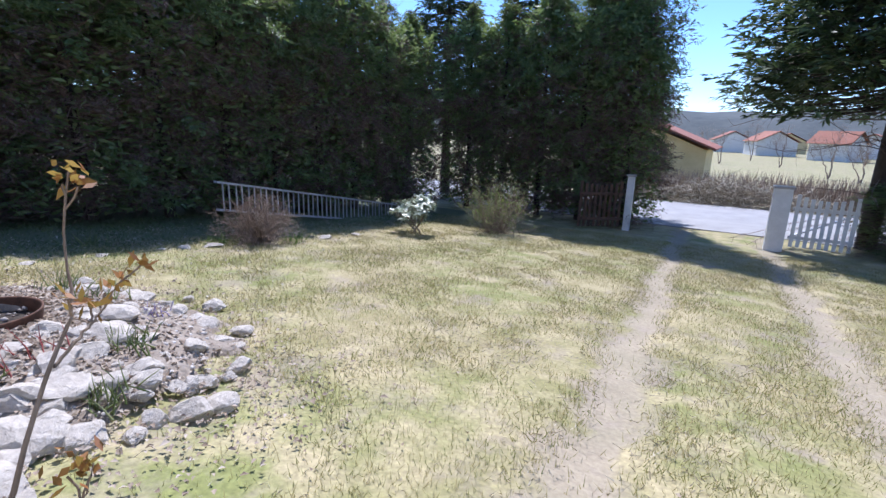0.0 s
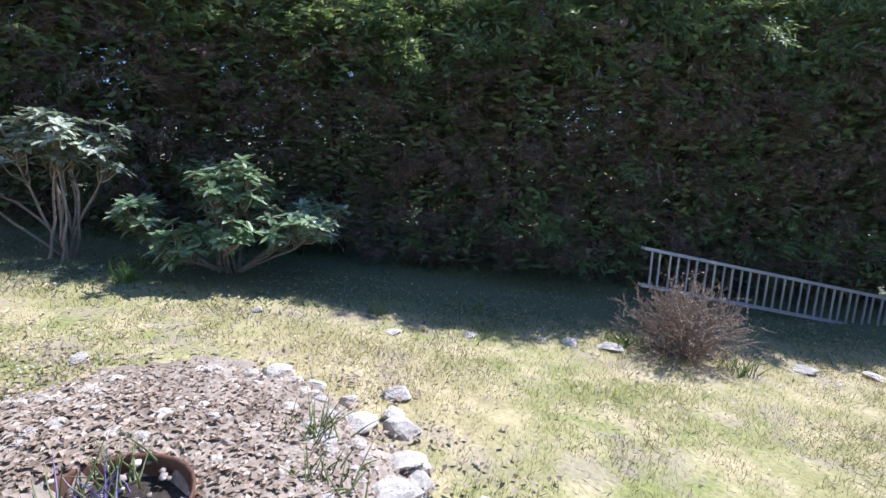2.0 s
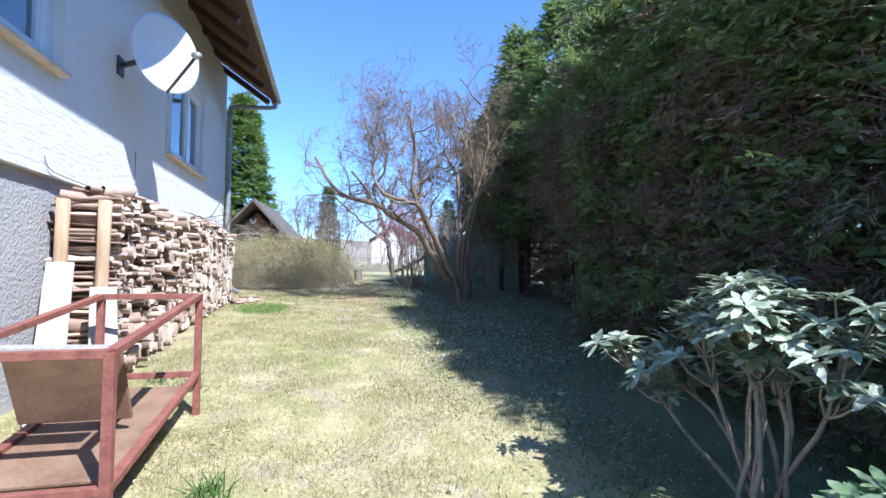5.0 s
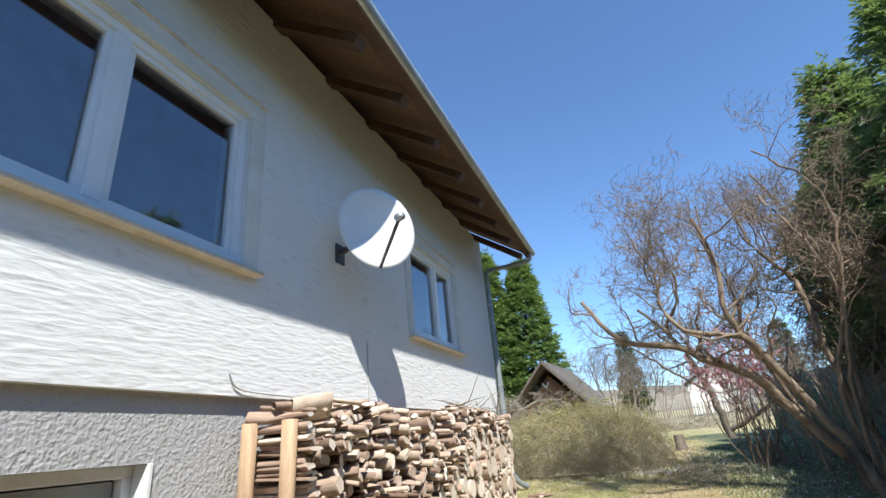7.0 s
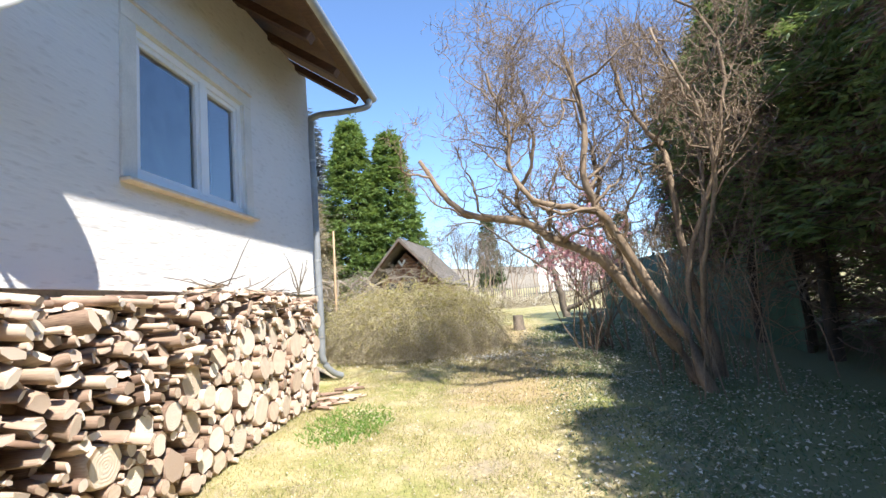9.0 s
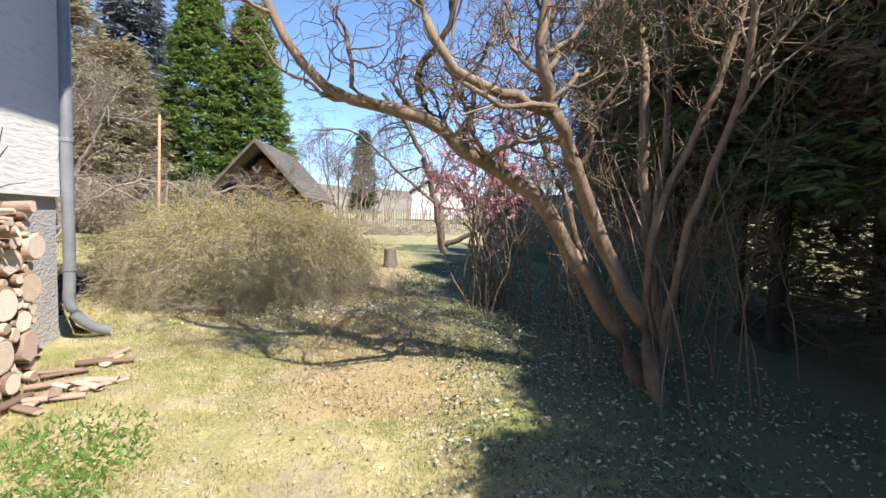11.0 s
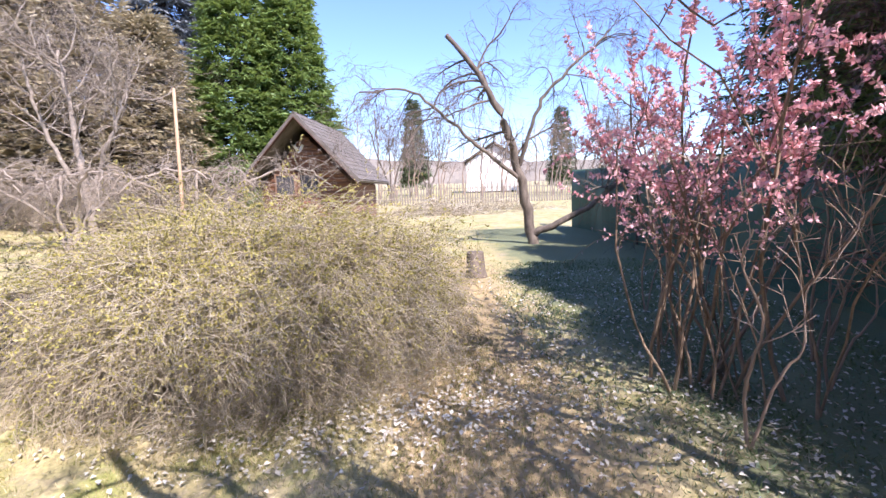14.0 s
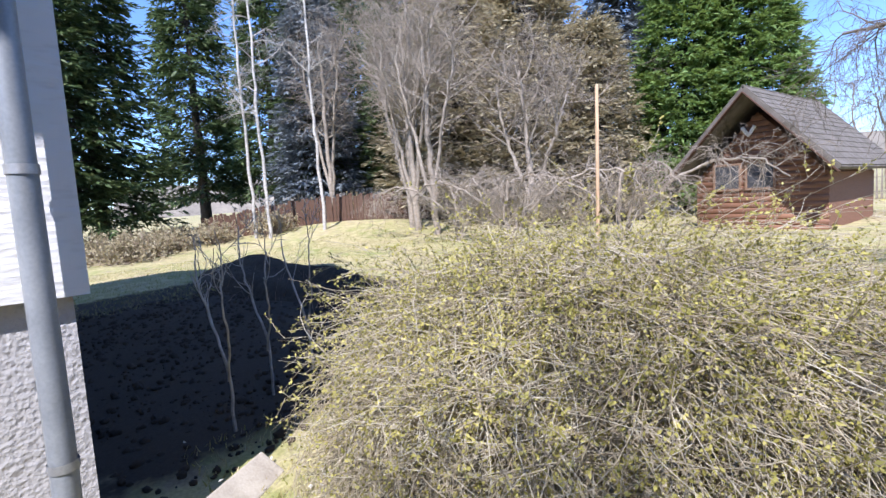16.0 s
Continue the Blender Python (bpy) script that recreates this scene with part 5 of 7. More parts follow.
for k, (x, y, h, lean) in enumerate(((11.0, -24.2, 8.5, 0.3), (11.9, -24.6, 9.5, -0.5), (9.6, -24.0, 8.0, 0.2), (14.5, -26.5, 9.0, -0.3), (6.2, -26.0, 6.0, 0.4), (17.5, -24, 9.0, 0.2), (8.0, -29.5, 7.0, 0.0))):
    st = [([(0, 0, -0.1), (lean * 0.2, 0.05, h * 0.25), (lean * 0.5, 0.1, h * 0.5), (lean, 0, h * 0.8), (lean * 1.1, 0.1, h)], 0.14),
          ([(0, 0, 0.9), (0.5, 0.2, h * 0.35), (1.0, 0.3, h * 0.6), (1.2, 0.5, h * 0.8), (1.3, 0.4, h * 0.95)], 0.09),
          ([(0, 0, 1.3), (-0.5, 0.1, h * 0.4), (-1.2, 0.3, h * 0.6), (-1.5, 0.2, h * 0.75), (-1.9, 0.4, h * 0.9)], 0.08)]
    bare_tree("bare_tree", (x, y, gz(x, y)), st, [(13, 58, 2.6, 0.16, 0.04), (9, 50, 1.2, 0.2, 0.0), (6, 45, 0.6, 0.22, -0.02)], 0.04, M_BIRCH if k < 6 else M_BARK, "bare pale-barked tree at the garden edge", "tree", "bare trees at the garden edge")
for k, (x, y, h) in enumerate(((17.3, -20.4, 13.0), (18.5, -20.2, 14.0), (15.6, -22.3, 12.0))):
    st = [([(0, 0, -0.1), (0.1, 0, h * 0.25), (0.0, 0.1, h * 0.5), (0.15, 0, h * 0.8), (0.1, 0.1, h)], 0.09)]
    bare_tree("birch", (x, y, gz(x, y)), st, [(16, 60, 1.6, 0.15, -0.02), (9, 50, 0.9, 0.2, -0.05), (5, 45, 0.5, 0.2, -0.05)], 0.04, M_BIRCHWHITE, "slender white-barked birch among the spruces", "tree", "birches")
for k, (x, y) in enumerate(((4.6, -22.5), (1.9, -24.2), (7.3, -23.0))):
    st = [([(0, 0, -0.1), (0.3 * (i_ - 2), 0.2 * ((i_ * 7) % 3 - 1), 1.0), (0.9 * (i_ - 2), 0.5 * ((i_ * 5) % 3 - 1), 1.9), (1.5 * (i_ - 2), 0.7 * ((i_ * 5) % 3 - 1), 2.0), (1.9 * (i_ - 2), 0.8 * ((i_ * 5) % 3 - 1), 1.5)], 0.05) for i_ in range(5)]
    bare_tree("arching_shrub", (x, y, gz(x, y)), st, [(12, 55, 1.3, 0.18, -0.05), (9, 50, 0.7, 0.2, -0.06), (4, 50, 0.35, 0.2, 0)], 0.04, M_BIRCH, "tangled bare shrub with pale arching branches", "shrub", "tangled shrubs by the cabin")


# ---- shrubs ----
def blob_shrub(name, at, radii, n, mat, leafmat, label, droop=-0.1, leaf=0.03, per=10, twig=0.005, category="shrub", wig=0.14, spread=1.0, nseg=8):
    """A rounded shrub of arching shoots set with small leaves or buds."""
    t = thing(name, at, label, category)
    rx, ry, rz = radii
    az, el = RNG.uniform(0, 2 * np.pi, n), np.arcsin(RNG.uniform(0.05, 1.0, n))
    D = np.stack([np.cos(az) * np.cos(el) * spread, np.sin(az) * np.cos(el) * spread, np.sin(el) + 0.25], -1)
    S = np.stack([RNG.normal(0, rx * 0.16, n), RNG.normal(0, ry * 0.16, n), np.full(n, -0.03)], -1)
    P, R = grow(S, D, np.full(n, 1.0) * RNG.uniform(0.8, 1.15, n), np.full(n, twig), nseg, wig, droop)
    P = P * np.array([rx, ry, rz])
    P[..., 2] = np.maximum(P[..., 2], -0.03 + 0.03 * RNG.random(P.shape[:2]))
    s2, d2, r2, _ = sprout(P, R, 5, 45, 0.3)
    Q, QR = grow(s2, d2, np.mean(radii) * RNG.uniform(0.1, 0.3, len(s2)), np.full(len(s2), twig * 0.6), 4, wig * 1.3, droop * 0.5)
    o = np_part("crown", [(*tubes(P, R, 3), 0), (*tubes(Q, QR, 3), 0)], mat)
    o.parent = t
    if leafmat:
        s3, d3, _, _ = sprout(Q, QR, per, 55, 0.1)
        W = unit(np.cross(d3, RNG.normal(0, 1, d3.shape))) * leaf * 0.28
        v, f = kites(s3, unit(d3) * leaf * RNG.uniform(0.6, 1.3, (len(d3), 1)), W)
        o = np_part("foliage", [(v, f, 0)], leafmat)
        o.parent = t
    return t


def dome_shrub(name, at, radii, n, label):
    """A dense mound of long hanging shoots."""
    t = thing(name, at, label, "shrub")
    rx, ry, rz = radii
    az = RNG.uniform(0, 2 * np.pi, n)
    el = np.arcsin(RNG.uniform(0.0, 1.0, n) ** 0.62)
    top = np.stack([np.cos(az) * np.cos(el), np.sin(az) * np.cos(el), np.sin(el)], -1) * RNG.uniform(0.72, 1.03, (n, 1))
    dirs = np.stack([np.cos(az + RNG.normal(0, 1.0, n)) * 0.8, np.sin(az + RNG.normal(0, 1.0, n)) * 0.8, RNG.normal(-0.05, 0.36, n) - 0.3 * (1 - np.sin(el))], -1)
    P, R = grow(top, dirs, RNG.uniform(0.28, 0.75, n), np.full(n, 0.0033), 8, 0.24, -0.13)
    rr = np.linalg.norm(P[..., :2], axis=-1, keepdims=True)
    fine_ = (rr.max(1)[:, 0] < 1.16)
    P, R, top = P[fine_], R[fine_], top[fine_]
    n = len(P)
    P = P * np.array([rx, ry, rz])
    P[..., 2] = np.maximum(P[..., 2], 0.01)
    # inner canes
    m = n // 3
    S0 = np.stack([RNG.normal(0, 0.25, m), RNG.normal(0, 0.25, m), np.zeros(m)], -1)
    C, CR = grow(S0, top[:m] * np.array([1, 1, 1.6]), RNG.uniform(0.6, 1.0, m), np.full(m, 0.008), 6, 0.12, -0.02)
    C = C[np.linalg.norm(C[..., :2], axis=-1).max(1) < 0.95]
    CR = CR[:len(C)]
    C = C * np.array([rx, ry, rz])
    C[..., 2] = np.maximum(C[..., 2], 0.0)
    s2, d2, r2, _ = sprout(P, R, 4, 40, 0.1)
    Q, QR = grow(s2, d2, RNG.uniform(0.08, 0.3, len(s2)), np.full(len(s2), 0.0023), 3, 0.22, -0.06)
    o = np_part("crown", [(*tubes(P, R, 3), 0), (*tubes(C, CR, 3), 0), (*tubes(Q, QR, 3), 0)], M_STRAWTWIG)
    o.parent = t
    s3, d3, _, _ = sprout(Q, QR, 13, 50, 0.05)
    keep = RNG.random(len(s3)) < 0.08 + 0.95 * np.clip(s3[:, 2] / rz, 0, 1) ** 1.3
    s3, d3 = s3[keep], d3[keep]
    W = unit(np.cross(d3, RNG.normal(0, 1, d3.shape))) * 0.0065
    v, f = kites(s3, unit(d3) * RNG.uniform(0.012, 0.028, (len(d3), 1)), W)
    o = np_part("foliage", [(v, f, 0)], M_FORSY, None, "yellow-green budding leaves")
    o.parent = t
    return t


dome_shrub("mounded_shrub", (-3.16, -14.1, gz(-3.2, -14.1)), (1.88, 1.74, 1.23), 12500, "large dome-shaped shrub of hanging straw-coloured budding shoots")


def rhododendron(at, stems, label, leafscale=1.0, seed=0, n=60, mat=M_RHODO):
    """Bare crooked stems that carry whorls of long leaves."""
    t = thing("rhododendron", at, label, "shrub", "rhododendrons along the hedge")
    rg = np.random.default_rng(seed)
    P, R = grow(np.repeat([[0, 0, -0.05]], len(stems), 0) + rg.normal(0, 0.06, (len(stems), 3)) * [1, 1, 0], np.array(stems, float), np.linalg.norm(np.array(stems, float), axis=1) * 0.86, np.full(len(stems), 0.017), 8, 0.13, 0.02, 0.6)
    s2, d2, r2, _ = sprout(P, R, n // 4, 48, 0.7)
    Q, QR = grow(s2, d2, rg.uniform(0.1, 0.34, len(s2)), np.full(len(s2), 0.009), 5, 0.14, 0.3, 0.6)
    for k in range(len(stems)):
        o = np_part("stem", [(*tubes(P[k:k + 1], R[k:k + 1], 6), 0)], M_BIRCH, None, "", True)
        o.parent = t
    o = tagged(np_part("branchwork", [(*tubes(Q, QR, 4), 0)], M_BIRCH, None, "", True), kind="stuff")
    o.parent = t
    C, A = Q[:, -1], unit(Q[:, -1] - Q[:, -2] + np.array([0, 0, 0.02]))
    k = 11
    th = rg.uniform(0, 6.28, (len(C), 1)) + np.arange(k)[None] * 2 * np.pi / k * 1.0 + rg.normal(0, 0.15, (len(C), k))
    U = unit(np.cross(A, rg.normal(0, 1, A.shape)))
    V_ = np.cross(A, U)
    D = np.cos(th)[..., None] * U[:, None] + np.sin(th)[..., None] * V_[:, None] + A[:, None] * rg.uniform(-0.15, 0.75, (len(C), k, 1))
    D = unit(D) * 0.125 * leafscale * rg.uniform(0.75, 1.2, (len(C), k, 1))
    Nn = unit(np.cross(D, np.cross(A[:, None] + 0 * D, D)))
    W = unit(np.cross(D, Nn)) * 0.021 * leafscale
    B = C[:, None] + rg.normal(0, 0.008, D.shape)
    D, W, B, Nn = (q_.reshape(-1, 3) for q_ in (D, W, B, Nn))
    nl = len(B)
    down = np.array([0, 0, -0.012])
    V = np.stack([B, B + 0.3 * D + W, B + 0.7 * D + W * 0.9 + down, B + D + 2.2 * down, B + 0.7 * D - W * 0.9 + down, B + 0.3 * D - W, B + 0.35 * D - 0.006 * Nn, B + 0.7 * D - 0.006 * Nn + down], 1).reshape(-1, 3)
    i = np.arange(nl)[:, None] * 8
    F4 = np.concatenate([i + np.array([[1, 2, 7, 6]]), i + np.array([[6, 7, 4, 5]])])
    F3 = np.concatenate([i + np.array([[0, 1, 6]]), i + np.array([[0, 6, 5]]), i + np.array([[2, 3, 7]]), i + np.array([[7, 3, 4]])])
    o = np_part("foliage", [(V, F4, 0), (V, F3, 0)], mat, None, "", True)
    o.parent = t
    return t


rhododendron((-6.92, -1.4, gz(-6.9, -1.4)), [(0.3, 0.8, 1.12), (-0.1, -0.85, 1.05), (0.35, -0.3, 1.4), (-0.2, 0.2, 1.45), (0.25, 0.45, 1.35), (0.1, -0.6, 1.3), (0.5, 0.05, 1.25), (-0.3, -0.3, 1.3), (0.45, -0.75, 1.05), (0.0, 0.0, 1.52), (0.4, 0.6, 1.2)], "tall rhododendron on bare stems, grey-green leaves paled to look sunlit", 0.95, 3, 72, M_RHODOSUNTINT)
rhododendron((-7.0, 0.1, gz(-7.0, 0.1)), [(0.4, 0.3, 0.85), (0.15, -0.7, 0.95), (-0.1, 0.6, 1.0), (0.15, 0.95, 0.8), (0.5, -0.5, 0.6), (-0.3, 0.1, 1.15), (0.4, 0.7, 0.55), (0.5, 0.0, 0.4), (0.2, 0.3, 1.15), (0.3, 0.7, 0.9), (-0.3, 0.85, 0.75), (0.25, -0.45, 1.1), (0.55, 0.3, 0.6), (0.35, -0.8, 0.7)], "spreading rhododendron with glossy leaf whorls", 1.05, 4, 92)
rhododendron((-5.1, 7.45, gz(-5.1, 7.45)), [(0.25, 0.2, 0.5), (-0.2, -0.25, 0.55), (0.0, 0.3, 0.6), (0.3, -0.2, 0.4), (-0.3, 0.2, 0.4), (0.1, 0, 0.62)], "small young rhododendron at the lawn's edge", 1.0, 5, 44, M_RHODOSUNTINT)
blob_shrub("twiggy_shrub", (-5.75, 4.4, gz(-5.7, 4.4)), (0.62, 0.62, 0.72), 220, M_BROWNTWIG, M_BROWNTWIG, "low bare brown twiggy shrub beside the ladder", 0.0, 0.02, 6)
blob_shrub("evergreen_shrub", (-4.15, 9.05, gz(-4.15, 9.05)), (0.95, 0.8, 1.15), 150, M_BROWNTWIG, M_HERB, "loose grey-green shrub in the hedge's shade", 0.02, 0.04, 3)

# the pink flowering bush
px_, py_ = -6.75, -12.7
pt = thing("flowering_bush", (px_, py_, gz(px_, py_)), "pink flowering bush with thin bare arching branches", "shrub")
n = 34
D = np.stack([RNG.normal(0.14, 0.17, n), RNG.normal(0.06, 0.17, n), np.ones(n)], -1)
P, R = grow(RNG.normal(0, 0.22, (n, 3)) * [1, 1, 0], D, RNG.uniform(1.9, 3.2, n), RNG.uniform(0.008, 0.018, n), 9, 0.13, -0.015)
upright = P[..., 0].max(1) < 1.0
P, R = P[upright], R[upright]
n = len(P)
s2, d2, r2, _ = sprout(P, R, 9, 45, 0.4)
Q, QR = grow(s2, d2, RNG.uniform(0.25, 0.75, len(s2)), np.full(len(s2), 0.005), 5, 0.2, -0.03)
close = (Q[..., 0].max(1) < 1.25) & (Q[..., 1].max(1) < 1.3)
for k in range(n):
    sel = np.arange(k * 9, k * 9 + 9)
    sel = sel[close[sel]]
    o = np_part("branch", [(*tubes(P[k:k + 1], R[k:k + 1], 5), 0), (*tubes(Q[sel], QR[sel], 3), 0)], M_HAZEL, None, "", True)
    o.parent = pt
s3, d3, _, _ = sprout(Q, QR, 100, 70, 0.1)
keep = (s3[:, 2] > 1.45 + RNG.normal(0, 0.25, len(s3))) & np.repeat(close & (RNG.random(len(Q)) < 0.8), 100)
s3, d3 = s3[keep], d3[keep]
W = unit(np.cross(d3, RNG.normal(0, 1, d3.shape))) * 0.011
v, f = kites(s3, unit(d3) * RNG.uniform(0.02, 0.045, (len(d3), 1)), W)
o = np_part("blossom", [(v, f, 0)], M_PINK, None, "coral pink blossom")
o.parent = pt
# low whippy saplings in the shade
for k, (x, y, h) in enumerate(((-6.6, -12.0, 1.3), (-7.4, -11.6, 1.7), (-7.9, -13.1, 1.9), (-6.9, -13.6, 1.3), (-7.6, -12.6, 1.2), (-8.2, -12.4, 2.1), (-8.4, -13.5, 1.8), (-7.2, -14.6, 1.6), (-8.1, -15.0, 1.9), (-8.3, -16.2, 1.7))):
    st = [([(0, 0, -0.05), (0.05, 0.02, h * 0.3), (0.02, 0.1, h * 0.6), (0.12, 0.05, h * 0.85), (0.1, 0.1, h)], 0.012), ([(0, 0, -0.05), (-0.1, 0.05, h * 0.3), (-0.2, 0.12, h * 0.5), (-0.25, 0.05, h * 0.7), (-0.32, 0.1, h * 0.85)], 0.01)]
    bare_tree("sapling", (x, y, gz(x, y)), st, [(6, 40, 0.4, 0.12, 0.05), (3, 40, 0.2, 0.12, 0.03)], 0.004, M_BROWNTWIG, "thin bare sapling in the shade", "sapling", "saplings under the spruces")
for k, (x, y) in enumerate(((-0.95, -12.4), (-0.5, -12.9), (-0.3, -13.4))):
    st = [([(0, 0, -0.05), (0.05, 0.0, 0.5), (0.2, 0.06, 0.95), (0.25, 0.1, 1.25), (0.36, 0.05, 1.55)], 0.014), ([(0.05, 0, 0.4), (-0.2, 0.05, 0.8), (-0.3, 0.1, 1.1), (-0.25, 0.05, 1.4), (-0.3, 0.1, 1.6)], 0.01)]
    bare_tree("rose_cane", (x, y, gz(x, y)), st, [(5, 45, 0.35, 0.13, 0.08), (3, 40, 0.15, 0.13, 0.03)], 0.006, M_BIRCHWHITE, "thin bare canes by the house corner", "shrub", "bare canes by the house")

# ---- cabin, pole, fence and far buildings ----
def gabled(name, at, w, d, eave, rise, wallmat, roofmat, label, over=0.35, turn=0.0, verge=0.0):
    """A small house whose gable looks along +y; origin in the middle of its floor."""
    t = thing(name, at, label, "building")
    t.rotation_euler = (0, 0, turn)
    bm = bmesh.new()
    pts = [(-w / 2, -0.4), (w / 2, -0.4), (w / 2, eave), (0, eave + rise * w / 2 / (w / 2 + over)), (-w / 2, eave)]
    a = [bm.verts.new((x, d / 2, z)) for x, z in pts]
    c = [bm.verts.new((x, -d / 2, z)) for x, z in pts]
    bm.faces.new(a[::-1])
    bm.faces.new(c)
    for i_ in range(5):
        bm.faces.new((a[i_], a[(i_ + 1) % 5], c[(i_ + 1) % 5], c[i_]))
    part("wall", bm, wallmat, t)
    slope = math.atan2(rise, w / 2 + over)
    L = math.hypot(rise, w / 2 + over)
    for s_ in (-1, 1):
        bm = bmesh.new()
        box(bm, (s_ * (w / 2 + over) / 2, 0, eave + rise / 2 + 0.06 - 0.0), (L, d + 2 * (over + verge), 0.1), Matrix.Rotation(s_ * slope, 4, "Y"), 0.01)
        part("roof", bm, roofmat, t)
        for e_ in (-1, 1):
            beam_part("bargeboard", (s_ * (w / 2 + over), e_ * (d / 2 + over + verge - 0.02), eave - 0.02), (0, e_ * (d / 2 + over + verge - 0.02), eave + rise - 0.02), 0.16, 0.03, M_RAFTER, t)
    return t


cabin = gabled("cabin", (-0.82, -29.42, 1.78), 3.36, 4.2, 1.52, 2.32, M_LOGWALL, M_ROOF, "brown log garden cabin with a grey tiled gable roof", 0.45, radians(-6), 0.5)
for k in range(20):
    z = 0.05 + k * 0.165
    half = 1.7 if z < 1.5 else max(0.15, 1.66 * (1 - (z - 1.5) / 1.84))
    v, f = tubes(np.array([[(-half, 2.1, z), (-half + 0.02, 2.1, z), (half - 0.02, 2.1, z), (half, 2.1, z)]]), np.array([[0.01, 0.088, 0.088, 0.01]]), 10)
    v[:, 1] = 2.1 + (v[:, 1] - 2.1) * 0.5
    np_part("log", [(v, f, 0)], M_LOGWALL, cabin, "", True)
for x0 in (0.78, -0.1):
    box_part("window", (x0, 2.14, 1.55), (0.66, 0.06, 0.72), M_DARKMETAL, cabin, "dark cabin window", None, 0.004)
    for c, s_ in (((x0, 2.17, 1.92), (0.78, 0.06, 0.06)), ((x0, 2.17, 1.18), (0.78, 0.06, 0.06)), ((x0 - 0.36, 2.17, 1.55), (0.06, 0.06, 0.68)), ((x0 + 0.36, 2.17, 1.55), (0.06, 0.06, 0.68))):
        box_part("window_frame", c, s_, M_BROWNBOARD, cabin, "", None, 0.006)
box_part("lintel", (0.34, 2.18, 2.06), (1.9, 0.06, 0.1), M_RAFTER, cabin, "dark lintel board", None, 0.006)
emb = bmesh.new()
for a_ in (-32, 32):
    box(emb, (0.2 + 0.1 * (1 if a_ > 0 else -1), 2.18, 2.86), (0.1, 0.04, 0.26), Matrix.Rotation(radians(a_), 4, "Y"), 0.02)
box(emb, (0.2, 2.182, 2.74), (0.11, 0.04, 0.11), Matrix.Rotation(radians(45), 4, "Y"), 0.02)
part("gable_ornament", emb, M_WHITE, cabin, "white gable ornament")
# overlapping courses of roof tiles
slope, run = math.atan2(2.32, 2.13), math.hypot(2.32, 2.13)
for s_ in (-1, 1):
    for k in range(13):
        u = (k + 0.5) / 13
        m = Matrix.Translation((s_ * 2.13 * u, 0, 1.52 + 2.32 * (1 - u) + 0.15)) @ Matrix.Rotation(s_ * (slope + radians(-3.5)), 4, "Y")
        bm = bmesh.new()
        for j in range(20):
            box(bm, (0, -2.9 + j * 0.305, 0), (run / 13 + 0.05, 0.292, 0.035), None, 0.0)
        bm.transform(m)
        part("tile_course", bm, M_ROOF, cabin)
v, f = tubes(np.array([[(1.1, -21.45, 1.55), (1.08, -21.48, 3.3), (1.05, -21.51, 5.55), (1.05, -21.51, 5.57)]]), np.array([[0.048, 0.044, 0.037, 0.005]]), 8)
tagged(np_part("wooden_pole", [(v, f, 0)], M_POSTWOOD, None, "", True), "tall thin debarked wooden pole by the cabin", "pole")
gabled("white_house", (-13.6, -68, 3.2), 6.2, 8, 2.8, 2.2, M_WHITE, M_ROOF, "small white gabled house beyond the fence", 0.4, radians(-8))
fence = thing("picket_fence", (-8, -41, gz(0, -41)), "old grey picket fence across the far garden", "fence")
pk = None
for k in range(110):
    x = -19 + k * 0.17
    z = gz(x, -41)
    hgt = 1.35 + random.uniform(-0.12, 0.1)
    if pk is None:
        bm = bmesh.new()
        box(bm, (0, 0, 0.5), (0.1, 0.025, 1.0), None, 0.0)
        for v_ in [q_ for q_ in bm.verts if q_.co.z > 0.9]:
            v_.co.x *= 0.5
        pk = bpy.data.meshes.new("picket")
        bm.to_mesh(pk)
        bm.free()
        pk.materials.append(M_PICKET)
    o = new("picket", pk)
    o.matrix_world = pose(x, -41, z, random.uniform(-2, 2), random.uniform(-3, 3)) @ Matrix.Diagonal((1, 1, hgt, 1))
    under(o, fence)
for z in (0.35, 1.0):
    under(beam_part("rail", (-19, -41.04, gz(0, -41) + z), (-0.3, -41.04, gz(0, -41) + z), 0.08, 0.04, M_PICKET), fence)

# brown boards along the far edge of the garden
wall_f = thing("board_fence", (17, -25, gz(17, -25)), "old dark brown board fence below the garden trees", "fence")
fa, fb = Vector((22.5, -19.0, 0)), Vector((9.5, -30.2, 0))
ft = math.degrees(math.atan2(fb.y - fa.y, fb.x - fa.x))
bd = bpy.data.meshes.new("board")
bm = bmesh.new()
box(bm, (0, 0, 0.5), (0.16, 0.03, 1.0), None, 0.0)
bm.to_mesh(bd)
bm.free()
bd.materials.append(M_RAFTER)
for k in range(96):
    q = fa.lerp(fb, k / 95)
    o = new("board", bd)
    o.matrix_world = pose(q.x, q.y, gz(q.x, q.y) - 0.05, 0, random.uniform(-1.5, 1.5), ft) @ Matrix.Diagonal((1, 1, 1.35 + random.uniform(-0.1, 0.08), 1))
    under(o, wall_f)
for k in range(4):
    q, r_ = fa.lerp(fb, k / 4), fa.lerp(fb, (k + 1) / 4)
    for z in (0.3, 1.0):
        under(beam_part("rail", (q.x + 0.05, q.y - 0.05, gz(q.x, q.y) + z), (r_.x + 0.05, r_.y - 0.05, gz(r_.x, r_.y) + z), 0.08, 0.04, M_RAFTER), wall_f)

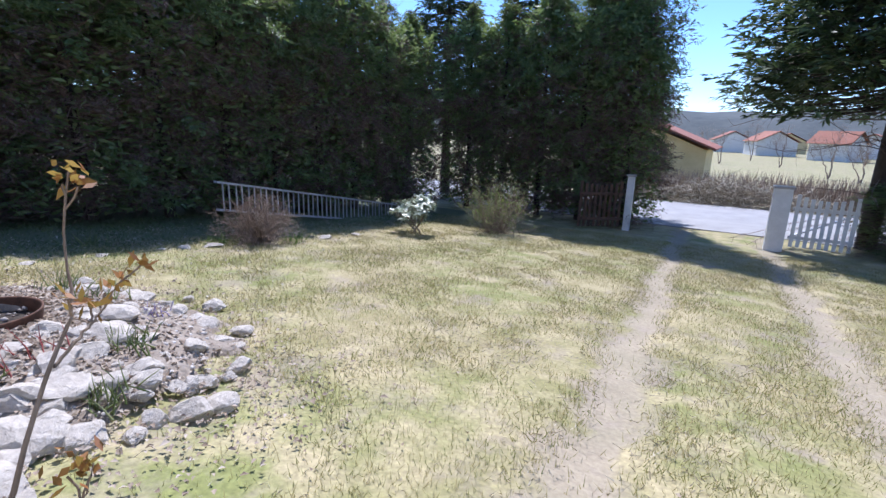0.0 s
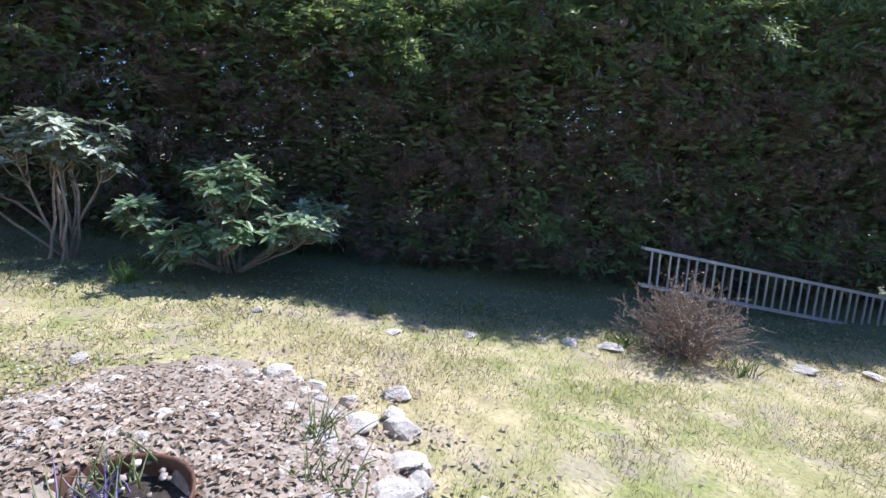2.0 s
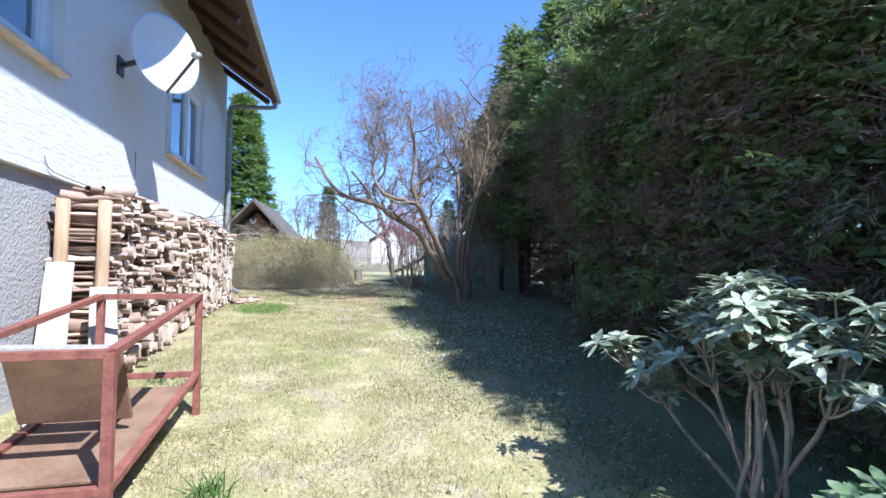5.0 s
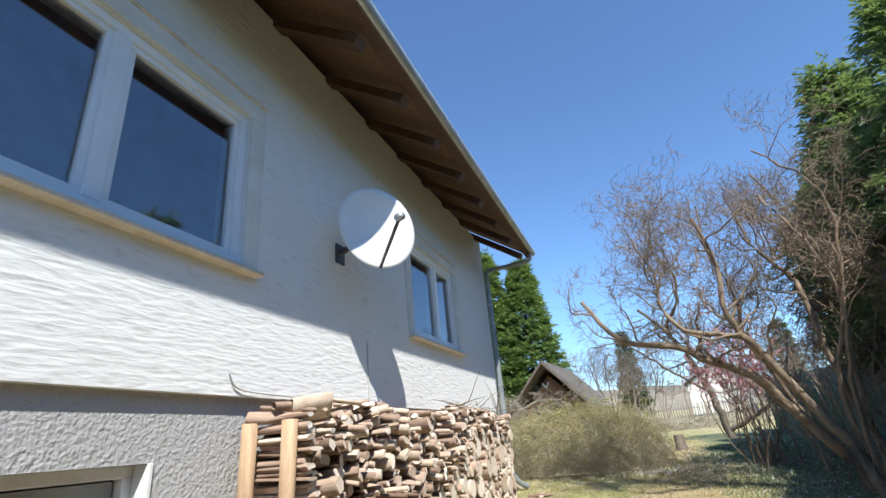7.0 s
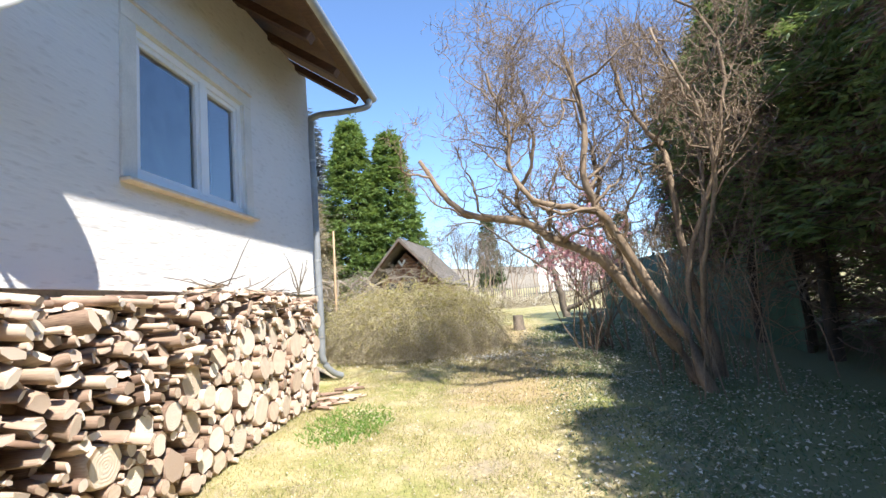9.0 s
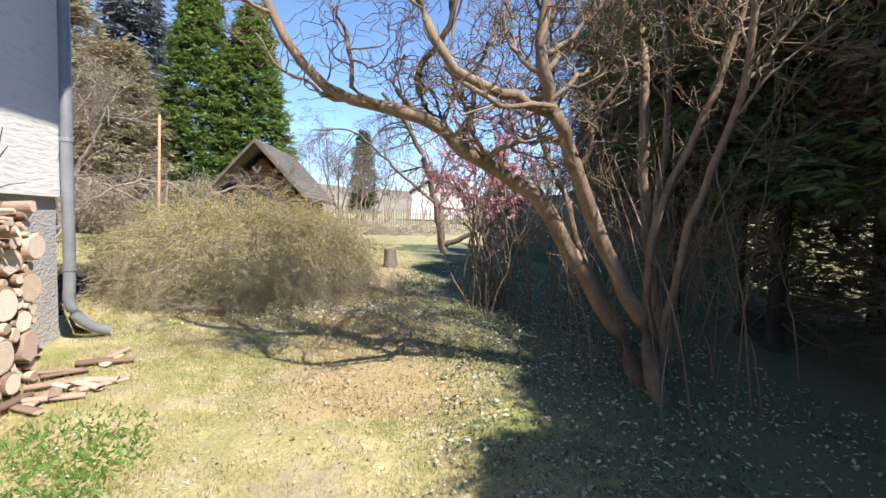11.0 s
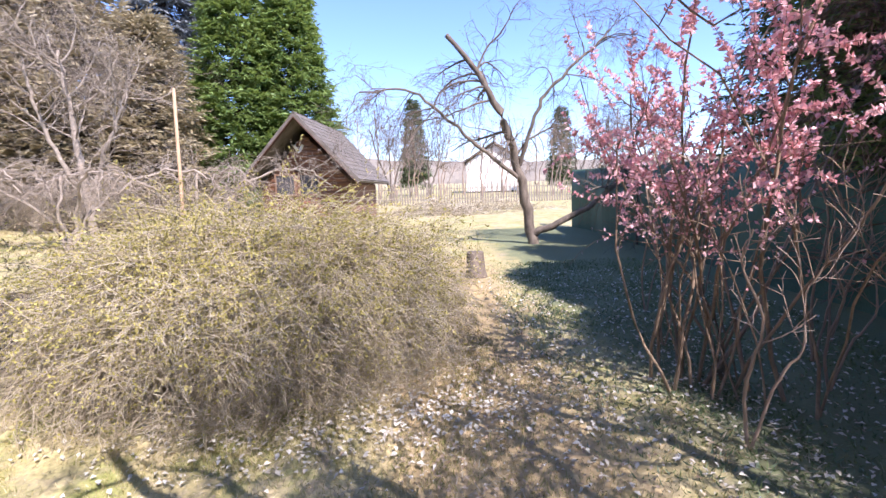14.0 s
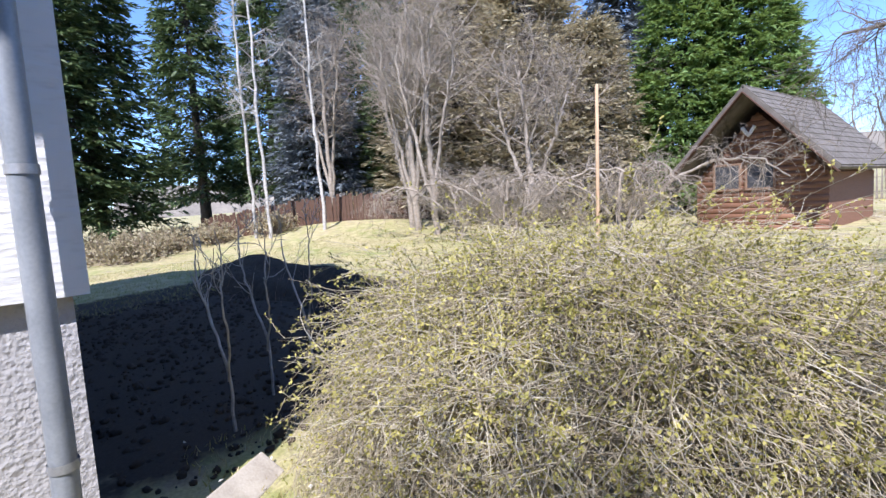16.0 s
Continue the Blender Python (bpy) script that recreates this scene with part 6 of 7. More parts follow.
# green windbreak mesh along the boundary
net = thing("mesh_fence", (-9.4, -14, gz(0, -14)), "dark green windbreak mesh fence on posts", "fence")
ysn = np.linspace(-24, -11.2, 60)
xn = -9.4 + 0.06 * np.sin(ysn * 2.3)
V = np.concatenate([np.stack([xn + dx, ysn, ground_z(0, ysn) + zz], -1) for dx, zz in ((0, -0.08), (0.02, 0.9), (0, 1.72), (-0.012, 1.72), (-0.012, -0.08))])
i = (np.arange(4)[:, None] * 60 + np.arange(59)[None]).ravel()
under(np_part("sheet", [(V, np.stack([i, i + 1, i + 61, i + 60], -1), 0)], M_NET, None, "", True), net)
for y in np.arange(-24, -11.1, 2.13):
    under(beam_part("post", (-9.46, y, gz(0, y) - 0.1), (-9.46, y, gz(0, y) + 1.8), 0.06, 0.06, M_DARKBARK), net)

v, f = tubes(np.array([[(0, 0, -0.05), (0, 0, 0.1), (0.01, 0, 0.38), (0.01, 0, 0.4), (0.01, 0, 0.4)]]), np.array([[0.2, 0.15, 0.135, 0.128, 0.002]]), 14)
o = np_part("tree_stump", [(v, f, 0)], M_BARK, None, "", True)
o.location = (-5.56, -16.9, gz(0, -16.9))
tagged(o, "short sawn tree stump beside the path", "stump")


def heap(name, c, r, n, mat, label, ln=0.6):
    S = np.stack([RNG.normal(c[0], r[0], n), RNG.normal(c[1], r[1], n), np.zeros(n)], -1)
    d = ((S[:, 0] - c[0]) / r[0] / 2) ** 2 + ((S[:, 1] - c[1]) / r[1] / 2) ** 2
    S[:, 2] = ground_z(0, S[:, 1]) + r[2] * np.exp(-d * 2) * RNG.uniform(0, 1, n)
    P, R = grow(S, RNG.normal(0, 1, (n, 3)) * [1, 1, 0.35], RNG.uniform(0.4, 1.2, n) * ln, np.full(n, 0.012), 4, 0.2, -0.02)
    P[..., 2] = np.maximum(P[..., 2], ground_z(0, P[..., 1]) + 0.005)
    return tagged(np_part(name, [(*tubes(P, R, 3), 0)], mat), label, "brush", kind="stuff")


heap("dry_grass_heap", (-5.4, -31.5), (1.3, 0.7, 0.75), 900, M_STRAWTWIG, "pale heap of dry stalks in the far garden", 0.8)
heap("dry_grass_heap", (-8.2, -33.5), (1.6, 0.7, 0.6), 700, M_STRAWTWIG, "pale heap of dry stalks in the far garden", 0.8)
heap("roadside_reeds", (-0.3, 20.6), (2.2, 0.5, 0.9), 2200, M_STRAWTWIG, "dry tan reeds along the far side of the road", 1.0)
for k, (x, y) in enumerate(((18.5, -21.0), (20.5, -19.0), (13.5, -27.2), (9.0, -27.8), (16.0, -26.5), (6.5, -28.0), (19.5, -23.5), (18.6, -15.6), (20.4, -16.8), (22.2, -17.6), (17.2, -14.4), (23.5, -15.5), (19.6, -13.6), (11.3, -27.6), (17.8, -25.0), (7.8, -28.4), (14.8, -28.6))):
    blob_shrub("undergrowth", (x, y, gz(x, y)), (1.5, 1.1, 1.2), 120, M_BROWNTWIG, M_THUJA, "brownish undergrowth below the garden trees", 0.0, 0.1, 6, 0.012)
# scrub in the middle distance
for k in range(34):
    x, y = -32 + k * 1.3 + random.uniform(-0.6, 0.6), -46 - random.uniform(0, 14)
    h = random.uniform(4.0, 8.0)
    st = [([(0, 0, -0.1), (0.1, 0, h * 0.3), (0.0, 0.1, h * 0.55), (0.15, 0, h * 0.8), (0.1, 0.1, h)], 0.07), ([(0, 0, -0.1), (-0.3, 0, h * 0.3), (-0.7, 0.1, h * 0.5), (-1.0, 0, h * 0.7), (-1.1, 0.1, h * 0.85)], 0.05)]
    bare_tree("scrub_tree", (x, y, gz(x, y)), st, [(9, 45, 1.6, 0.15, 0.05), (7, 45, 0.9, 0.2, 0.0), (4, 45, 0.5, 0.2, 0.0)], 0.05, M_BROWNTWIG, "bare brown scrub tree in the distance", "tree", "distant scrub")

for k in range(16):
    x, y = -6 + k * 3.4 + random.uniform(-1, 1), 50 + random.uniform(0, 60)
    h = random.uniform(3.0, 6.0)
    st = [([(0, 0, -0.1), (0.1, 0, h * 0.3), (0.0, 0.1, h * 0.55), (0.15, 0, h * 0.8), (0.1, 0.1, h)], 0.09), ([(0, 0, -0.1), (-0.3, 0, h * 0.3), (-0.7, 0.1, h * 0.5), (-1.0, 0, h * 0.7), (-1.1, 0.1, h * 0.85)], 0.06)]
    bare_tree("scrub_tree", (x, y, gz(x, y)), st, [(9, 45, 1.8, 0.15, 0.05), (7, 45, 1.0, 0.2, 0.0), (4, 45, 0.5, 0.2, 0.0)], 0.05, M_BROWNTWIG, "bare brown scrub tree beyond the road", "tree", "distant scrub")

# ---- gate, road side and ladder ----
def gate_post(x, y, w, h, label, group="gate posts"):
    t = thing("gate_post", (x, y, gz(x, y)), label, "post", group)
    o = box_part("shaft", (0, 0, h / 2 - 0.1), (w, w, h + 0.2), M_WHITE, t, "", None, 0.015)
    box_part("cap", (0, 0, h + 0.02), (w + 0.05, w + 0.05, 0.05), M_CONCRETE, t, "", None, 0.012)
    return t


gate_post(-2.2, 12.6, 0.16, 1.36, "slim white-painted gate post in the hedge's shade")
gate_post(0.9, 12.6, 0.34, 1.34, "stout white-painted masonry gate post")


def picket_gate(at, turn, n, label, paint):
    t = thing("picket_gate", at, label, "gate", "gate leaves")
    t.rotation_euler = (0, 0, turn)
    for k in range(n):
        x = 0.1 + k * 0.125
        h = 1.02 + 0.14 * (abs(k - (n - 1) / 2) / (n / 2)) ** 2
        bm = bmesh.new()
        box(bm, (x, 0, h / 2 + 0.1), (0.07, 0.022, h), None, 0.004)
        part("picket", bm, paint, t)
    for z in (0.3, 0.92):
        box_part("rail", (n * 0.125 / 2 + 0.03, 0.03, z), (n * 0.125, 0.035, 0.07), paint, t)
    beam_part("brace", (0.12, 0.03, 0.34), (n * 0.125 - 0.02, 0.03, 0.88), 0.06, 0.03, paint, t)
    return t


picket_gate((1.1, 12.55, gz(1, 12.5)), radians(3), 9, "open white picket gate leaf beside its post", M_WHITE)
# the dark wood colour here stands in for the hedge's shade
picket_gate((-2.3, 12.5, gz(-2.3, 12.5)), radians(215), 9, "open picket gate leaf folded back against the hedge, darkened in colour for shade", M_RAFTER)

lad = thing("ladder", (-7.25, 7.2, gz(-7.2, 7.2)), "long aluminium extension ladder lying on its side along the hedge", "ladder")
LA, LB = Vector((-7.28, 4.8, 0.55)), Vector((-7.32, 9.7, -0.4))
for off_ in (0.0, 0.07):
    for dz in (0.0, -0.46):
        under(beam_part("rail", LA + Vector((off_, 0, dz)), LB + Vector((off_, 0, dz)), 0.022, 0.035, M_ALU), lad)
    for k in range(19):
        s_ = (k + 0.6 + (0.25 if off_ else 0)) / 19.5
        p = LA.lerp(LB, s_) + Vector((off_, 0, 0))
        under(beam_part("rung", p + Vector((0, 0, -0.45)), p + Vector((0, 0, -0.02)), 0.022, 0.022, M_ALU), lad)

gabled("yellow_house", (-4.9, 36, -1.95), 6.4, 8, 2.65, 1.5, M_YELLOW, M_REDROOF, "low yellow rendered building with a red-brown roof", 0.5, radians(180))
for k, (x, y, w, d_, tr, mt) in enumerate(((6, 150, 9, 8, 20, M_PALEPLASTER), (28, 160, 10, 9, -15, M_WHITE), (17, 130, 8, 7, 60, M_PALEPLASTER), (-3, 170, 10, 8, 10, M_WHITE), (12, 185, 9, 9, 0, M_YELLOW), (40, 190, 9, 9, 70, M_WHITE))):
    gabled("village_house", (x, y, gz(x, y)), w, d_, 3.4, 2.6, mt, M_REDROOF, "distant village house with a red tiled roof", 0.5, radians(tr))

# ---- rock garden ----
def rock_data(seed):
    rg = np.random.default_rng(seed)
    bm = bmesh.new()
    bmesh.ops.create_icosphere(bm, subdivisions=3, radius=1.0)
    planes = [(unit(rg.normal(0, 1, 3)), rg.uniform(0.42, 0.8)) for _ in range(11)]
    for v_ in bm.verts:
        p = np.array(v_.co)
        for nn, dd in planes:
            e_ = p @ nn - dd
            if e_ > 0:
                p = p - nn * e_ * 0.85
        q = p * 3.1
        v_.co = p * (1 + 0.05 * math.sin(q[0] * 2 + q[1]) * math.sin(q[2] * 2.3 - q[1])) + rg.normal(0, 0.014, 3)
    me = bpy.data.meshes.new("rock")
    bm.to_mesh(me)
    bm.free()
    me.materials.append(M_ROCK)
    return me


ROCKS = [rock_data(s_) for s_ in range(61, 67)]
rgk = np.random.default_rng(5)


def rock(x, y, r, flat=0.6, lift=0.3, label="pale limestone rock in the rock garden"):
    if math.hypot(x + 3.3, y - 0.76) < 0.3:
        return None
    o = new("rock", ROCKS[rgk.integers(0, 6)])
    o.matrix_world = pose(x, y, gz(x, y) + mound(x, y) + r * flat * lift, rgk.uniform(-15, 15), rgk.uniform(-15, 15), rgk.uniform(0, 360)) @ Matrix.Diagonal((r * rgk.uniform(0.9, 1.4), r, r * flat, 1))
    return tagged(o, label, "rock", "rocks of the rock garden")


MX, MY, MRX, MRY = -3.4, 0.75, 1.35, 1.12


def mound(x, y):
    d = ((x - MX) / MRX) ** 2 + ((y - MY) / MRY) ** 2
    return 0.2 * max(0.0, 1 - d) ** 0.8


n = 44
gx, gy = np.meshgrid(np.linspace(MX - 1.5, MX + 1.5, n), np.linspace(MY - 1.4, MY + 1.4, n))
hh = np.array([[gz(a, c) + mound(a, c) for a, c in zip(r1, r2)] for r1, r2 in zip(gx, gy)])
inside = (((gx - MX) / MRX) ** 2 + ((gy - MY) / MRY) ** 2) * (1 + 0.22 * np.sin(3 * np.arctan2(gy - MY, gx - MX) + 1) + 0.14 * np.sin(gx * 9 + 2) * np.sin(gy * 8))
tubr = np.hypot(gx + 3.3, gy - 0.76)
hh = np.where((inside > 1.02) | (tubr < 0.24), hh - np.where(tubr < 0.24, 0.13, 0.06), hh + 0.012 + 0.018 * np.random.default_rng(3).random(hh.shape))
i = (np.arange(n - 1)[:, None] * n + np.arange(n - 1)[None]).ravel()
tagged(np_part("rock_garden_bed", [(np.stack([gx, gy, hh], -1), np.stack([i, i + 1, i + n + 1, i + n], -1), 0)], M_SOIL, None, "", True), "low mound of stony garden soil", "flower bed", kind="structure")
for a in np.linspace(-1.2, 2.9, 40):
    j = rgk.normal(0, 0.12)
    rock(MX + (MRX + j) * math.cos(a), MY + (MRY + j) * math.sin(a), rgk.uniform(0.05, 0.12))
for k in range(150):
    a, rr = rgk.uniform(0, 6.28), math.sqrt(rgk.random())
    rock(MX + MRX * rr * math.cos(a), MY + MRY * rr * math.sin(a), rgk.uniform(0.018, 0.06))
for k in range(46):
    rock(rgk.normal(-2.45, 0.28), rgk.normal(0.72, 0.32), rgk.uniform(0.04, 0.1))
for x, y, r in ((-2.35, 0.72, 0.12), (-2.15, 0.5, 0.13), (-1.95, 0.35, 0.12), (-2.0, 0.05, 0.15), (-2.6, 0.95, 0.1), (-3.98, -1.45, 0.17), (-4.72, -0.1, 0.07), (-4.3, -0.42, 0.06), (-4.2, -0.3, 0.05), (-3.6, 1.7, 0.12), (-4.6, 0.7, 0.08)):
    rock(x, y, r)
EDGE = catmull([(-1.85, 0.0, 0), (-2.15, 0.45, 0), (-2.5, 0.85, 0), (-2.85, 1.25, 0), (-3.3, 1.6, 0), (-3.95, 1.68, 0)], 110)
for k in range(0, 110, 2):
    x, y = EDGE[k, 0] + rgk.normal(-0.08, 0.15), EDGE[k, 1] + rgk.normal(-0.05, 0.13)
    rock(x, y, rgk.choice((0.035, 0.045, 0.06, 0.075, 0.1)) * rgk.uniform(0.8, 1.15), 0.7, 0.22)
rock(-2.78, 1.1, 0.13, 0.6, 0.2)
rock(-2.4, 0.62, 0.12, 0.65, 0.2)
rock(-2.1, 0.2, 0.14, 0.65, 0.2)
rock(-2.62, 0.88, 0.1, 0.7, 0.2)
for x, y, r in ((-5.8, 3.35, 0.1), (-5.75, 3.7, 0.12), (-5.85, 3.1, 0.07), (-5.7, 1.75, 0.08), (-5.8, 2.4, 0.07), (-5.55, 5.5, 0.12), (-5.5, 6.2, 0.1), (-5.9, 0.6, 0.07), (-4.15, 1.5, 0.12), (-3.9, 1.72, 0.13)):
    rock(x, y, r, 0.35, 0.3, "flat pale stone at the lawn's edge")
NP_ = 1300
ico = bmesh.new()
bmesh.ops.create_icosphere(ico, subdivisions=1, radius=1.0)
IV, IF = np.array([v_.co[:] for v_ in ico.verts]), np.array([[v_.index for v_ in f_.verts] for f_ in ico.faces])
ico.free()
pa, pr = rgk.uniform(0, 6.28, NP_), np.sqrt(rgk.random(NP_)) * 0.96
pc = np.stack([MX + MRX * pr * np.cos(pa), MY + MRY * pr * np.sin(pa)], -1)
pz = np.array([gz(a_, c_) + mound(a_, c_) for a_, c_ in pc]) + 0.018
ps = rgk.uniform(0.005, 0.02, (NP_, 1, 1)) * rgk.uniform(0.6, 1.3, (NP_, 1, 3)) * np.array([1.2, 1, 0.7])
PV = IV[None] * (1 + rgk.normal(0, 0.12, (NP_, 12, 1))) * ps + np.concatenate([pc, pz[:, None]], 1)[:, None, :]
PF = (IF[None] + (np.arange(NP_) * 12)[:, None, None]).reshape(-1, 3)
tagged(np_part("gravel", [(PV.reshape(-1, 3), PF, 0)], M_PEBBLE), "loose pale gravel and crumbs of soil on the rock garden", "gravel", kind="stuff")
# sunken rusty tub
tub = thing("rusty_tub", (-3.3, 0.76, gz(-3.3, 0.76) + 0.1), "rusty round tub sunk in the rock garden", "planter")
ringp = [(0.25, -0.1), (0.262, 0.02), (0.275, 0.13), (0.278, 0.14), (0.268, 0.14), (0.262, 0.13), (0.25, 0.02), (0.245, -0.1)]
ta = np.arange(32) * 2 * np.pi / 32
v = np.concatenate([np.stack([r_ * np.cos(ta), r_ * np.sin(ta), np.full(32, z_)], -1) for r_, z_ in ringp])
i = (np.arange(7)[:, None] * 32 + np.arange(32)[None]).ravel()
j = (np.arange(7)[:, None] * 32 + (np.arange(32)[None] + 1) % 32).ravel()
f = np.stack([i, j, j + 32, i + 32], -1)
np_part("ring", [(v, f, 0)], M_DARKRUST, tub, "", True)
# dark disc near the rim, its colour standing in for the hollow's shade
vd = np.concatenate([[[0, 0, 0.075]], np.stack([0.255 * np.cos(ta), 0.255 * np.sin(ta), np.full(32, 0.06)], -1)])
np_part("hollow_disc", [(vd, np.stack([np.zeros(32, int), 1 + np.arange(32), 1 + (np.arange(32) + 1) % 32], -1), 0)], M_SHADE_EARTH, tub, "dark disc coloured as the tub's shaded hollow")


def tuft(name, at, n, h, mat, label, spread=0.5, w=0.006, r=0.06):
    S = np.stack([RNG.normal(0, r, n), RNG.normal(0, r, n), np.zeros(n)], -1)
    P, R = grow(S, np.stack([RNG.normal(0, spread, n), RNG.normal(0, spread, n), np.ones(n)], -1), h * RNG.uniform(0.6, 1.2, n), np.full(n, w), 5, 0.06, -0.06, 0.15)
    o = np_part(name, [(*tubes(P, R, 3), 0)], mat)
    o.location = at
    return tagged(o, label, "plant", "clumps in the beds")


for x, y, h, nn in ((-3.9, 1.35, 0.22, 30), (-3.55, 1.45, 0.18, 25), (-2.6, 1.15, 0.16, 40), (-3.4, 0.75, 0.2, 26), (-2.2, 0.85, 0.14, 40), (-3.2, -0.1, 0.2, 40), (-2.55, 0.45, 0.14, 30), (-6.3, -0.6, 0.25, 30), (-6.1, 1.6, 0.2, 24), (-5.9, 3.9, 0.22, 22), (-5.35, 4.75, 0.24, 24), (-3.3, -2.0, 0.22, 60), (-3.65, -1.6, 0.2, 60), (-3.9, -2.3, 0.16, 50), (-3.3, -4.2, 0.2, 50), (-2.95, -4.5, 0.16, 50), (-6.5, 2.6, 0.18, 22)):
    tuft("grass_clump", (x, y, gz(x, y) + mound(x, y)), nn, h, M_LUSH if RNG.random() < 0.4 else M_HERB, "tuft of fresh green blades among the stones")
for x, y, h, mt, lb in ((-3.05, 1.5, 0.13, M_VIOLET, "clump of violet crocuses beside the stones"), (-3.3, 0.72, 0.2, M_VIOLET, "violet spring flowers in the rusty tub"), (-2.68, 0.72, 0.2, M_REDSHOOT, "red young shoots among the stones"), (-2.35, 0.35, 0.2, M_REDSHOOT, "red young shoots among the stones")):
    tuft("flower_clump", (x, y, gz(x, y) + mound(x, y)), 18, h * 0.8, mt, lb, 0.4, 0.005)
blob_shrub("herb_bush", (-3.6, -1.05, gz(-3.6, -1.05)), (0.46, 0.44, 0.56), 330, M_HERB, M_HERB, "low feathery green herb bush", 0.02, 0.018, 7, 0.0028)
NS = 260
S = np.stack([RNG.uniform(0.4, 7.2, NS), RNG.normal(-15.6, 0.6, NS).clip(-16.8, -13.4), np.zeros(NS)], -1)
S[:, 2] = ground_z(0, S[:, 1]) - 0.02
P, R = grow(S, np.stack([RNG.normal(0, 0.35, NS), RNG.normal(0, 0.35, NS), np.ones(NS)], -1), RNG.uniform(0.15, 0.6, NS), np.full(NS, 0.006), 5, 0.14, -0.04, 0.3)
tagged(np_part("dead_stalks", [(*tubes(P, R, 4), 0)], M_DEADTWIG), "dead brown stalks over the shade-darkened bed", "dead plants", kind="stuff")
# clods in the same shade-darkened colour as the bed
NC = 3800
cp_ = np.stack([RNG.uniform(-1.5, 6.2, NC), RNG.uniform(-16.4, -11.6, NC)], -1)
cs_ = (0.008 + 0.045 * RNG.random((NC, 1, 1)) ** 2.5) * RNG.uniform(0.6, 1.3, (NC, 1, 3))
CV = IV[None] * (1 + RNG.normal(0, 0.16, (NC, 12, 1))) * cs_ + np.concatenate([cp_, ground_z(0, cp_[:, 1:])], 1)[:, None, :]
tagged(np_part("clods", [(CV.reshape(-1, 3), (IF[None] + (np.arange(NC) * 12)[:, None, None]).reshape(-1, 3), 0)], M_SHADE_EARTH), "dark clods of earth in the shade-darkened bed", "soil", kind="stuff")
def heap_mound(name, c, r, label):
    """An uneven low heap of earth."""
    k = 40
    u, w = np.meshgrid(np.linspace(-1.15, 1.15, k), np.linspace(-1.15, 1.15, k))
    d = np.sqrt(u ** 2 + w ** 2) * (1 + 0.1 * np.sin(3 * np.arctan2(w, u) + 0.7))
    h = r[2] * np.clip(1 - d ** 2.4, -0.2, 1) * (1 + 0.16 * np.sin(u * 7 + w * 3) + 0.12 * np.sin(w * 9 - u * 4)) + RNG.normal(0, 0.014, d.shape)
    x, y = c[0] + u * r[0], c[1] + w * r[1]
    i_ = (np.arange(k - 1)[:, None] * k + np.arange(k - 1)[None]).ravel()
    return tagged(np_part(name, [(np.stack([x, y, ground_z(x, y) + h], -1), np.stack([i_, i_ + 1, i_ + k + 1, i_ + k], -1), 0)], M_SHADE_EARTH, None, "", True), label, "heap")


heap_mound("earth_mound", (5.6, -15.5), (4.6, 0.95, 0.5), "long dark heap of earth at the back of the shade-darkened bed")
slab = bmesh.new()
box(slab, (-1.95, -11.98, gz(0, -12.0) + 0.05), (0.22, 0.95, 0.06), Matrix.Rotation(radians(33), 4, "Z") @ Matrix.Rotation(radians(-36), 4, "Y"), 0.015)
tagged(part("concrete_slab", slab, M_KERB), "pale worn concrete slab leaning on the bank by the drainpipe", "slab")
# bare rose with copper leaves at the bed's edge
rose = thing("rose_bush", (-1.14, 0.16, gz(-1.14, 0.16)), "bare rose stems with young copper-coloured leaves", "shrub")
RS = [([(0, 0, -0.05), (-0.02, 0.06, 0.3), (-0.09, 0.18, 0.55), (-0.15, 0.27, 0.67), (-0.17, 0.31, 0.74), (-0.24, 0.34, 0.88), (-0.27, 0.38, 1.05)], 0.0065), ([(-0.13, 0.24, 0.62), (-0.16, 0.32, 0.67), (-0.18, 0.38, 0.71), (-0.18, 0.42, 0.77)], 0.0045), ([(0.02, 0, -0.05), (0.03, 0.1, 0.15), (0.03, 0.18, 0.33), (0.0, 0.24, 0.42)], 0.004)]
C = [np.array([s_[0][-1] for s_ in RS])]
for pts, r_ in RS:
    d, tips = limb_mesh(pts, r_, [(3, 40, 0.07, 0.15, 0.1)], 0.003, M_HAZEL)
    new("stem", d).parent = rose
    C.append(tips[0][:, -1])
C = np.concatenate(C)
C = np.repeat(C, 8, 0) + RNG.normal(0, 0.018, (len(C) * 8, 3))
Dd = unit(RNG.normal(0, 1, C.shape) + [0, 0, 0.5]) * RNG.uniform(0.025, 0.05, (len(C), 1))
v, f = kites(C, Dd, unit(np.cross(Dd, RNG.normal(0, 1, Dd.shape))) * 0.009)
np_part("foliage", [(v, f, 0)], M_REDLEAF, rose)

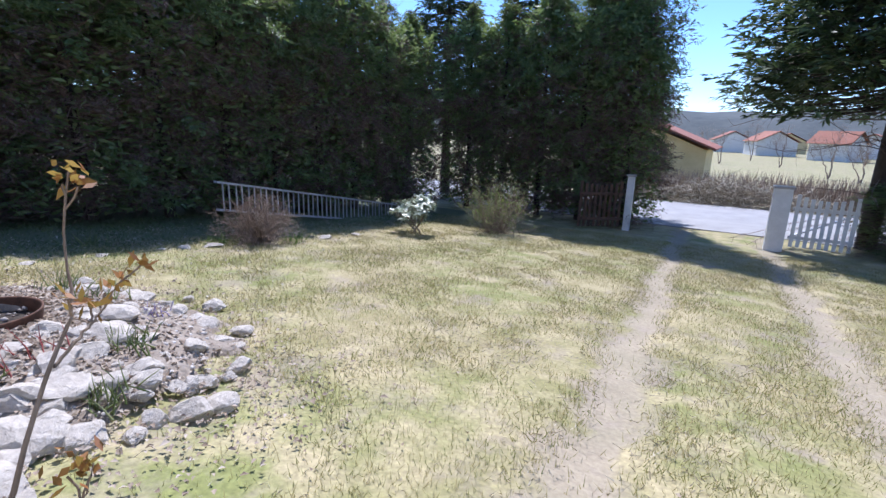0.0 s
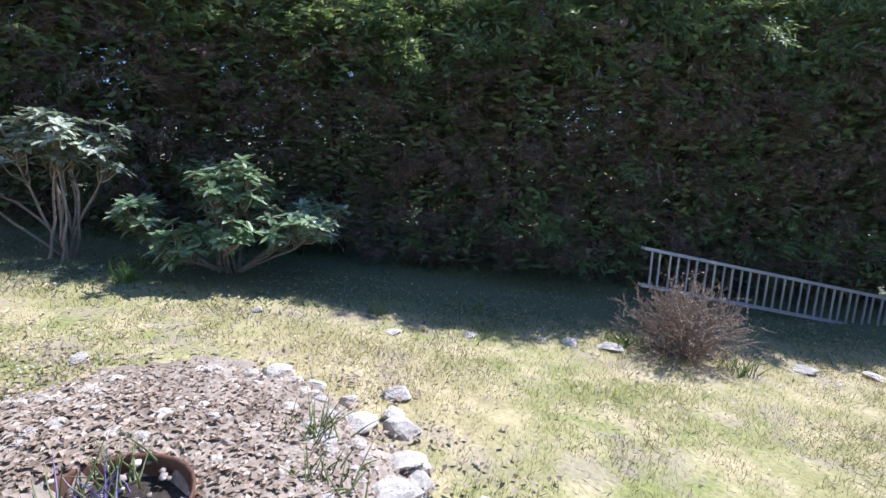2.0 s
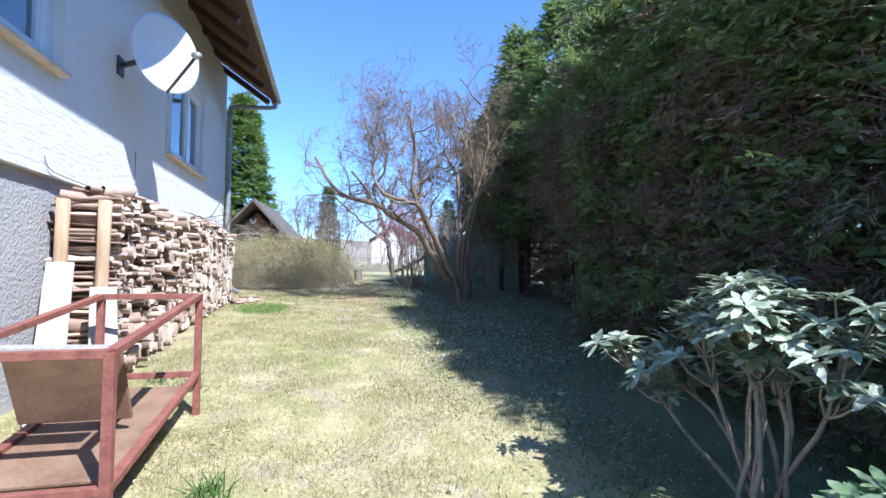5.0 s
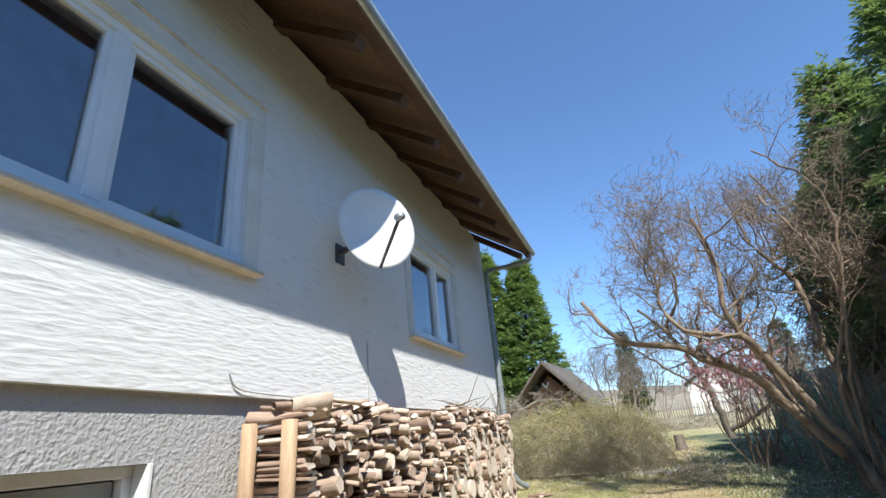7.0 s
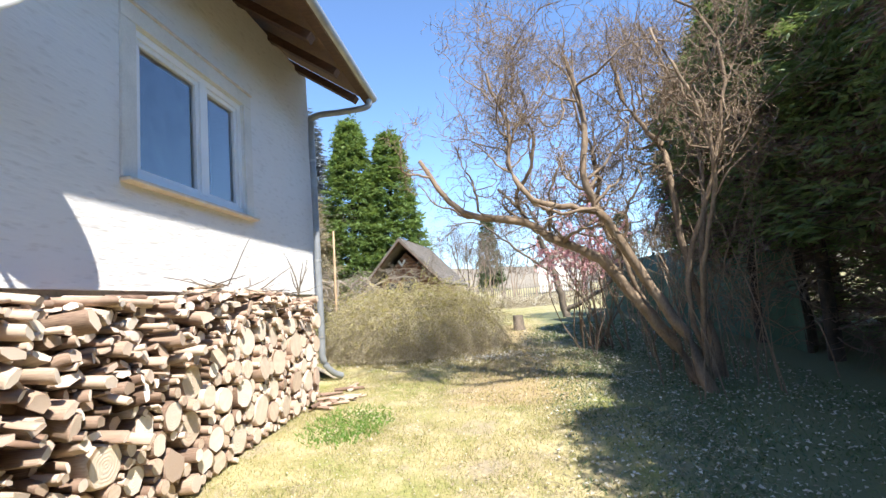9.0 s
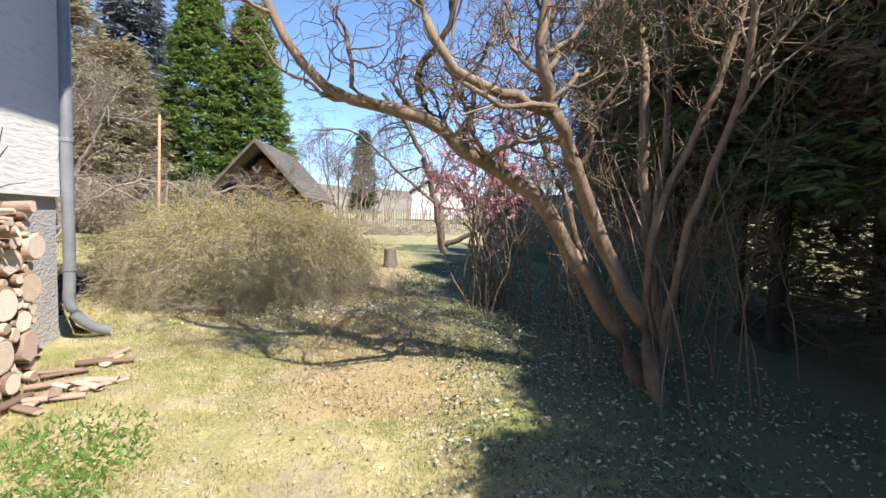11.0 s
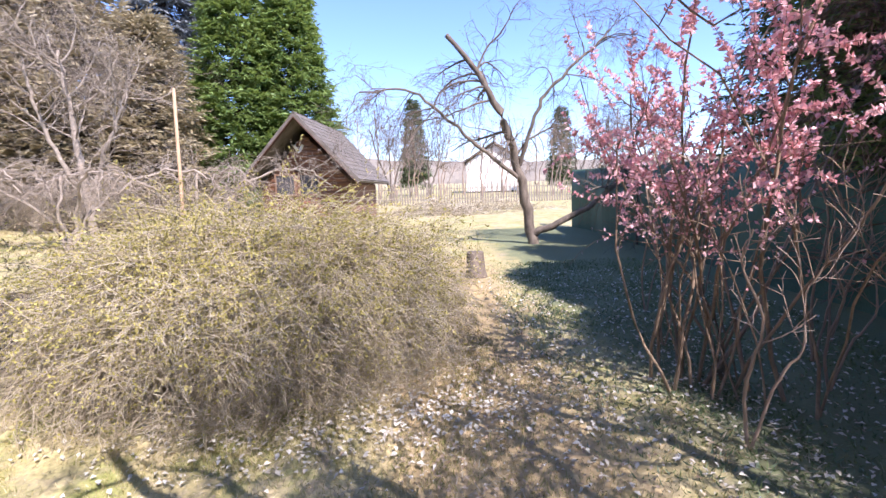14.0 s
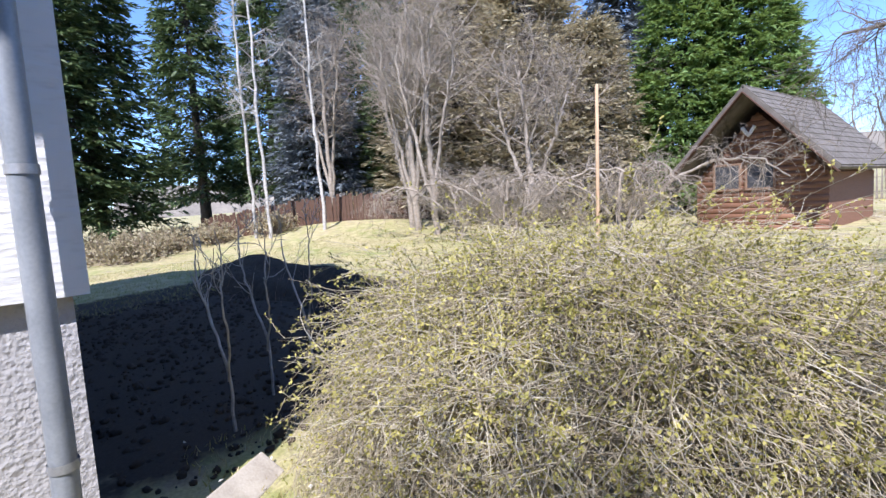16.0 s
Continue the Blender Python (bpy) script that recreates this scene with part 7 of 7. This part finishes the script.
# ---- grass, groundcover and fallen leaves ----
def blades(name, n, x0, x1, y0, y1, h, w, mat, label, keep=None, lean=0.45):
    S = np.stack([RNG.uniform(x0, x1, n), RNG.uniform(y0, y1, n), np.zeros(n)], -1)
    ok = ~((S[:, 0] > HX - 0.05) & (S[:, 1] < HY1 + 0.1) & (S[:, 1] > HY0 - 0.05))
    ok &= ~((S[:, 0] > -0.9) & (S[:, 0] < 5.7) & (S[:, 1] < -11.9) & (S[:, 1] > -15.9))
    ok &= (((S[:, 0] - MX) / MRX) ** 2 + ((S[:, 1] - MY) / MRY) ** 2 > RNG.uniform(0.55, 1.25, n))
    tr = (np.abs(S[:, 0] + 0.28 + 0.055 * S[:, 1] + 0.06 * np.sin(S[:, 1] * 2)) < 0.16 * RNG.uniform(0.3, 1.4, n)) | (np.abs(S[:, 0] - 1.1 + 0.024 * S[:, 1] + 0.06 * np.sin(S[:, 1] * 1.7)) < 0.19 * RNG.uniform(0.3, 1.4, n))
    ok &= ~(tr & (S[:, 1] > 0.4) & (S[:, 1] < 14) & (RNG.random(n) < 0.9))
    ok &= ~((((S[:, 0] + 2.0) / 0.75) ** 2 + ((S[:, 1] - 0.9) / 0.7) ** 2 < 1) & (RNG.random(n) < 0.7))
    if keep is not None:
        ok &= keep(S)
    S = S[ok]
    n = len(S)
    S[:, 2] = ground_z(S[:, 0], S[:, 1]) - 0.004
    D = np.stack([RNG.normal(0, lean, n), RNG.normal(0, lean, n), np.ones(n)], -1)
    D = unit(D) * (h * RNG.uniform(0.5, 1.3, n))[:, None]
    W = unit(np.cross(D, RNG.normal(0, 1, D.shape) * [1, 1, 0.1])) * w
    V = np.stack([S - W, S + W, S + D], 1).reshape(-1, 3)
    F = np.arange(3 * n).reshape(-1, 3)
    return tagged(np_part(name, [(V, F, 0)], mat), label, "grass", kind="stuff")


WAVES = [(q_ * math.cos(a_), q_ * math.sin(a_), a_ * 7) for q_, a_ in zip(np.random.default_rng(9).uniform(2, 14, 14), np.random.default_rng(10).uniform(0, 6.28, 14))]


def clumpy(S):
    a = 0
    for kx, ky, ph in WAVES:
        a = a + np.sin(S[:, 0] * kx + S[:, 1] * ky + ph)
    return (a / 2.2 + RNG.normal(0, 0.8, len(S)) > -1.1) & (S[:, 0] > -6.1 + RNG.normal(0, 0.35, len(S)))


blades("lawn_grass", 330000, -7.8, 3.2, -1.2, 11.5, 0.048, 0.0024, M_GRASS, "short dry and green lawn grass", clumpy)
blades("lawn_grass", 240000, -8.2, -2.0, -14.0, -1.2, 0.048, 0.0024, M_GRASS, "short dry and green grass beside the house", clumpy)
blades("lawn_grass", 90000, -8.0, 14.0, -27.0, -12.0, 0.06, 0.006, M_GRASS, "short dry and green grass of the back garden", clumpy)
blades("fresh_weeds", 2600, -3.9, -2.8, -9.9, -8.2, 0.06, 0.012, M_LUSH, "patch of fresh green weeds beside the woodpile", lambda S: ((S[:, 0] + 3.3) / 0.55) ** 2 + ((S[:, 1] + 9.1) / 0.8) ** 2 < RNG.uniform(0.3, 1, len(S)), 0.9)
blades("shade_groundcover", 5000, -8.6, -5.6, -16.0, -4.2, 0.055, 0.01, M_SNOWDROP, "low pale-leaved groundcover in the spruces' shade", None, 0.9)


def litter(name, n, sampler, label, size=0.03, mat=None):
    S = sampler(n)
    S = S[np.hypot(S[:, 0] + 3.3, S[:, 1] - 0.76) > 0.27]
    n = len(S)
    mo = 0.2 * np.maximum(0.0, 1 - ((S[:, 0] - MX) / MRX) ** 2 - ((S[:, 1] - MY) / MRY) ** 2) ** 0.8
    S = np.concatenate([S, (ground_z(S[:, 0], S[:, 1]) + mo + 0.022 + 0.012 * RNG.random(n))[:, None]], 1)
    D = RNG.normal(0, 1, (n, 3)) * [1, 1, 0.28]
    D = unit(D) * (size * RNG.uniform(0.6, 1.6, n))[:, None]
    W = unit(np.cross(D, np.array([0, 0, 1.0]) + RNG.normal(0, 0.25, D.shape))) * (size * 0.42 * RNG.uniform(0.7, 1.2, n))[:, None]
    v, f = kites(S - D / 2, D, W, np.array([[0, 0, 0.008]]))
    return tagged(np_part(name, [(v, f, 0)], mat or M_LITTER), label, "leaves", kind="stuff")


litter("fallen_leaves", 2600, lambda n: np.stack([np.clip(RNG.normal(-6.2, 0.9, n), -8.2, -3.6), RNG.uniform(-16, 10.5, n)], -1), "pale dead leaves along the hedge")
litter("fallen_leaves", 1500, lambda n: np.stack([RNG.uniform(-7.5, -2.9, n), RNG.uniform(-13, 6, n)], -1), "pale dead leaves scattered over the grass", 0.022)
litter("fallen_leaves", 1200, lambda n: np.stack([RNG.normal(MX, 0.6, n), RNG.normal(MY, 0.6, n)], -1), "dry leaves on the rock garden", 0.035, M_BROWNLEAF)


blades("straw_litter", 70000, -7.6, 3.2, -1.2, 11.0, 0.05, 0.003, M_STRAWTWIG, "flattened dry straw over the lawn", None, 3.0)
blades("straw_litter", 60000, -7.0, -2.2, -13.5, -1.2, 0.05, 0.003, M_STRAWTWIG, "flattened dry straw beside the house", None, 3.0)
litter("white_flowers", 1900, lambda n: np.stack([RNG.uniform(-7.0, -3.1, n), RNG.uniform(-12.5, -2.0, n)], -1), "small white flowers scattered through the grass", 0.017, M_PALELEAF)
litter("pale_leaves", 4200, lambda n: np.stack([RNG.uniform(-8.8, -5.5, n), RNG.uniform(-17, -4.5, n)], -1), "pale leaves scattered in the spruces' shade", 0.034, M_PALELEAF)
litter("fallen_leaves", 5200, lambda n: np.stack([RNG.normal(MX - 0.1, 0.68, n), RNG.normal(MY - 0.1, 0.62, n)], -1), "dry leaf mulch on the rock garden", 0.032, M_BROWNLEAF)
litter("fallen_leaves", 1300, lambda n: np.stack([RNG.normal(-2.2, 0.45, n), RNG.normal(1.0, 0.5, n)], -1), "brown leaf mulch between the stones and the lawn", 0.022, M_BROWNLEAF)
litter("fallen_leaves", 2600, lambda n: np.stack([RNG.normal(-3.9, 0.7, n), RNG.normal(-0.7, 0.6, n)], -1), "dry leaf mulch round the herb bush", 0.024)
litter("fallen_leaves", 2200, lambda n: np.stack([RNG.normal(-5.1, 0.55, n), RNG.uniform(-18, -9.5, n)], -1), "trodden brown leaves on the path", 0.026, M_BROWNLEAF)
litter("fallen_leaves", 1500, lambda n: np.stack([RNG.normal(-4.2, 1.0, n), RNG.normal(-12.6, 0.35, n)], -1), "pale leaves drifted under the mounded shrub", 0.035, M_PALELEAF)
blades("dry_reeds", 9000, -9, 12, 23.6, 26.0, 1.15, 0.025, M_BROWNTWIG, "tall dry brown grass along the far roadside", None, 0.22)
blades("dark_groundcover", 60000, -8.8, -5.6, -18.0, 11.0, 0.05, 0.006, M_DARKGREEN, "dark green groundcover along the hedge", lambda S: S[:, 0] < -5.9 + RNG.normal(0, 0.25, len(S)), 0.8)

# bare bushy trees along the far fence
for k, (x, y, h) in enumerate(((-2.6, -45.0, 5.2), (-5.4, -47.5, 4.6), (-16.5, -46.0, 5.0), (-19.5, -44.5, 5.6), (-23.0, -47.0, 6.0))):
    st = [([(0, 0, -0.1), (0.3 * (i_ - 1), 0.1, h * 0.3), (0.7 * (i_ - 1), 0.2, h * 0.55), (1.1 * (i_ - 1), 0.1, h * 0.8), (1.3 * (i_ - 1), 0.2, h)], 0.08) for i_ in range(3)]
    bare_tree("bare_tree", (x, y, gz(x, y)), st, [(12, 55, 1.8, 0.18, 0.02), (8, 50, 0.9, 0.2, 0.0), (4, 45, 0.5, 0.2, 0.0)], 0.04, M_BARK, "bare grey bushy tree along the far fence", "tree", "bare trees at the far fence")
